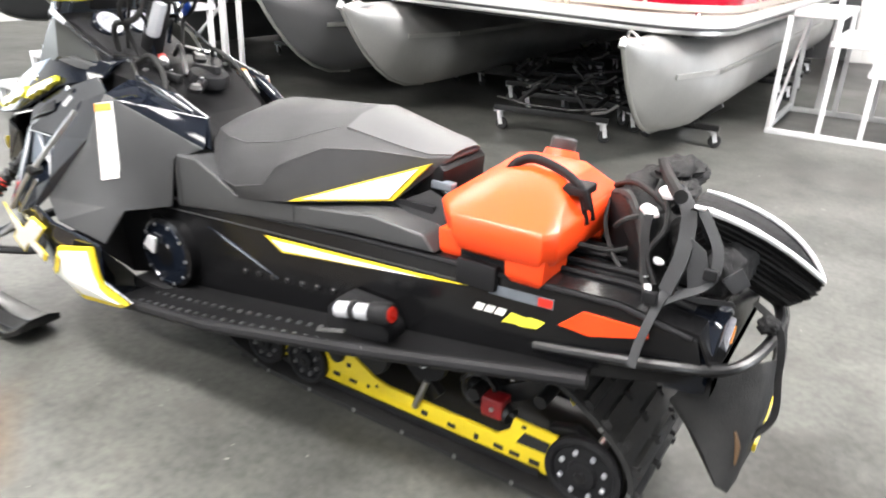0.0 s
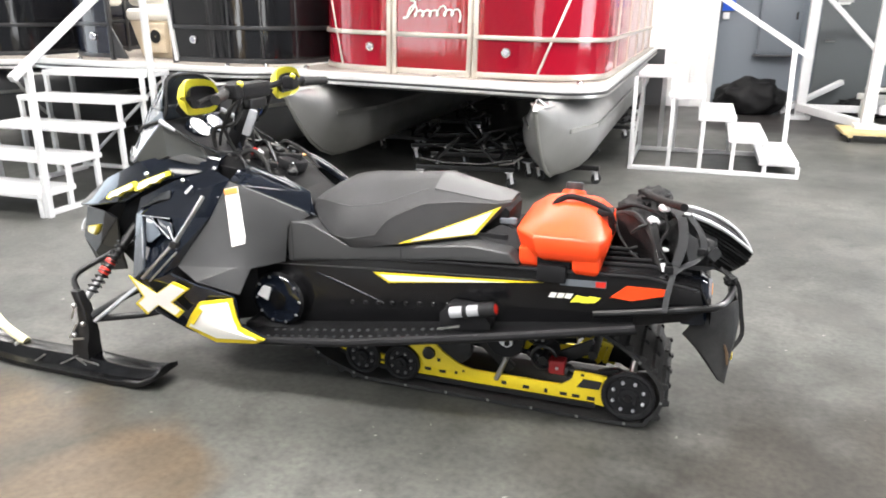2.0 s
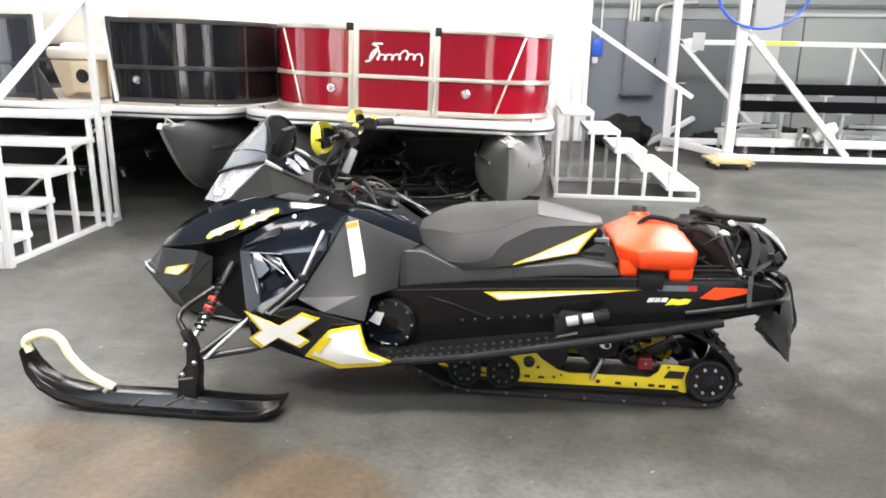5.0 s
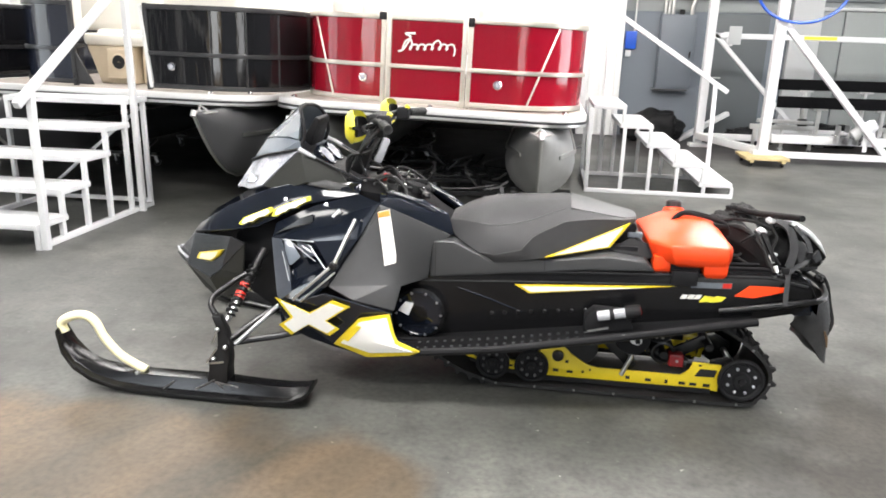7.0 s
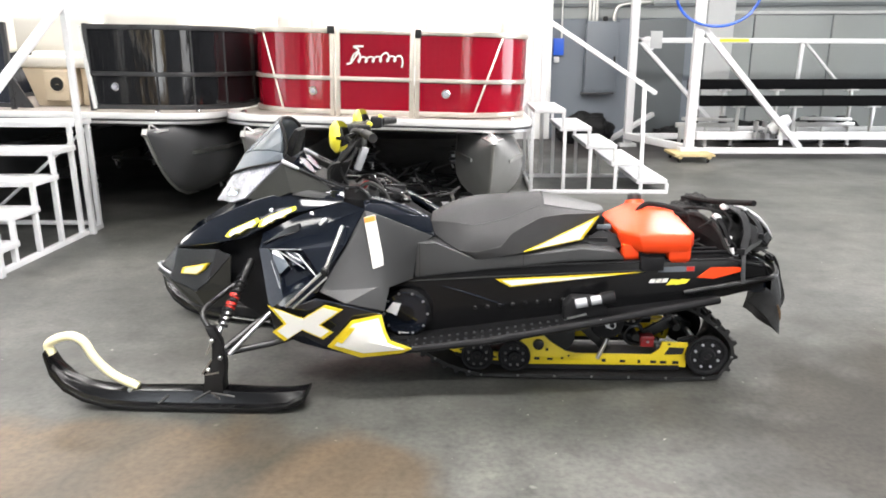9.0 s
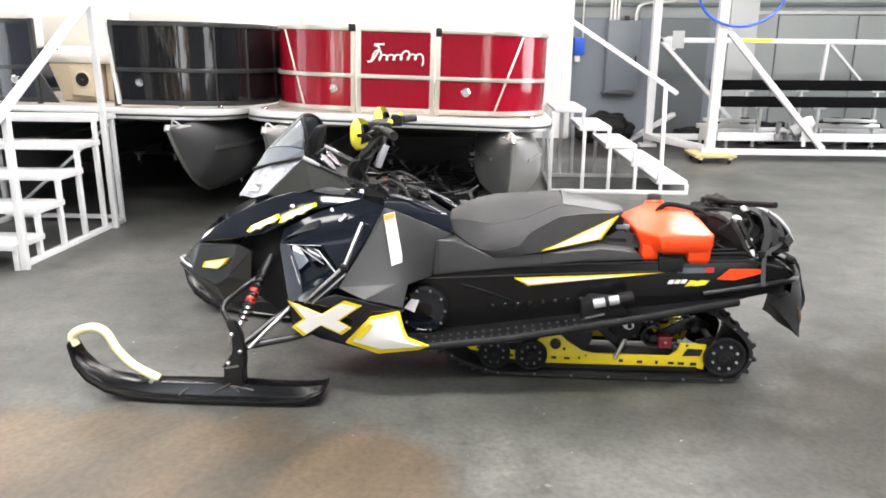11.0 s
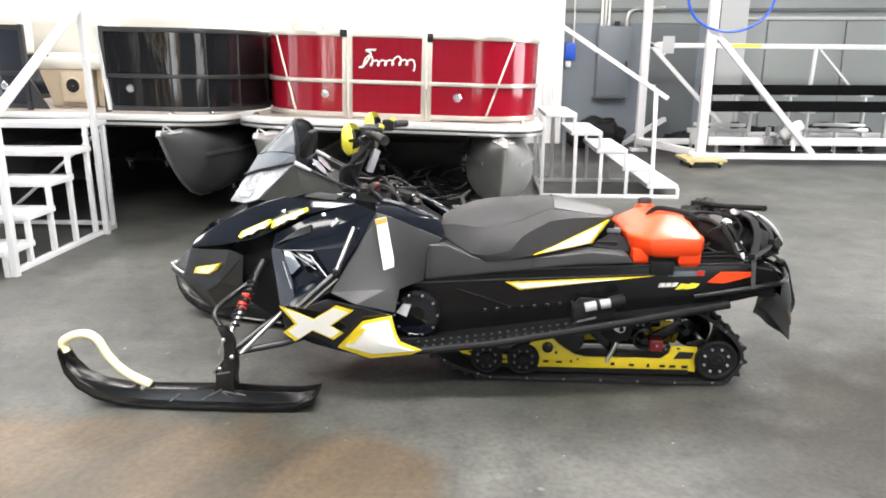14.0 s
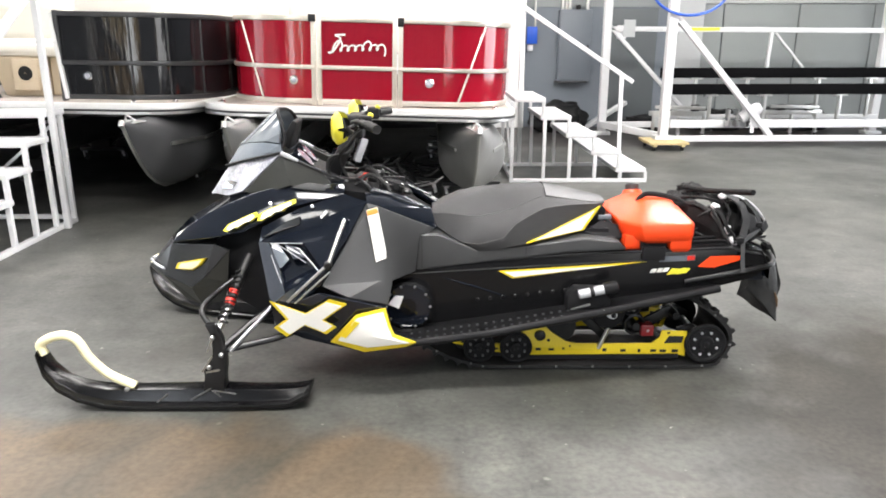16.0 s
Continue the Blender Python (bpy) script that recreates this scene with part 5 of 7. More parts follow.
# seat
# each station: half width and height of the lower edge, the side crease and the top crease, then the top
SEAT = [(-1.53, 0.12, 0.665, 0.14, 0.69, 0.11, 0.722, 0.735), (-1.47, 0.17, 0.63, 0.192, 0.655, 0.16, 0.735, 0.772), (-1.4, 0.205, 0.603, 0.232, 0.622, 0.195, 0.735, 0.806), (-1.33, 0.236, 0.578, 0.245, 0.618, 0.195, 0.728, 0.822),
        (-1.223, 0.243, 0.598, 0.246, 0.644, 0.176, 0.745, 0.831), (-1.176, 0.245, 0.608, 0.237, 0.7, 0.168, 0.758, 0.834), (-1.137, 0.246, 0.615, 0.226, 0.722, 0.155, 0.774, 0.836), (-1.05, 0.225, 0.627, 0.196, 0.762, 0.13, 0.804, 0.838), (-0.94, 0.18, 0.64, 0.156, 0.768, 0.12, 0.788, 0.817), (-0.86, 0.145, 0.656, 0.132, 0.766, 0.108, 0.774, 0.797), (-0.8, 0.112, 0.715, 0.108, 0.762, 0.098, 0.767, 0.782), (-0.757, 0.07, 0.757, 0.07, 0.763, 0.06, 0.766, 0.771)]
rings = []
for x, wb, zb, wd, zd, wc, zc, zt in SEAT:
    half = [(wb, zb), ((wb + wd) / 2 + 0.004, (zb + zd) / 2), (wd, zd), ((wd + wc) / 2 + 0.002, (zd + zc) / 2), (wc, zc), (wc * 0.55, (zc + 2.4 * zt) / 3.4)]
    rings.append([P(x, v, z) for v, z in half + [(0, zt)] + [(-v, z) for v, z in reversed(half)]])
seat = part("seat", loft(B(), rings), VINYL, sled, "black ribbed vinyl seat with yellow flashes", sharp=28)
# a smoother skin on the seat's tail, its paler colour standing in for glare
rows = []
for x, wb, zb, wd, zd, wc, zc, zt in SEAT[7:]:
    o = 0.003
    half = [(wc * 0.99, zc), (wc * 0.55, (zc + 2.4 * zt) / 3.4)]
    top = [(v, z + o) for v, z in half + [(0, zt)] + [(-v, z) for v, z in reversed(half)]]
    rows.append([P(x + (0.02 if x < -1 else 0), v, z) for v, z in top] + [P(x + (0.02 if x < -1 else 0), v, z - 0.008) for v, z in reversed(top)])
part("seat_tail_glare", loft(B(), rows), VINYL_GLARE_STITCH, seat, "smooth seat tail skin, painted paler as glare", sharp=20)
for s in (1, -1):
    FLASH = [(-1.125, 0.246, 0.622), (-0.785, 0.108, 0.752), (-0.862, 0.15, 0.655)]
    pts = [P(x, s * v, z) for x, v, z in FLASH]
    part("seat_flash", prism(B(), [p + Vector((0, s * 0.004, 0)) for p in pts], (0, -s * 0.014, 0)), YELLOW, seat, "yellow seat flash")
    inn = shrink([tuple(p) for p in pts], 0.82)
    part("flash_fill", prism(B(), [Vector(p) + Vector((0, -s * 0.007, 0)) for p in inn], (0, -s * 0.006, 0)), WHITE_DECAL, seat, "white seat flash")
    seam = [P(x, s * (wc + 0.001), zc) for x, wb, zb, wd, zd, wc, zc, zt in SEAT[2:8]]
    part("seat_piping", tube(B(), seam, 0.0012, 6), VINYL_GLARE_STITCH, seat, "grey seat stitching")
    crease = [P(x, s * (wd + 0.001), zd) for x, wb, zb, wd, zd, wc, zc, zt in SEAT[2:11]]
    part("seat_piping", tube(B(), crease, 0.0012, 6), VINYL_GLARE_STITCH, seat, "grey seat stitching")
part("tail_grip", prism(B(), [P(x, 0.1, z) for x, z in ((-0.86, 0.66), (-0.77, 0.75), (-0.755, 0.735), (-0.76, 0.66), (-0.82, 0.635))], P(0, -0.2, 0) - P(0, 0, 0)), CONSOLE_BLACK, seat, "black seat tail bracket", bevel=0.006)
part("tail_strut", tube(B(), [P(-0.77, 0.09, 0.7), P(-0.7, 0.12, 0.65), P(-0.68, 0.14, 0.6)], 0.008, 8), DARK_STEEL, seat)
part("tail_plate", bolster(B(), (-0.79, 1.545, 0.688), (-0.728, 1.57, 0.71), 0.006), BOX_GREY, seat, "grey bracket plate")
part("tail_wing", skin(B(), [(-0.86, 0.15, 0.648), (-0.78, 0.12, 0.69), (-0.7, 0.13, 0.672), (-0.69, 0.16, 0.625), (-0.75, 0.17, 0.61)], [[0, 1, 4], [1, 2, 3, 4]], 0.008), BLACK_MATT, seat, "black bracket wing")

# engine bay body and belly pan
bm = B()
loft(bm, [[P(x, v, z) for v, z in ((w, z0), (w + 0.03, (z0 + z1) / 2), (w * 0.7, z1), (-w * 0.7, z1), (-w - 0.03, (z0 + z1) / 2), (-w, z0))] for x, w, z0, z1 in ((-2.5, 0.14, 0.4, 0.6), (-2.3, 0.2, 0.3, 0.72), (-2.1, 0.24, 0.25, 0.8), (-1.85, 0.25, 0.22, 0.82), (-1.7, 0.15, 0.22, 0.72), (-1.55, 0.12, 0.24, 0.62))])
part("engine_bay", bm, BLACK_MATT, sled, "dark engine bay body")
for s in (1, -1):
    PAN = [(-2.2, 0.42, 0.435), (-2.19, 0.4, 0.3), (-2.07, 0.4, 0.25), (-1.95, 0.425, 0.23), (-1.82, 0.43, 0.205), (-1.64, 0.42, 0.225), (-1.6, 0.43, 0.247), (-1.7, 0.45, 0.3), (-1.72, 0.435, 0.4), (-1.87, 0.475, 0.45), (-1.99, 0.455, 0.47), (-2.1, 0.44, 0.425),
           (-2.2, 0.22, 0.26), (-1.85, 0.24, 0.18), (-1.6, 0.24, 0.2)]
    PANF = [[0, 1, 11], [1, 2, 11], [2, 3, 10, 11], [3, 9, 10], [3, 4, 8, 9], [4, 7, 8], [4, 5, 7], [5, 6, 7], [1, 12, 2], [2, 12, 13, 3], [3, 13, 4], [4, 13, 14, 5]]
    part("belly_pan", skin(B(), PAN, PANF, 0.012, s), BLACK_GLOSS, sled, "glossy black belly pan", bevel=0.003)
# big cross and yellow corner piece on the pan
for s in (1, -1):
    CROSS = [(-2.195, 0.435, 0.437), (-2.13, 0.45, 0.42), (-2.045, 0.462, 0.392), (-1.945, 0.477, 0.458), (-1.872, 0.482, 0.44), (-1.972, 0.468, 0.365), (-1.92, 0.468, 0.335), (-1.965, 0.455, 0.298), (-2.055, 0.448, 0.335), (-2.135, 0.43, 0.277), (-2.185, 0.43, 0.318), (-2.13, 0.443, 0.36)]
    c = Vector((-2.03, 0.458, 0.372))
    for k, mat, off in ((1.0, YELLOW, 0.006), (0.86, WHITE_DECAL, 0.0095)):
        pts = [P(*(c + (Vector(p) - c) * k)) for p in CROSS]
        pts = [Vector((p.x, YC - s * (YC - p.y + 0.008), p.z)) for p in pts]
        if k == 1.0:
            cross = part("cross_decal", prism(B(), pts, (0, -s * 0.004, 0)), mat, sled, "yellow and white cross decal")
        else:
            part("cross_fill", prism(B(), [p + Vector((0, -s * 0.003, 0)) for p in pts], (0, -s * 0.0035, 0)), mat, cross)
    CORNER = [(-1.955, 0.44, 0.252), (-1.9, 0.47, 0.32), (-1.84, 0.485, 0.388), (-1.72, 0.455, 0.405), (-1.7, 0.46, 0.33), (-1.685, 0.458, 0.293), (-1.597, 0.446, 0.25), (-1.64, 0.44, 0.228), (-1.815, 0.446, 0.208), (-1.79, 0.492, 0.3)]
    CF = [[0, 1, 9], [1, 2, 9], [2, 3, 9], [3, 4, 9], [4, 5, 9], [5, 6, 9], [6, 7, 9], [7, 8, 9], [8, 0, 9]]
    corner = part("toe_guard", skin(B(), CORNER, CF, 0.012, s), YELLOW, sled, "yellow-edged white toe guard")
    pts = [(-1.92, 0.462, 0.268), (-1.835, 0.488, 0.376), (-1.73, 0.464, 0.393), (-1.712, 0.468, 0.33), (-1.697, 0.464, 0.288), (-1.625, 0.455, 0.25), (-1.8, 0.462, 0.235), (-1.788, 0.497, 0.302)]
    part("guard_fill", skin(B(), pts, [[0, 1, 7], [1, 2, 7], [2, 3, 7], [3, 4, 7], [4, 5, 7], [5, 6, 7], [6, 0, 7]], 0.004, s), WHITE_DECAL, corner, "white guard face")
    part("guard_vent", skin(B(), [(-1.905, 0.475, 0.292), (-1.845, 0.492, 0.362), (-1.825, 0.494, 0.358), (-1.885, 0.48, 0.285)], [[0, 1, 2, 3]], 0.004, s), YELLOW, corner, "yellow vent edge")

# side panels
for s in (1, -1):
    GLOSS = [(-2.258, 0.285, 0.643), (-2.215, 0.305, 0.644), (-2.068, 0.31, 0.644), (-1.975, 0.4, 0.548), (-2.136, 0.425, 0.461), (-2.191, 0.425, 0.414), (-2.161, 0.25, 0.612), (-2.021, 0.315, 0.542), (-2.144, 0.36, 0.487), (-2.189, 0.29, 0.556),
             (-2.245, 0.27, 0.704), (-2.09, 0.255, 0.779), (-1.9, 0.245, 0.84), (-1.8, 0.284, 0.815), (-1.882, 0.318, 0.668), (-1.985, 0.405, 0.492), (-2.062, 0.44, 0.42), (-1.99, 0.29, 0.745), (-2.16, 0.285, 0.7)]
    GF = [[1, 6, 9], [1, 2, 6], [2, 7, 6], [2, 3, 7], [3, 8, 7], [3, 4, 8], [4, 9, 8], [4, 1, 9], [6, 7, 8, 9], [0, 10, 18], [0, 18, 1], [10, 11, 18], [18, 11, 17], [1, 18, 2], [18, 17, 2], [11, 12, 17], [12, 13, 17], [17, 13, 14], [2, 17, 14], [2, 14, 3], [14, 15, 3], [3, 15, 16, 4], [4, 16, 5]]
    part("front_side_panel", skin(B(), GLOSS, GF, 0.006, s), BLACK_GLOSS, sled, "glossy black faceted front side panel with a sunk pocket", sharp=15)
    # pillar and pocket facets carry reflected daylight as a bluish colour
    part("panel_pillar", skin(B(), [(-2.262, 0.287, 0.645), (-2.215, 0.308, 0.646), (-2.165, 0.37, 0.56), (-2.134, 0.43, 0.462), (-2.193, 0.43, 0.412)], [[0, 1, 2], [0, 2, 4], [2, 3, 4]], 0.008, s), PILLAR_BLACK, sled, "glossy black panel pillar with a painted blue reflection tint", bevel=0.002, sharp=15)
    part("pocket_reflection", skin(B(), [(-2.205, 0.3, 0.638), (-2.175, 0.296, 0.638), (-2.13, 0.315, 0.575), (-2.16, 0.34, 0.545), (-2.183, 0.345, 0.548)], [[0, 1, 2, 3, 4]], 0.006, s), SHIELD_GREY, sled, "blue-grey facet painted as a reflection in the pocket", bevel=0.002)
    part("pocket_reflection", skin(B(), [(-2.155, 0.3, 0.642), (-2.085, 0.3, 0.622), (-2.06, 0.325, 0.585), (-2.11, 0.33, 0.578)], [[0, 1, 2, 3]], 0.006, s), PILLAR_BLACK, sled, "blue-black facet painted as a reflection in the pocket", bevel=0.002)
    # thin pale lines stand in for highlights along the pocket
    for a, c, r in (((-2.165, 0.312, 0.632), (-2.055, 0.352, 0.572), 0.0025), ((-2.205, 0.318, 0.646), (-2.07, 0.322, 0.646), 0.002), ((-2.075, 0.33, 0.615), (-2.0, 0.385, 0.548), 0.003), ((-2.2, 0.335, 0.6), (-2.15, 0.405, 0.5), 0.0018)):
        part("pocket_glint", tube(B(), [P(a[0], s * a[1], a[2]), P(c[0], s * c[1], c[2])], r, 8), TRIM_GREY, sled, "pale line painted as a highlight in the pocket")
    part("hood_vent", skin(B(), [(-2.248, 0.29, 0.66), (-2.135, 0.287, 0.733), (-2.081, 0.285, 0.753), (-2.081, 0.292, 0.72), (-2.16, 0.3, 0.698)], [[0, 1, 2, 3, 4]], 0.006, s), NOSE_GREY, sled, "charcoal side vent cover", bevel=0.002)
    MATT = [(-1.985, 0.41, 0.487), (-1.88, 0.325, 0.66), (-1.8, 0.29, 0.812), (-1.79, 0.312, 0.79), (-1.77, 0.335, 0.66), (-1.745, 0.38, 0.5), (-1.752, 0.288, 0.797), (-1.725, 0.318, 0.655), (-1.695, 0.35, 0.49), (-1.515, 0.19, 0.675), (-1.585, 0.243, 0.642), (-1.6, 0.255, 0.5), (-1.71, 0.415, 0.405), (-1.87, 0.455, 0.452), (-1.8, 0.19, 0.835), (-1.7, 0.19, 0.81)]
    MF = [[0, 1, 4, 5], [1, 2, 3, 4], [2, 6, 3], [3, 6, 7, 4], [4, 7, 8, 5], [6, 9, 10, 7], [7, 10, 11, 8], [5, 8, 12], [13, 0, 5, 12]]
    part("side_panel", skin(B(), MATT, MF, 0.008, s), GREY_MATT, sled, "matt dark grey side panel", bevel=0.004, sharp=70)
    part("console_shoulder", skin(B(), [(-1.8, 0.288, 0.81), (-1.82, 0.19, 0.838), (-1.7, 0.175, 0.822), (-1.752, 0.286, 0.796), (-1.515, 0.188, 0.674), (-1.535, 0.15, 0.755)], [[0, 1, 2, 3], [3, 2, 5, 4]], 0.008, s), BLACK_GLOSS, sled, "glossy black console shoulder", bevel=0.003, sharp=20)
    lab = [(-1.797, 0.322, 0.788), (-1.755, 0.296, 0.795), (-1.716, 0.327, 0.585), (-1.76, 0.36, 0.576)]
    part("warning_label", skin(B(), [(x, v + 0.005, z) for x, v, z in lab], [[0, 1, 2, 3]], 0.006, s), WHITE_DECAL, sled, "tall white warning label")
    part("label_head", skin(B(), [(-1.796, 0.3295, 0.786), (-1.7565, 0.304, 0.7925), (-1.7525, 0.308, 0.772), (-1.793, 0.3335, 0.766)], [[0, 1, 2, 3]], 0.004, s), LABEL_ORANGE, sled, "orange label head")
    # bare brace tubes in front of the panel
    part("panel_trim", bar(B(), P(-2.118, s * 0.458, 0.437), P(-1.957, s * 0.462, 0.588), 0.013, 0.012), ALU, sled, "bare aluminium brace", bevel=0.004)
    part("panel_trim", bar(B(), P(-2.09, s * 0.452, 0.428), P(-1.94, s * 0.456, 0.565), 0.007, 0.007), ALU, sled, "thin aluminium brace", bevel=0.003)
    part("panel_trim", bar(B(), P(-1.943, s * 0.455, 0.6), P(-1.888, s * 0.335, 0.755), 0.014, 0.014), ALU, sled, "bare aluminium brace", bevel=0.004)
    part("brace_joint", lathe(B(), [(0.012, -0.02), (0.016, -0.016), (0.016, 0.012), (0.01, 0.016)], P(-1.948, s * 0.455, 0.592), (0, -s, 0), 10), DARK_STEEL, sled)
    part("panel_mark", bar(B(), P(-1.99, s * 0.31, 0.752), P(-1.965, s * 0.297, 0.78), 0.006, 0.01), SILVER_TAPE, sled, "small silver mark")

# hood
for s in (1, -1):
    HOOD = [(-2.728, 0.0, 0.597), (-2.635, 0.0, 0.685), (-2.466, 0.0, 0.786), (-2.2, 0.0, 0.878), (-1.95, 0.0, 0.88), (-2.645, 0.155, 0.65), (-2.49, 0.185, 0.748), (-2.3, 0.205, 0.832), (-2.1, 0.205, 0.888), (-1.9, 0.19, 0.872), (-2.655, 0.19, 0.622), (-2.48, 0.258, 0.656), (-2.33, 0.278, 0.684), (-2.12, 0.255, 0.785), (-1.9, 0.225, 0.835)]
    HF = [[0, 5, 6, 1], [1, 6, 7, 2], [2, 7, 8, 3], [3, 8, 9, 4], [5, 10, 11, 6], [6, 11, 12, 7], [7, 12, 13, 8], [8, 13, 14, 9], [0, 10, 5]]
    part("hood", skin(B(), HOOD, HF, 0.012, s), BLACK_GLOSS, sled, "glossy black hood with yellow emblem", bevel=0.003, sharp=24)
    # plain jagged patches in place of the lettering on the hood
    for patch_pts in ([(-2.403, 0.29, 0.696), (-2.384, 0.281, 0.72), (-2.31, 0.271, 0.752), (-2.266, 0.266, 0.771), (-2.256, 0.271, 0.758), (-2.284, 0.279, 0.734), (-2.309, 0.279, 0.731), (-2.345, 0.288, 0.705), (-2.368, 0.287, 0.706), (-2.39, 0.292, 0.689)],
                      [(-2.262, 0.279, 0.734), (-2.251, 0.269, 0.762), (-2.212, 0.263, 0.782), (-2.139, 0.255, 0.809), (-2.102, 0.252, 0.822), (-2.099, 0.258, 0.806), (-2.138, 0.263, 0.788), (-2.152, 0.268, 0.774), (-2.187, 0.269, 0.769), (-2.206, 0.275, 0.752), (-2.235, 0.275, 0.749), (-2.244, 0.28, 0.735)]):
        n = len(patch_pts)
        mid = tuple(sum(p[i] for p in patch_pts) / n for i in range(3))
        fan = [[k, (k + 1) % n, n] for k in range(n)]
        em = part("emblem", skin(B(), [(x, v + 0.004, z) for x, v, z in patch_pts + [mid]], fan, 0.014, s), LEMON, sled, "plain yellow emblem patch")
        inner = [(x, v + 0.008, z) for x, v, z in [tuple(mid[i] + (p[i] - mid[i]) * 0.8 for i in range(3)) for p in patch_pts] + [mid]]
        part("emblem_fill", skin(B(), inner, fan, 0.004, s), WHITE_DECAL, em, "plain pale emblem fill")
    for x, v, z in ((-2.205, 0.262, 0.802), (-2.03, 0.265, 0.79)):
        part("hood_screw", lathe(B(), [(0.009, 0), (0.009, 0.005), (0.004, 0.008)], P(x, s * v, z), (0, -s, 0.5), 12), CHROME, sled)
    NOSE = [(-2.85, 0.0, 0.454), (-2.735, 0.0, 0.588), (-2.69, 0.12, 0.592), (-2.464, 0.25, 0.623), (-2.398, 0.262, 0.6), (-2.513, 0.25, 0.476), (-2.589, 0.211, 0.418), (-2.737, 0.12, 0.445)]
    part("nose_cone", skin(B(), NOSE, [[0, 1, 2, 7], [2, 3, 5], [2, 5, 6], [2, 6, 7], [3, 4, 5]], 0.012, s), NOSE_GREY, sled, "charcoal faceted nose cone", bevel=0.002, sharp=12)
    CHIN = [(-2.845, 0.0, 0.448), (-2.737, 0.12, 0.441), (-2.589, 0.211, 0.414), (-2.513, 0.248, 0.472), (-2.398, 0.258, 0.598), (-2.8, 0.0, 0.4), (-2.636, 0.165, 0.35), (-2.555, 0.195, 0.328), (-2.42, 0.24, 0.45), (-2.45, 0.19, 0.345), (-2.68, 0.0, 0.33)]
    part("nose_chin", skin(B(), CHIN, [[0, 1, 6, 5], [1, 2, 7, 6], [2, 3, 8, 7], [3, 4, 8], [7, 8, 9], [5, 6, 7, 10]], 0.012, s), OLIVE_BLACK, sled, "black lower nose", bevel=0.002, sharp=12)
    part("nose_accent", tube(B(), smooth_path([P(-2.835, s * 0.01, 0.488), P(-2.79, s * 0.07, 0.482), P(-2.735, s * 0.125, 0.478)], 4), 0.006, 8), TRIM_GREY, sled, "pale nose trim")
    SIG = [(-2.674, 0.154, 0.485), (-2.656, 0.161, 0.517), (-2.507, 0.247, 0.562), (-2.532, 0.237, 0.529), (-2.576, 0.214, 0.497)]
    mk = part("side_marker", skin(B(), [(x, v + 0.004, z) for x, v, z in SIG], [[0, 1, 2, 3, 4]], 0.014, s), YELLOW, sled, "yellow-edged side marker", bevel=0.003)
    c = Vector((-2.585, 0.204, 0.52))
    part("marker_lens", skin(B(), [tuple(c + (Vector(p) - c) * 0.76 + Vector((0, 0.009, 0))) for p in SIG], [[0, 1, 2, 3, 4]], 0.004, s), CREAM, mk, "pale marker lens")

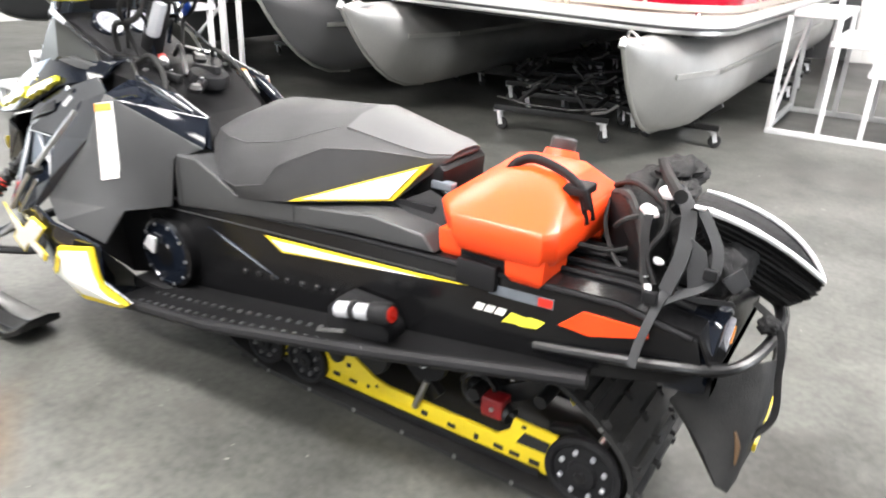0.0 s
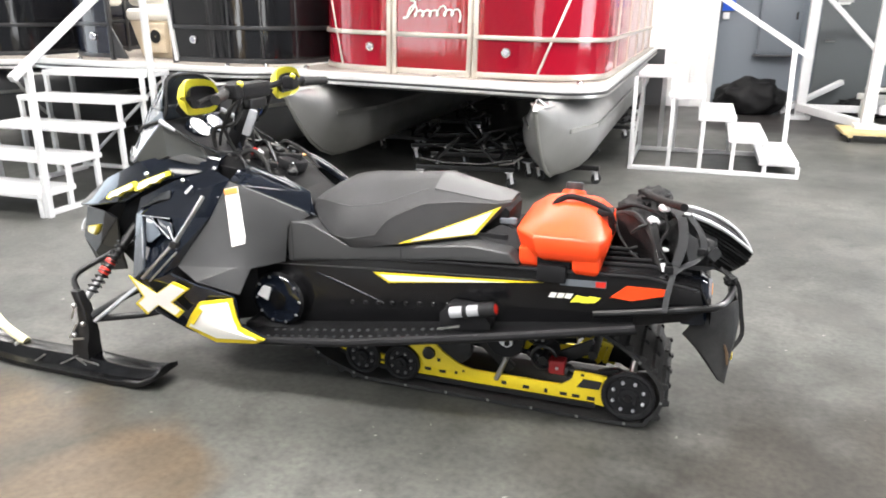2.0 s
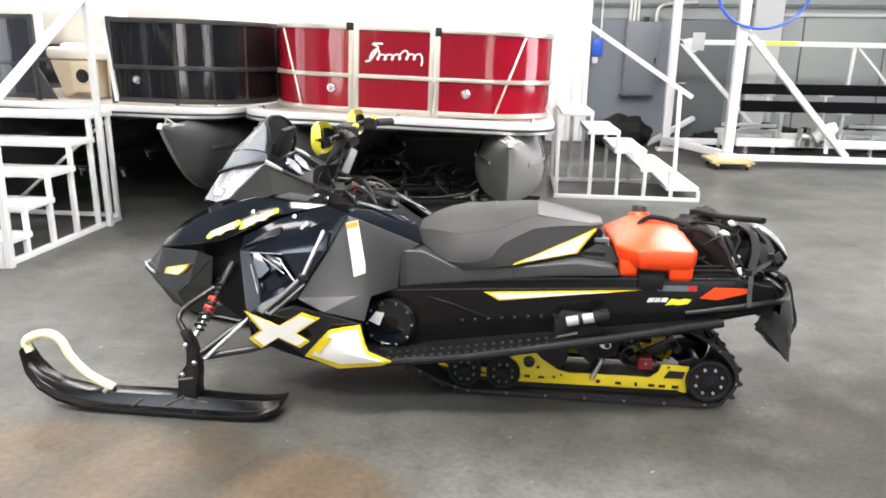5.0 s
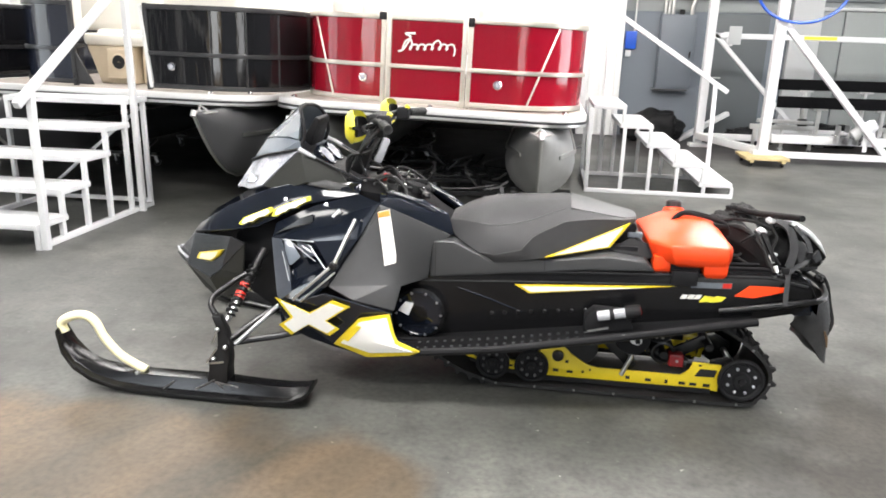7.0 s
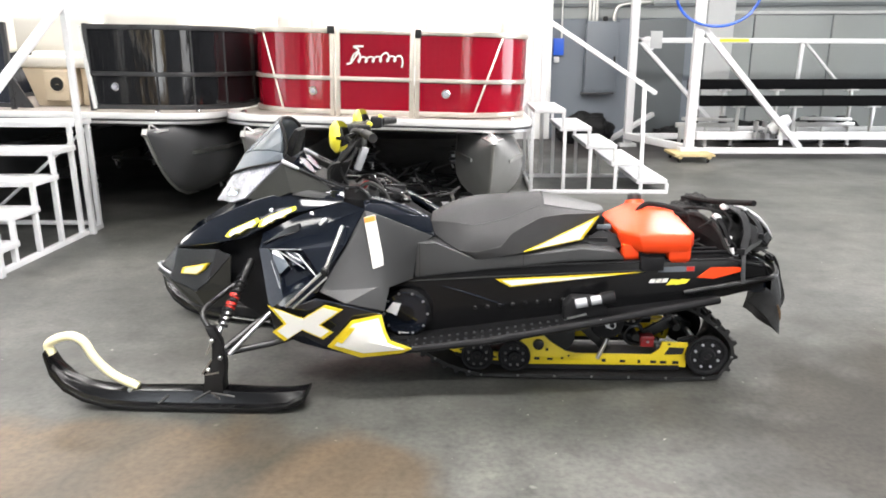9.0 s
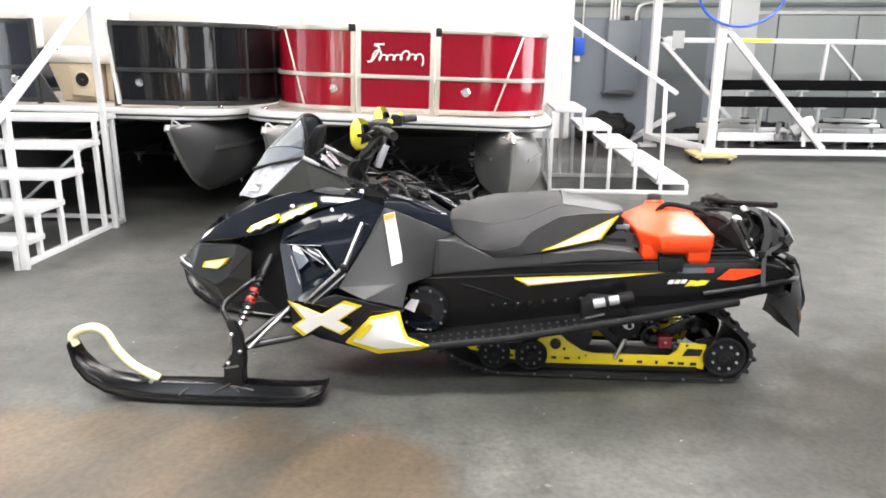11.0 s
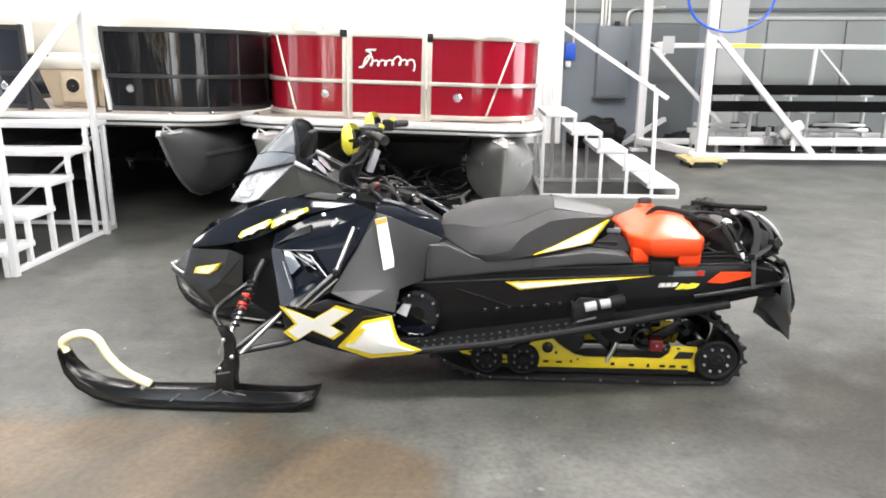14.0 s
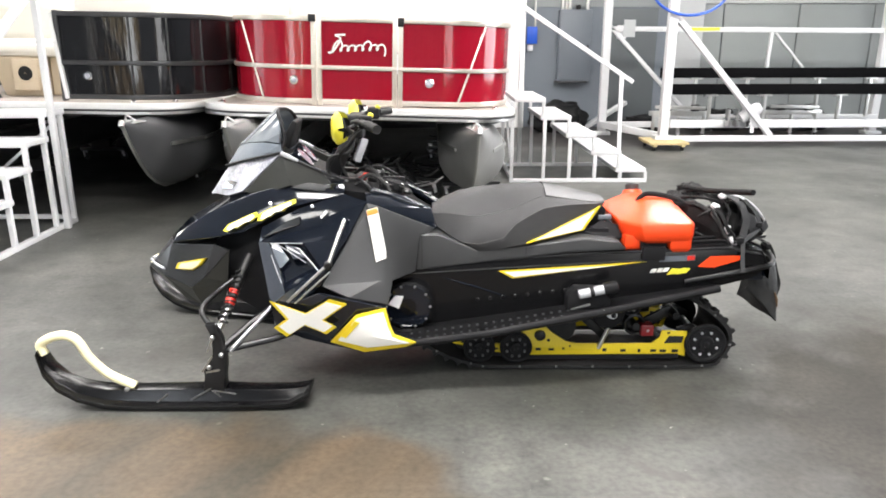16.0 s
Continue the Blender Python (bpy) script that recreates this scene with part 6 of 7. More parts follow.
# headlamps, cowl and windscreen
for s in (1, -1):
    LAMP = [(-2.53, 0.0, 0.797), (-2.43, 0.1, 0.805), (-2.345, 0.168, 0.838), (-2.253, 0.183, 0.922), (-2.167, 0.192, 1.0), (-2.35, 0.09, 0.952), (-2.445, 0.0, 0.916), (-2.405, 0.085, 0.878), (-2.31, 0.152, 0.915)]
    part("headlamp", skin(B(), LAMP, [[0, 1, 7], [1, 2, 7], [2, 8, 7], [2, 3, 8], [3, 4, 8], [4, 5, 8], [5, 7, 8], [5, 6, 7], [6, 0, 7]], 0.016, s), LENS, sled, "clear faceted twin headlamp lens", bevel=0.002, sharp=8)
    part("lamp_reflector", skin(B(), [(-2.46, 0.072, 0.832), (-2.4, 0.118, 0.84), (-2.375, 0.12, 0.868), (-2.44, 0.07, 0.872)], [[0, 1, 2, 3]], 0.02, s), CHROME, sled, "bright lamp reflector", bevel=0.003)
    part("lamp_seam", tube(B(), smooth_path([P(-2.452, 0.0, 0.921), P(-2.35, s * 0.094, 0.958), P(-2.25, s * 0.16, 0.985), P(-2.158, s * 0.195, 1.006)], 4), 0.0055, 8), RUBBER, sled, "dark seam over the headlamp")
    SHELL = [(-2.445, 0.0, 0.925), (-2.35, 0.092, 0.962), (-2.25, 0.16, 0.99), (-2.16, 0.194, 1.011), (-2.168, 0.186, 1.04), (-2.235, 0.14, 1.043), (-2.33, 0.06, 1.03), (-2.385, 0.0, 1.01)]
    part("screen_base", skin(B(), SHELL, [[0, 1, 6, 7], [1, 2, 5, 6], [2, 3, 4, 5]], 0.012, s), SHIELD_GREY, sled, "blue-grey glossy screen base", bevel=0.002, sharp=12)
    COWL = [(-2.338, 0.172, 0.834), (-2.253, 0.187, 0.918), (-2.156, 0.197, 1.0), (-1.996, 0.195, 0.926), (-1.935, 0.2, 0.846), (-2.127, 0.225, 0.872), (-2.239, 0.2, 0.828)]
    part("dash_cowl", skin(B(), COWL, [[0, 1, 5, 6], [1, 2, 5], [2, 3, 5], [3, 4, 5]], 0.016, s), OLIVE_BLACK, sled, "black dash cowl side", bevel=0.003, sharp=12)
    part("cowl_wedge", skin(B(), [(-2.125, 0.232, 0.866), (-2.05, 0.222, 0.885), (-1.96, 0.206, 0.868), (-1.93, 0.21, 0.842), (-2.03, 0.232, 0.852)], [[0, 1, 4], [1, 2, 4], [2, 3, 4]], 0.012, s), GREY_MATT, sled, "grey wedge under the cowl", bevel=0.002)
    SCREEN = [(-2.385, 0.0, 1.014), (-2.33, 0.06, 1.034), (-2.235, 0.14, 1.047), (-2.17, 0.184, 1.044), (-2.166, 0.18, 1.085), (-2.172, 0.15, 1.128), (-2.186, 0.1, 1.165), (-2.205, 0.0, 1.182)]
    part("windscreen", skin(B(), SCREEN, [[0, 1, 6, 7], [1, 2, 5, 6], [2, 3, 4, 5]], 0.008, s), SMOKE, sled, "smoked grey windscreen", bevel=0.002, sharp=12)
    rim = smooth_path([P(-2.2, 0.0, 1.17), P(-2.185, s * 0.1, 1.16), P(-2.16, s * 0.15, 1.12), P(-2.15, s * 0.17, 1.05), P(-2.17, s * 0.18, 1.0)], 5)
    part("screen_rim", tube(B(), rim, 0.008, 8), BLACK_MATT, sled, "black inner screen rim")
    part("cowl_rail", tube(B(), smooth_path([P(-2.1, s * 0.203, 0.977), P(-2.05, s * 0.202, 0.954), P(-1.996, s * 0.2, 0.928), P(-1.9, s * 0.185, 0.885)], 4), 0.006, 8), NOSE_GREY, sled, "dark cowl edge")
    part("cowl_cap", tube(B(), [P(-2.162, s * 0.199, 1.004), P(-2.12, s * 0.204, 0.986), P(-2.09, s * 0.203, 0.972)], [0.011, 0.01, 0.006], 8), TRIM_GREY, sled, "pale cowl cap")
bm = B()
loft(bm, [[P(x, v, z) for v, z in ((-w, z0), (w, z0), (w * 0.85, z1), (-w * 0.85, z1))] for x, w, z0, z1 in ((-2.36, 0.12, 0.82, 0.9), (-2.24, 0.16, 0.84, 0.99), (-2.12, 0.17, 0.84, 0.96), (-1.95, 0.16, 0.83, 0.88), (-1.85, 0.13, 0.8, 0.86))])
part("dash", bm, BLACK_MATT, sled, "black dashboard", bevel=0.01)
for v in (0.055, -0.055):
    g = part("gauge", lathe(B(), [(0.05, -0.03), (0.055, 0.0), (0.05, 0.008), (0.046, 0.004)], P(-2.09, v, 0.965), (0.75, 0, 0.66), 24), BLACK_GLOSS, sled, "round dash gauge")
    part("gauge_face", lathe(B(), [(0.045, 0.002), (0.04, 0.006), (0.002, 0.0065)], P(-2.09, v, 0.965), (0.75, 0, 0.66), 24), LENS, g, "pale gauge glass")
part("gauge_hood", prism(B(), [P(x, 0.08, z) for x, z in ((-2.19, 1.03), (-2.13, 1.13), (-2.11, 1.12), (-2.15, 1.0))], (0, 0.16, 0)), BLACK_MATT, sled, bevel=0.01)

# steering post, handlebar and guards
part("steering_post", bar(B(), P(-1.99, 0, 0.84), P(-1.87, 0, 1.1), 0.05, 0.06), DARK_STEEL, sled, "black steering post", bevel=0.01)
part("post_pad", bar(B(), P(-1.862, 0.066, 0.945), P(-1.823, 0.05, 1.048), 0.04, 0.034), TRIM_GREY, sled, "pale grey riser pad", bevel=0.012)
BAR = smooth_path([P(-1.74, -0.4, 1.125), P(-1.82, -0.22, 1.135), P(-1.865, -0.12, 1.12), P(-1.87, 0, 1.105), P(-1.865, 0.12, 1.12), P(-1.82, 0.22, 1.135), P(-1.74, 0.4, 1.125)], 4)
hb = part("handlebar", tube(B(), BAR, 0.013, 10), DARK_STEEL, sled, "black handlebar")
part("bar_pad", bolster(B(), tuple(P(-1.9, 0.1, 1.085)), tuple(P(-1.83, -0.1, 1.15)), 0.02), BLACK_MATT, hb, "black handlebar pad")
for s in (1, -1):
    part("grip", tube(B(), [P(-1.79, s * 0.28, 1.13), P(-1.74, s * 0.4, 1.125)], [0.019, 0.018], 12), RUBBER, hb, "black rubber grip")
    part("switch_block", bolster(B(), tuple(P(-1.83, s * 0.2 + 0.025, 1.105)), tuple(P(-1.775, s * 0.2 - 0.025, 1.16)), 0.012), BLACK_MATT, hb, "black switch block")
    part("switch_button", lathe(B(), [(0.012, 0), (0.012, 0.012), (0.006, 0.016)], P(-1.785, s * 0.19, 1.155), (0.5, 0, 0.8), 12), LEMON, hb, "yellow switch")
    part("lever", tube(B(), smooth_path([P(-1.85, s * 0.2, 1.12), P(-1.87, s * 0.27, 1.115), P(-1.83, s * 0.38, 1.11)], 4), 0.007, 8), DARK_STEEL, hb, "black brake lever")
    prof = []
    for k in range(15):
        f = k / 14
        h = 0.008 + 0.056 * math.sqrt(max(1 - (2 * f - 1) ** 4, 0))
        c = P(-1.88 - 0.03 * math.sin(f * math.pi), s * (0.2 + 0.2 * f), 1.115 + 0.01 * f)
        arc = [(h * g, -0.022 * (1 - g ** 4)) for g in (-1, -0.66, -0.33, 0, 0.33, 0.66, 1)]
        prof.append([c + Vector((o, 0, z)) for z, o in arc] + [c + Vector((o + 0.01, 0, z)) for z, o in reversed(arc)])
    guard = part("hand_guard", loft(B(), prof), LEMON, hb, "yellow and black hand guard", sharp=85)
    liner = []
    for k in range(11):
        f = 0.1 + 0.8 * k / 10
        h = 0.006 + 0.034 * math.sqrt(max(1 - (2 * (k / 10) - 1) ** 4, 0))
        c = P(-1.858 - 0.03 * math.sin(f * math.pi), s * (0.2 + 0.2 * f), 1.115 + 0.01 * f)
        arc = [(h * g, -0.016 * (1 - g ** 4)) for g in (-1, -0.5, 0, 0.5, 1)]
        liner.append([c + Vector((o, 0, z)) for z, o in arc] + [c + Vector((o + 0.006, 0, z)) for z, o in reversed(arc)])
    part("guard_liner", loft(B(), liner), BLACK_MATT, guard, "black guard liner", sharp=60)
for v, a in ((0.06, 0.0), (-0.05, 0.03)):
    part("cable", tube(B(), smooth_path([P(-1.84, v * 2.4, 1.11), P(-1.9, v * 1.8, 1.03), P(-1.97, v * 1.3, 0.95), P(-2.0, v, 0.86 + a)], 5), 0.006, 6), RUBBER, sled, "black control cable")
for k, (v0, v1, z1, r) in enumerate(((0.13, 0.09, 0.9, 0.007), (0.1, 0.02, 0.88, 0.006), (-0.12, -0.1, 0.9, 0.007), (-0.09, -0.03, 0.87, 0.006), (0.04, 0.1, 0.88, 0.009), (-0.03, -0.08, 0.86, 0.008))):
    part("cable", tube(B(), smooth_path([P(-1.83 - 0.01 * k, v0, 1.1), P(-1.88, (v0 + v1) * 0.6 + 0.02, 1.04 - 0.01 * k), P(-1.93 - 0.01 * k, v1 * 1.2, 0.97), P(-1.9 - 0.02 * k, v1, z1 - 0.02)], 5), r, 6), (RUBBER, BLACK_GLOSS)[k % 2], sled, "black control cable")
part("steering_clamp", bolster(B(), tuple(P(-1.9, 0.06, 1.045)), tuple(P(-1.83, -0.06, 1.09)), 0.012), DARK_STEEL, sled, "black handlebar clamp")
for v in (-0.04, 0.04):
    part("clamp_bolt", lathe(B(), [(0.01, 0), (0.01, 0.012), (0.005, 0.014)], P(-1.85, v, 1.09), (0.3, 0, 1), 8), STEEL, sled)
part("dash_bracket", bar(B(), P(-1.97, 0.13, 0.88), P(-1.86, 0.11, 0.875), 0.03, 0.015), DARK_STEEL, sled, "black dash bracket", bevel=0.004)
part("dash_bracket", bar(B(), P(-2.0, -0.12, 0.89), P(-1.87, -0.12, 0.88), 0.03, 0.015), DARK_STEEL, sled, "black dash bracket", bevel=0.004)
for x, v, z in ((-1.9, 0.13, 0.872), (-1.87, -0.1, 0.872), (-1.81, 0.14, 0.856), (-1.76, -0.12, 0.85)):
    part("dash_screw", lathe(B(), [(0.008, 0), (0.008, 0.006), (0.004, 0.008)], P(x, v, z), (0.2, 0, 1), 8), STEEL, sled)
part("key_lanyard", tube(B(), smooth_path([P(-1.93, -0.08, 1.06), P(-1.9, -0.1, 1.03), P(-1.93, -0.12, 1.0)], 5), 0.014, 8), BLUE, sled, "blue cord lock")

# console between dash and seat
bm = B()
rings = []
for x, w, z0, z1 in ((-1.92, 0.19, 0.76, 0.875), (-1.82, 0.2, 0.74, 0.865), (-1.7, 0.185, 0.72, 0.815), (-1.6, 0.165, 0.68, 0.745), (-1.5, 0.14, 0.64, 0.69)):
    rings.append([P(x, v, z) for v, z in ((-w, z0), (w, z0), (w * 0.98, z1 - 0.03), (w * 0.7, z1), (-w * 0.7, z1), (-w * 0.98, z1 - 0.03))])
part("console", loft(bm, rings), CONSOLE_BLACK, sled, "black moulded console", bevel=0.008, sharp=24)
part("fuel_cap", lathe(B(), [(0.06, 0), (0.062, 0.02), (0.056, 0.035), (0.03, 0.042), (0.004, 0.043)], P(-1.7, 0.0, 0.815), (0.25, 0, 1), 24), BLACK_MATT, sled, "black fuel cap")
part("fuel_cap_grip", bolster(B(), tuple(P(-1.75, 0.012, 0.845)), tuple(P(-1.65, -0.012, 0.87)), 0.006), BLACK_MATT, sled)
part("kill_switch", lathe(B(), [(0.01, 0), (0.012, 0.004), (0.012, 0.028), (0.007, 0.033)], P(-1.835, 0.06, 0.868), (0.5, -0.3, 0.8), 16), RED, sled, "red stop switch")
part("choke_lever", tube(B(), [P(-1.85, 0.05, 0.87), P(-1.81, 0.08, 0.895), P(-1.78, 0.085, 0.885)], 0.007, 8), DARK_RED, sled, "red lever")
# hoses, brackets and fasteners crowding the console
for k, pts in enumerate((((-1.86, 0.15, 0.86), (-1.8, 0.13, 0.9), (-1.73, 0.14, 0.86), (-1.7, 0.16, 0.8)), ((-1.88, -0.02, 0.88), (-1.82, 0.0, 0.915), (-1.77, 0.03, 0.88), (-1.74, 0.05, 0.84)), ((-1.84, -0.14, 0.87), (-1.78, -0.1, 0.9), (-1.7, -0.11, 0.86), (-1.64, -0.12, 0.79)), ((-1.87, 0.09, 0.87), (-1.84, 0.16, 0.885), (-1.8, 0.18, 0.86), (-1.78, 0.19, 0.82)))):
    part("console_hose", tube(B(), smooth_path([P(*p) for p in pts], 5), 0.009 - 0.001 * k, 8), (RUBBER, DARK_STEEL)[k % 2], sled, "black hose")
for x, v, z, turn in ((-1.8, -0.05, 0.885, 0.4), (-1.73, 0.11, 0.85, -0.5), (-1.76, -0.14, 0.862, 0.2), (-1.66, 0.06, 0.83, 0.9)):
    part("console_bracket", bar(B(), P(x - 0.03 * math.cos(turn), v - 0.03 * math.sin(turn), z), P(x + 0.03 * math.cos(turn), v + 0.03 * math.sin(turn), z - 0.012), 0.024, 0.022), DARK_STEEL, sled, "black bracket", bevel=0.005)
    part("console_screw", lathe(B(), [(0.007, 0), (0.007, 0.006), (0.003, 0.008)], P(x, v, z + 0.008), (0.2, 0, 1), 8), CHROME, sled)
part("console_label", patch([(-1.74, -0.15, 0.835), (-1.7, -0.15, 0.835), (-1.68, -0.185, 0.76), (-1.72, -0.19, 0.765)], 0.004), WHITE_DECAL, sled, "small white label")
part("console_label_head", patch([(-1.742, -0.152, 0.838), (-1.702, -0.152, 0.838), (-1.698, -0.159, 0.822), (-1.738, -0.159, 0.822)], 0.006), LABEL_ORANGE, sled, "orange label head")
part("lever_tip", lathe(B(), [(0.009, -0.012), (0.011, -0.008), (0.011, 0.008), (0.009, 0.012)], P(-1.785, 0.09, 0.884), (1, -0.2, -0.3), 10), SILVER_TAPE, sled, "pale lever tip")
part("console_plate", skin(B(), [(-1.770, 0.165, 0.818), (-1.641, 0.165, 0.815), (-1.534, 0.150, 0.759), (-1.505, 0.172, 0.668), (-1.602, 0.190, 0.733), (-1.763, 0.185, 0.793)], [[0, 1, 4, 5], [1, 2, 3, 4]], 0.012), BLACK_GLOSS, sled, "glossy black console side plate", bevel=0.004, sharp=15)
part("console_trim", tube(B(), smooth_path([P(-1.79, 0.185, 0.842), P(-1.71, 0.183, 0.82), P(-1.63, 0.172, 0.788), P(-1.57, 0.16, 0.757)], 4), [0.01] + [0.015] * 11 + [0.01], 12), BLACK_GLOSS, sled, "glossy black console edge")
part("console_trim", tube(B(), smooth_path([P(-1.83, -0.197, 0.845), P(-1.7, -0.19, 0.81), P(-1.6, -0.178, 0.765), P(-1.51, -0.155, 0.715)], 4), 0.018, 12), BLACK_GLOSS, sled, "glossy black console edge")
for x, v, z in ((-1.79, 0.1, 0.865), (-1.77, -0.03, 0.87), (-1.64, 0.1, 0.81)):
    part("console_knob", lathe(B(), [(0.02, 0), (0.022, 0.012), (0.014, 0.022), (0.003, 0.023)], P(x, v, z), (0.2, 0, 1), 14), DARK_STEEL, sled)

# front suspension and skis
def steer(bm, s):
    """The far ski stands turned a little outwards round its spindle."""
    if s < 0:
        bmesh.ops.rotate(bm, verts=bm.verts, cent=P(-2.42, -0.485, 0), matrix=Matrix.Rotation(radians(-16), 3, "Z"))
    return bm


for s in (1, -1):
    part("a_arm", tube(B(), [P(-2.2, s * 0.26, 0.36), P(-2.3, s * 0.38, 0.31), P(-2.385, s * 0.475, 0.25)], 0.016, 10), DARK_STEEL, sled, "black suspension arm")
    part("a_arm", tube(B(), [P(-2.0, s * 0.28, 0.28), P(-2.2, s * 0.4, 0.25), P(-2.385, s * 0.475, 0.235)], 0.014, 10), DARK_STEEL, sled, "black suspension arm")
    part("a_arm", tube(B(), smooth_path([P(-2.34, s * 0.24, 0.5), P(-2.43, s * 0.34, 0.445), P(-2.475, s * 0.44, 0.4), P(-2.44, s * 0.475, 0.35)], 4), 0.012, 10), DARK_STEEL, sled, "black upper suspension arm")
    part("tie_rod", tube(B(), [P(-2.2, s * 0.34, 0.385), P(-2.36, s * 0.49, 0.235)], 0.009, 10), STEEL, sled, "bare steel tie rod")
    sh = part("front_shock", tube(B(), [P(-2.315, s * 0.24, 0.575), P(-2.375, s * 0.4, 0.4)], 0.017, 12), DARK_STEEL, sled, "gas shock with red spring collar")
    part("shock_shaft", tube(B(), [P(-2.375, s * 0.4, 0.4), P(-2.41, s * 0.475, 0.31)], 0.013, 10), STEEL, sh)
    a, b = P(-2.34, s * 0.3, 0.51), P(-2.395, s * 0.45, 0.345)
    part("shock_body", tube(B(), [P(-2.316, s * 0.244, 0.57), P(-2.334, s * 0.292, 0.52)], 0.018, 12), DARK_STEEL, sh, "black shock body")
    d = (b - a).normalized()
    q = d.cross(Vector((1, 0, 0))).normalized()
    r2 = d.cross(q)
    co = [a + (b - a) * (k / 80) + (q * math.cos(k / 80 * 20 * math.pi) + r2 * math.sin(k / 80 * 20 * math.pi)) * 0.021 for k in range(81)]
    part("shock_spring", tube(B(), co, 0.0055, 6), DARK_STEEL, sh)
    part("spring_collar", lathe(B(), [(0.014, -0.014), (0.022, -0.012), (0.022, 0.012), (0.014, 0.014)], P(-2.372, s * 0.388, 0.415), tuple(d), 16), RED, sh, "red spring collar")
    part("spring_collar", lathe(B(), [(0.014, -0.01), (0.022, -0.008), (0.022, 0.008), (0.014, 0.01)], P(-2.362, s * 0.36, 0.447), tuple(d), 16), RED, sh, "red spring collar")
    sp = part("spindle", loft(B(), [[P(x, s * v, z) for x, v in ((xc - w, 0.487 - h), (xc + w, 0.487 - h), (xc + w, 0.487 + h), (xc - w, 0.487 + h))] for xc, w, h, z in ((-2.43, 0.045, 0.04, 0.07), (-2.425, 0.04, 0.036, 0.13), (-2.42, 0.045, 0.03, 0.17), (-2.4, 0.026, 0.024, 0.23), (-2.405, 0.02, 0.022, 0.3), (-2.43, 0.02, 0.018, 0.36))]), DARK_STEEL, sled, "black ski spindle", bevel=0.008)
    for a, c in (((-2.47, 0.16), (-2.425, 0.225)), ((-2.455, 0.158), (-2.4, 0.166)), ((-2.44, 0.25), (-2.42, 0.3))):
        part("spindle_rib", bar(B(), P(a[0], s * 0.526, a[1]), P(c[0], s * 0.52, c[1]), 0.006, 0.007), ALU, sp, "worn bright rib")
    for x, z in ((-2.44, 0.18), (-2.385, 0.235), (-2.415, 0.31)):
        part("bolt", lathe(B(), [(0.009, 0), (0.01, 0.01), (0.005, 0.016)], P(x, s * 0.52, z), (0, -s, 0), 10), STEEL, sp)
    # ski: flat running sole, raised middle and upturned tip
    rings = []
    for x, zb, w, h in ((-3.135, 0.225, 0.045, 0.028), (-3.11, 0.15, 0.06, 0.04), (-3.06, 0.088, 0.068, 0.05), (-2.98, 0.042, 0.073, 0.058), (-2.87, 0.014, 0.076, 0.066), (-2.75, 0.006, 0.078, 0.072), (-2.6, 0.005, 0.08, 0.075), (-2.4, 0.005, 0.08, 0.078), (-2.25, 0.006, 0.08, 0.07), (-2.12, 0.014, 0.076, 0.062), (-2.055, 0.045, 0.07, 0.04), (-2.035, 0.06, 0.066, 0.03)):
        t = 0.02
        rings.append([P(x, s * (0.485 + v), zb + z) for v, z in ((-w, 0), (-0.02, 0), (0, -0.004), (0.02, 0), (w, 0), (w, t), (w * 0.62, t + 0.006), (w * 0.42, h), (-w * 0.42, h), (-w * 0.62, t + 0.006), (-w, t))])
    ski = part("ski", steer(loft(B(), rings), s), SKI_BLACK, sled, "scratched black plastic ski", bevel=0.003, sharp=30)
    loop_pts = smooth_path([P(-3.12, s * 0.485, 0.225), P(-3.13, s * 0.485, 0.268), P(-3.08, s * 0.485, 0.3), P(-3.02, s * 0.485, 0.308), P(-2.975, s * 0.485, 0.28), P(-2.94, s * 0.485, 0.212), P(-2.87, s * 0.485, 0.135), P(-2.765, s * 0.485, 0.08)], 5)
    part("ski_handle", steer(tube(B(), loop_pts, 0.019, 12), s), CREAM, ski, "pale yellow ski loop handle")
    for x0, z0, x1, z1 in ((-2.66, 0.035, -2.62, 0.062), (-2.52, 0.045, -2.44, 0.086), (-2.43, 0.086, -2.4, 0.045), (-2.425, 0.086, -2.34, 0.06)):
        part("ski_rib", steer(bar(B(), P(x0, s * 0.545, z0), P(x1, s * 0.525, z1), 0.006, 0.005), s), TOOTH_STEEL, ski, "scraped rib")
    part("handle_bolt", steer(lathe(B(), [(0.012, 0), (0.012, 0.012), (0.005, 0.016)], P(-2.79, s * 0.505, 0.075), (0, -s, 0), 10), s), STEEL, ski)
    part("runner", steer(tube(B(), [P(-2.85, s * 0.485, 0.014), P(-2.7, s * 0.485, 0.006), P(-2.2, s * 0.485, 0.006)], 0.006, 6), s), STEEL, ski, "steel wear runner")

# rear bumper, snow flap, rear lamp
bump = smooth_path([P(-0.42, 0.232, 0.438), P(-0.3, 0.242, 0.464), P(-0.14, 0.245, 0.497), P(-0.03, 0.2, 0.506), P(0.015, 0.08, 0.515), P(0.015, -0.08, 0.515), P(-0.03, -0.2, 0.506), P(-0.14, -0.245, 0.497), P(-0.3, -0.242, 0.464), P(-0.42, -0.232, 0.438)], 5)
part("rear_bumper", tube(B(), bump, 0.012, 10), DARK_STEEL, sled, "black tubular rear bumper")


def sheet(bm, grid, t):
    """A thin bent sheet over a grid of points."""
    rows = [r + [p + Vector((-t, t * 0.4, 0)) for p in reversed(r)] for r in grid]
    return loft(bm, rows)


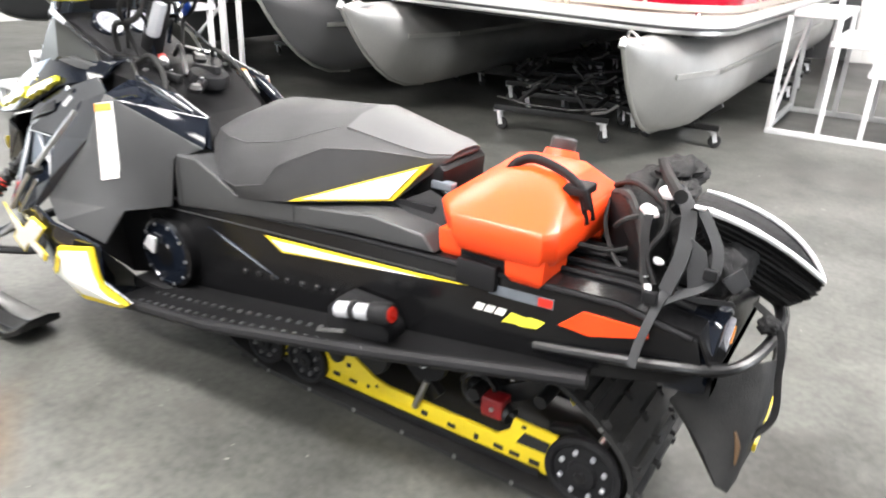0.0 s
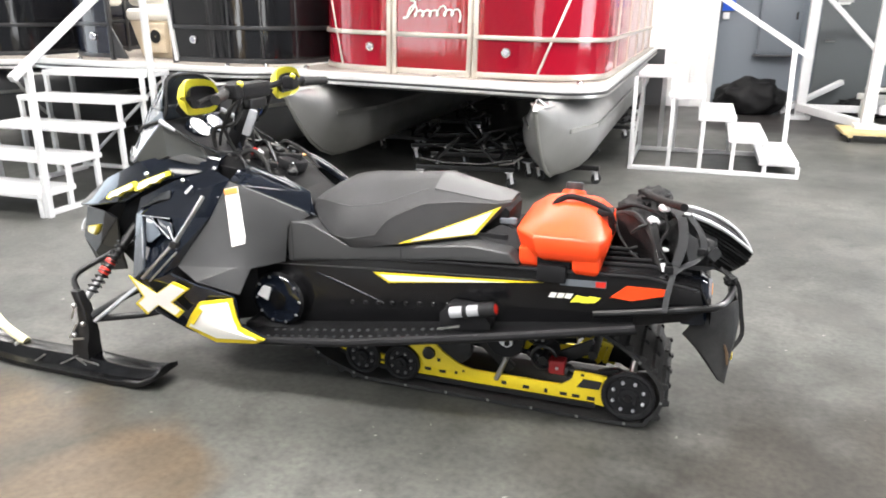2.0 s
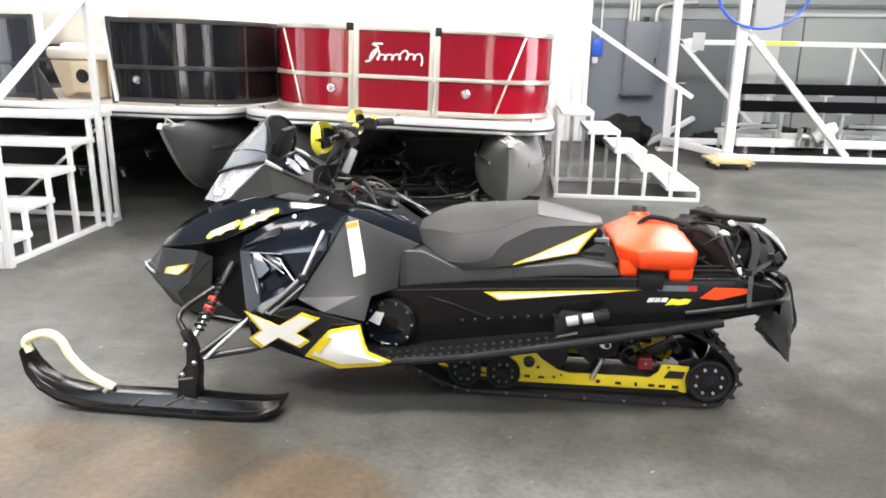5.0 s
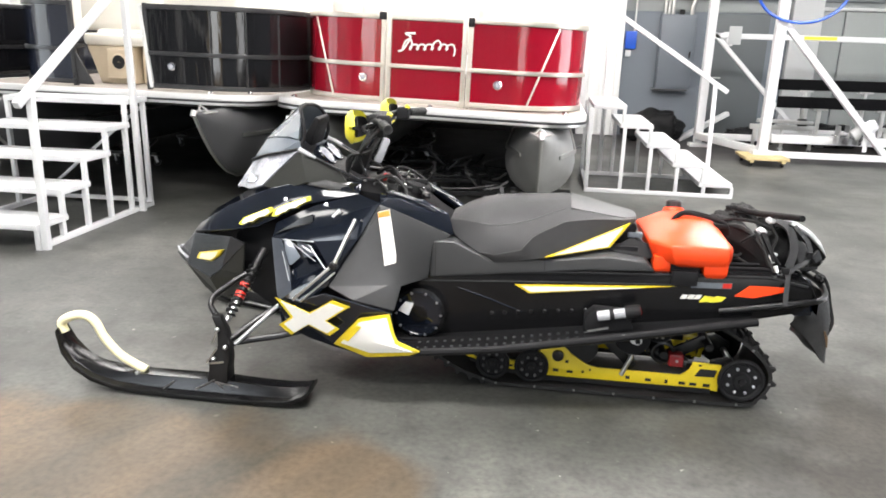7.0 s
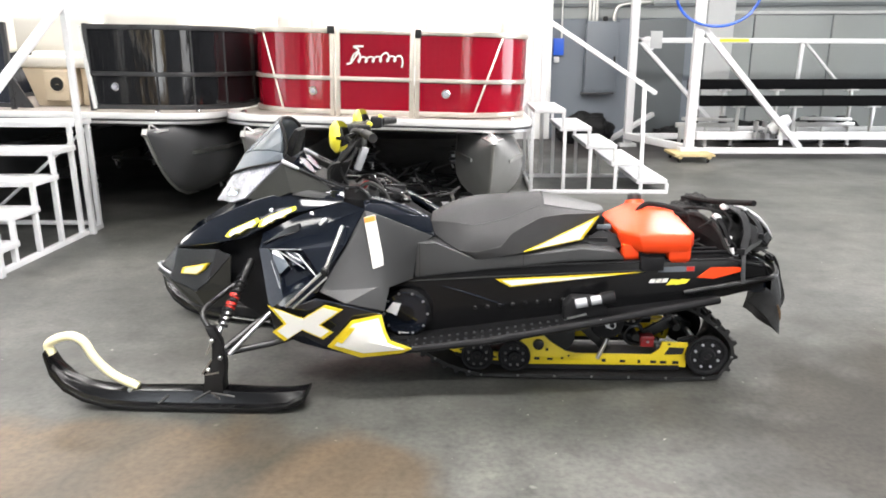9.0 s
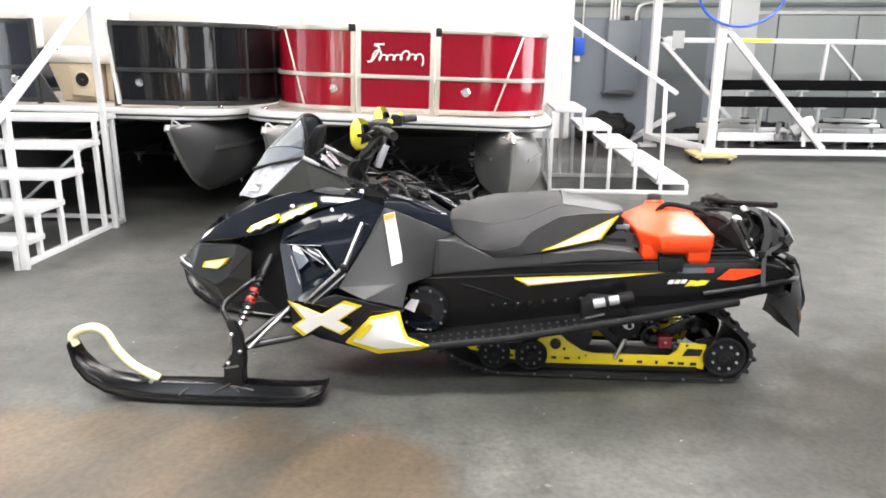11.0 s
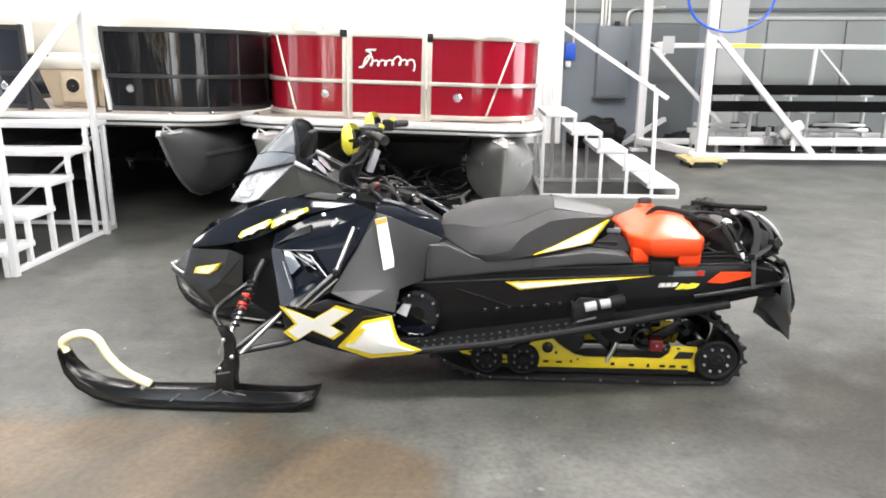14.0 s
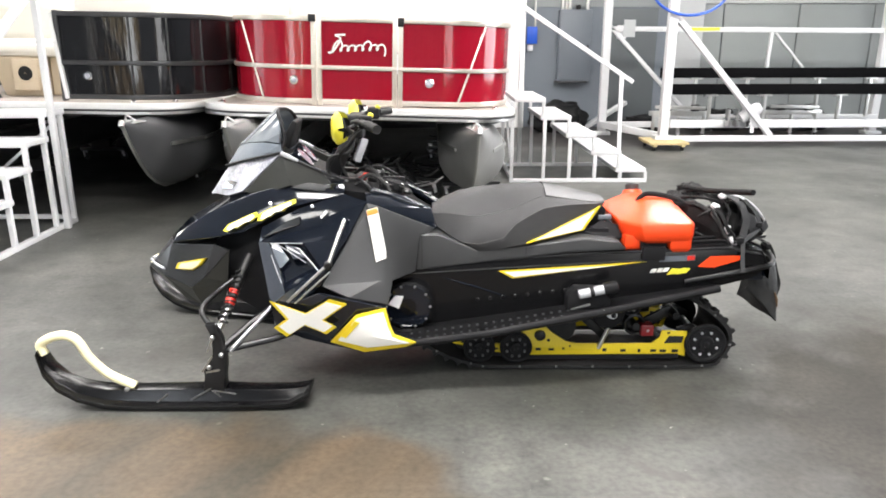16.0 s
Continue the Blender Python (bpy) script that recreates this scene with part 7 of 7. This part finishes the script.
# the snow flap wraps forward at its edge and hangs to a low corner
grid = []
for k in range(9):
    f = k / 8
    row = []
    for i in range(15):
        g = i / 14
        if g < 0.4:
            top = Vector((-0.13, 1.42, 0.47)).lerp(Vector((0.035, 1.56, 0.49)), g / 0.4)
            low = Vector((-0.12, 1.46, 0.39)).lerp(Vector((0.02, 1.415, 0.243)), g / 0.4)
        else:
            top = Vector((0.035, 1.56, 0.49)).lerp(Vector((0.02, 1.87, 0.49)), (g - 0.4) / 0.6)
            low = Vector((0.02, 1.415, 0.243)).lerp(Vector((0.02, 1.86, 0.215)), (g - 0.4) / 0.6)
        p = top.lerp(low, f)
        p.x += 0.014 * math.sin(f * 3.1) + 0.006 * math.sin(g * 17 + f * 5)
        row.append(p)
    grid.append(row)
flap = part("snow_flap", sheet(B(), grid, 0.005), RUBBER, sled, "black rubber snow flap with worn marks", sharp=60)
part("flap_mark", tube(B(), [(0.006, 1.462, 0.37), (0.017, 1.458, 0.34), (0.02, 1.45, 0.305)], [0.003, 0.006, 0.003], 8), AMBER, flap, "brown smear")
part("flap_mark", bar(B(), (0.036, 1.555, 0.286), (0.036, 1.75, 0.304), 0.012, 0.022), YELLOW, flap, "worn yellow strip", bevel=0.003)
lamp = part("rear_lamp", prism(B(), [(-0.064, y, z) for y, z in ((1.582, 0.556), (1.555, 0.54), (1.535, 0.517), (1.528, 0.498), (1.56, 0.505), (1.578, 0.53))], (0.014, -0.004, 0)), LENS, sled, "clear leaf-shaped rear lamp", bevel=0.004)
part("lamp_bulb", prism(B(), [(-0.051, y, z) for y, z in ((1.57, 0.542), (1.55, 0.525), (1.545, 0.512), (1.566, 0.522))], (0.004, -0.001, 0)), LABEL_ORANGE, lamp, "orange lamp centre")
part("lamp_housing", loft(B(), [[Vector((x, y, z)) for y, z in ((1.44 - a, 0.44), (1.62 + a, 0.44), (1.62 + a, 0.55 + a), (1.5, 0.565 + a), (1.44 - a, 0.52))] for x, a in ((-0.14, 0.02), (-0.085, 0.012), (-0.062, 0.0))]), BLACK_GLOSS, sled, "black tail lamp housing", bevel=0.006)

# ---- fuel can strapped on the tunnel ----
can = thing("fuel_can", (-0.55, 1.6, 0.58), "orange-red plastic fuel can strapped behind the seat", "fuel can")
rings = []
for z, xa, xb, ya, yb in ((0.612, -0.668, -0.418, 1.42, 1.83), (0.626, -0.684, -0.402, 1.4, 1.84), (0.65, -0.692, -0.394, 1.39, 1.842), (0.693, -0.706, -0.394, 1.392, 1.84), (0.703, -0.704, -0.398, 1.397, 1.836), (0.71, -0.696, -0.406, 1.41, 1.828), (0.768, -0.632, -0.45, 1.555, 1.75), (0.776, -0.605, -0.475, 1.6, 1.71)):
    c = 0.03
    sk = 0.02 if 0.63 < z < 0.75 else 0.01
    rings.append([Vector((x, y, z)) for x, y in ((xa + 0.07, ya), (xb - c * 0.7, ya + 0.004), (xb, ya + 0.01 + c), (xb, yb - c), (xb - c, yb), (xa + c - sk, yb), (xa - sk, yb - c), (xa - sk * 0.3, ya + 0.085))])
part("body", loft(B(), rings), ORANGE, can, "orange-red moulded can", bevel=0.004, seg=2, sharp=35)
for xa, xb in ((-0.69, -0.608), (-0.502, -0.41)):
    for ya, yb in ((1.405 if xa > -0.6 else 1.436, 1.53), (1.72, 1.83)):
        part("foot", loft(B(), [[Vector((x, y, z)) for x, y in ((xa + i, ya + i), (xb - i, ya + i), (xb - i, yb - i), (xa + i, yb - i))] for z, i in ((0.572, 0.012), (0.59, 0.0), (0.645, -0.002))]), ORANGE, can, bevel=0.008)
part("neck", lathe(B(), [(0.085, -0.06), (0.062, -0.02), (0.046, 0.02), (0.042, 0.034)], (-0.57, 1.805, 0.735), (0.0, 0.3, 1), 24), ORANGE, can)
part("cap", lathe(B(), [(0.03, 0.03), (0.033, 0.035), (0.033, 0.06), (0.028, 0.066), (0.004, 0.067)], (-0.57, 1.805, 0.735), (0.0, 0.3, 1), 20), GREY_MATT, can, "dark cap")
part("handle", tube(B(), smooth_path([(-0.61, 1.6, 0.75), (-0.59, 1.605, 0.778), (-0.55, 1.615, 0.792), (-0.47, 1.59, 0.784), (-0.41, 1.56, 0.764), (-0.392, 1.565, 0.72)], 5), 0.008, 10, 1.4), BLACK_MATT, can, "black carrying handle")
part("handle_well", bolster(B(), (-0.58, 1.615, 0.75), (-0.46, 1.66, 0.772), 0.006), BLACK_MATT, can, "dark handle recess")
for y in (1.56, 1.595):
    part("latch", bar(B(), (-0.41, y, 0.758), (-0.392, y + 0.012, 0.68), 0.01, 0.012), BLACK_MATT, can, "black latch strip", bevel=0.003)
part("latch", bolster(B(), (-0.45, 1.55, 0.745), (-0.395, 1.62, 0.766), 0.007), BLACK_MATT, can, "black latch block")
part("holder", box(B(), (-0.625, 1.425, 0.586), (-0.51, 1.81, 0.63)), BLACK_MATT, can, "black mounting block", bevel=0.006)
part("holder", box(B(), (-0.62, 1.4, 0.54), (-0.52, 1.43, 0.6)), BLACK_MATT, can, bevel=0.006)
part("cord", tube(B(), smooth_path([(-0.4, 1.55, 0.64), (-0.33, 1.6, 0.625), (-0.27, 1.68, 0.64), (-0.22, 1.72, 0.66)], 4), 0.006, 6), RUBBER, can, "black bungee cord")

# ---- pack tied on the tail ----
pack = thing("tail_bag", (-0.12, 1.72, 0.6), "black and grey nylon bag strapped over the tail", "bag")


def lump(at, size, amount, freq, seed, low=0.6):
    bm = B()
    bmesh.ops.create_icosphere(bm, subdivisions=4, radius=1)
    for v in bm.verts:
        q = v.co * freq + Vector((seed, seed * 0.7, 0))
        k = 1 + amount * noise.noise(q) + amount * 0.5 * noise.noise(q * 2.7) + amount * 0.3 * abs(noise.noise(q * 5.1))
        v.co = Vector((v.co.x * size[0] * k, v.co.y * size[1] * k, v.co.z * size[2] * k)) + Vector(at)
        v.co.z = max(v.co.z, low)
    return bm


part("main_pouch", lump((-0.14, 1.7, 0.65), (0.1, 0.15, 0.085), 0.2, 1.9, 1.3), NYLON, pack, "crumpled black pouch", sharp=70)
part("side_pouch", lump((-0.1, 1.565, 0.645), (0.05, 0.055, 0.055), 0.22, 2.2, 4.1), NYLON, pack, "crumpled black side pouch", sharp=70)
part("top_roll", lump((-0.275, 1.84, 0.758), (0.06, 0.085, 0.034), 0.3, 2.6, 7.7), NYLON, pack, "bunched black cloth", sharp=50)
part("top_roll", lump((-0.215, 1.65, 0.762), (0.035, 0.07, 0.026), 0.3, 2.6, 2.2), NYLON, pack, "bunched black cloth", sharp=50)
# stiff arched panel facing the fuel can
rows = []
arc = smooth_path([(-0.405, 0, 0.715), (-0.37, 0, 0.745), (-0.325, 0, 0.752), (-0.28, 0, 0.727), (-0.24, 0, 0.675), (-0.205, 0, 0.615)], 4)
for k in range(11):
    f = k / 10
    r = [Vector((p.x + 0.006 * math.sin(f * 11 + 3 * i), 1.49 + 1.2 * (-0.205 - p.x) * (1 - f) + 0.4 * f + 0.008 * math.sin(i * 0.7), p.z - 0.02 * (1 - f) ** 3 + 0.005 * math.sin(f * 9 + i))) for i, p in enumerate(arc)]
    rows.append(r + [Vector((-0.2, r[-1].y, 0.598)), Vector((-0.405, r[0].y, 0.598))])
part("arched_panel", loft(B(), rows), NYLON, pack, "stiff black arched panel", sharp=60)
# loose webbing and cords tangled over the panel's edge
for k, pts in enumerate((((-0.4, 1.76, 0.722), (-0.34, 1.7, 0.757), (-0.27, 1.62, 0.765), (-0.225, 1.58, 0.75)), ((-0.39, 1.73, 0.715), (-0.32, 1.64, 0.74), (-0.26, 1.55, 0.69), (-0.215, 1.48, 0.6)), ((-0.37, 1.7, 0.73), (-0.3, 1.6, 0.725), (-0.24, 1.53, 0.66), (-0.205, 1.475, 0.585)),
                         ((-0.28, 1.58, 0.74), (-0.25, 1.53, 0.68), (-0.23, 1.5, 0.62), (-0.19, 1.47, 0.6)), ((-0.23, 1.58, 0.77), (-0.21, 1.53, 0.73), (-0.23, 1.5, 0.68), (-0.2, 1.47, 0.63)), ((-0.4, 1.72, 0.7), (-0.38, 1.66, 0.66), (-0.34, 1.6, 0.625), (-0.3, 1.56, 0.605)))):
    part("loose_cord", tube(B(), smooth_path(pts, 5), (0.007, 0.009, 0.006, 0.008, 0.006, 0.005)[k], 7), (NYLON, RUBBER)[k % 2], pack, "black tangled cord")
for p, q in (((-0.232, 1.5, 0.665), (-0.222, 1.485, 0.635)), ((-0.215, 1.478, 0.625), (-0.207, 1.468, 0.6))):
    part("cord_lock", tube(B(), [p, q], [0.009, 0.006], 8), SILVER_TAPE, pack, "pale cord lock")
# the fanned flap with reflective edges
def arc3(a, m, b, n):
    """A bowed line from a through m to b."""
    a, m, b = Vector(a), Vector(m), Vector(b)
    c = 2 * m - (a + b) / 2
    return [a * (1 - t) ** 2 + c * 2 * t * (1 - t) + b * t * t for t in (k / n for k in range(n + 1))]


ribs = []
for i in range(17):
    f = i / 16
    row = arc3((-0.165 + 0.035 * f, 1.53 + 0.05 * f, 0.785 - 0.105 * f), (-0.04 - 0.025 * f, 1.65 + 0.02 * f, 0.708 - 0.1 * f), (0.075 - 0.06 * f ** 2 + 0.008 * math.sin(i * 2.3), 1.77 - 0.01 * f, 0.597 - 0.068 * f), 10)
    for k, p in enumerate(row):
        q = 0.005 if i % 2 else -0.005
        p.y -= q * min(1, k / 3)
        p.z += q * 0.5
    ribs.append(row)
bm = B()
crown = arc3((-0.178, 1.67, 0.776), (-0.024, 1.735, 0.712), (0.074, 1.775, 0.6), 10)
folds = [[p.lerp(q, g) + Vector((0, 0, 0.006 * math.sin(g * math.pi))) for p, q in zip(crown, ribs[0])] for g in (0, 0.25, 0.5, 0.75)]
loft(bm, [r + [p - Vector((0.012, -0.008, 0.012)) for p in reversed(r)] for r in folds + ribs])
wing = part("fan_flap", bm, NYLON, pack, "pleated black flap with silver piping", sharp=18)
part("piping", tube(B(), [p + Vector((0.004, -0.002, 0.005)) for p in ribs[0]], [0.004] + [0.0075] * 4 + [0.0065] * 5 + [0.003], 8), SILVER_TAPE, wing, "silver reflective piping")
part("piping", tube(B(), [p + Vector((0.004, 0.002, 0.003)) for p in crown], [0.003] + [0.0055] * 8 + [0.004, 0.003], 8), SILVER_TAPE, wing, "silver reflective piping")
for p, r in (((-0.23, 1.575, 0.788), 0.017), ((-0.26, 1.57, 0.744), 0.018), ((-0.2, 1.48, 0.592), 0.013), ((-0.215, 1.52, 0.66), 0.011)):
    bm = B()
    bmesh.ops.create_icosphere(bm, subdivisions=3, radius=r)
    for v in bm.verts:
        v.co = Vector((v.co.x * 1.15, v.co.y * 0.5, v.co.z * 0.8)) * (1 + 0.5 * noise.noise(v.co * 55)) + Vector(p)
    part("reflective_patch", bm, SILVER_TAPE, pack, "silver reflective patch", sharp=70)


def strap(pts, w=0.02, t=0.003):
    pts = smooth_path(pts, 5)
    rings = []
    for k, p in enumerate(pts):
        d = (pts[min(k + 1, len(pts) - 1)] - pts[max(k - 1, 0)]).normalized()
        side = d.cross(Vector((0, -0.6, 0.8))).normalized()
        up = side.cross(d)
        rings.append([p + side * a * w / 2 + up * b * t for a, b in ((-1, 0), (1, 0), (1, 1), (-1, 1))])
    return loft(B(), rings)


part("shoulder_strap", strap([(-0.215, 1.61, 0.785), (-0.17, 1.53, 0.765), (-0.158, 1.475, 0.7), (-0.172, 1.455, 0.63)], 0.03, 0.007), GREY_CLOTH, pack, "grey padded shoulder strap")
part("strap", strap([(-0.172, 1.455, 0.63), (-0.182, 1.415, 0.585), (-0.19, 1.385, 0.535), (-0.192, 1.366, 0.495)], 0.018), GREY_CLOTH, pack, "grey webbing strap")
for pts in ([(-0.155, 1.5, 0.735), (-0.12, 1.495, 0.715), (-0.1, 1.485, 0.655), (-0.135, 1.475, 0.625), (-0.15, 1.48, 0.68)], [(-0.085, 1.505, 0.66), (-0.055, 1.52, 0.69), (-0.035, 1.53, 0.655), (-0.06, 1.51, 0.635)], [(-0.165, 1.47, 0.62), (-0.11, 1.475, 0.628), (-0.055, 1.5, 0.625), (-0.05, 1.51, 0.612), (-0.11, 1.48, 0.612)]):
    part("harness_pad", prism(B(), pts, (0.004, -0.012, 0.004)), GREY_CLOTH, pack, "charcoal harness pad", bevel=0.004)
part("strap_tip", bolster(B(), (-0.212, 1.475, 0.566), (-0.184, 1.492, 0.582), 0.005), CREAM, pack, "cream strap tip")
ring = [Vector((-0.206 + 0.016 * math.cos(a), 1.6, 0.772 + 0.016 * math.sin(a))) for a in (2 * math.pi * k / 16 for k in range(17))]
part("strap_ring", tube(B(), ring, 0.005, 6), BLACK_MATT, pack, "black strap ring")
part("strap", strap([(-0.15, 1.54, 0.78), (-0.1, 1.5, 0.72), (-0.1, 1.475, 0.66), (-0.16, 1.45, 0.62), (-0.19, 1.43, 0.6)]), GREY_CLOTH, pack, "grey webbing strap")
part("strap", strap([(-0.27, 1.68, 0.78), (-0.25, 1.53, 0.72), (-0.22, 1.48, 0.64)], 0.018), NYLON, pack, "black webbing strap")
part("strap", strap([(-0.03, 1.62, 0.58), (0.03, 1.6, 0.54), (0.05, 1.57, 0.45), (0.06, 1.54, 0.38), (0.03, 1.5, 0.34)], 0.014), NYLON, pack, "black hanging strap")
part("strap_end", lump((0.008, 1.6, 0.548), (0.022, 0.024, 0.018), 0.3, 2.4, 3.3, 0.5), NYLON, pack, "knotted strap end", sharp=70)
part("buckle", bolster(B(), (-0.208, 1.418, 0.61), (-0.178, 1.43, 0.635), 0.004), BLACK_MATT, pack, "black buckle")
part("buckle", bolster(B(), (-0.112, 1.462, 0.67), (-0.086, 1.474, 0.692), 0.004), BLACK_MATT, pack, "black buckle")
part("hose_grip", tube(B(), smooth_path([(-0.312, 1.817, 0.782), (-0.26, 1.68, 0.792), (-0.21, 1.54, 0.815), (-0.165, 1.415, 0.836)], 4), 0.013, 10), NYLON, pack, "black padded carry grip")
part("cord", tube(B(), smooth_path([(-0.33, 1.58, 0.69), (-0.3, 1.56, 0.72), (-0.24, 1.6, 0.74), (-0.22, 1.66, 0.77)], 4), 0.006, 6), RUBBER, pack, "black cord")
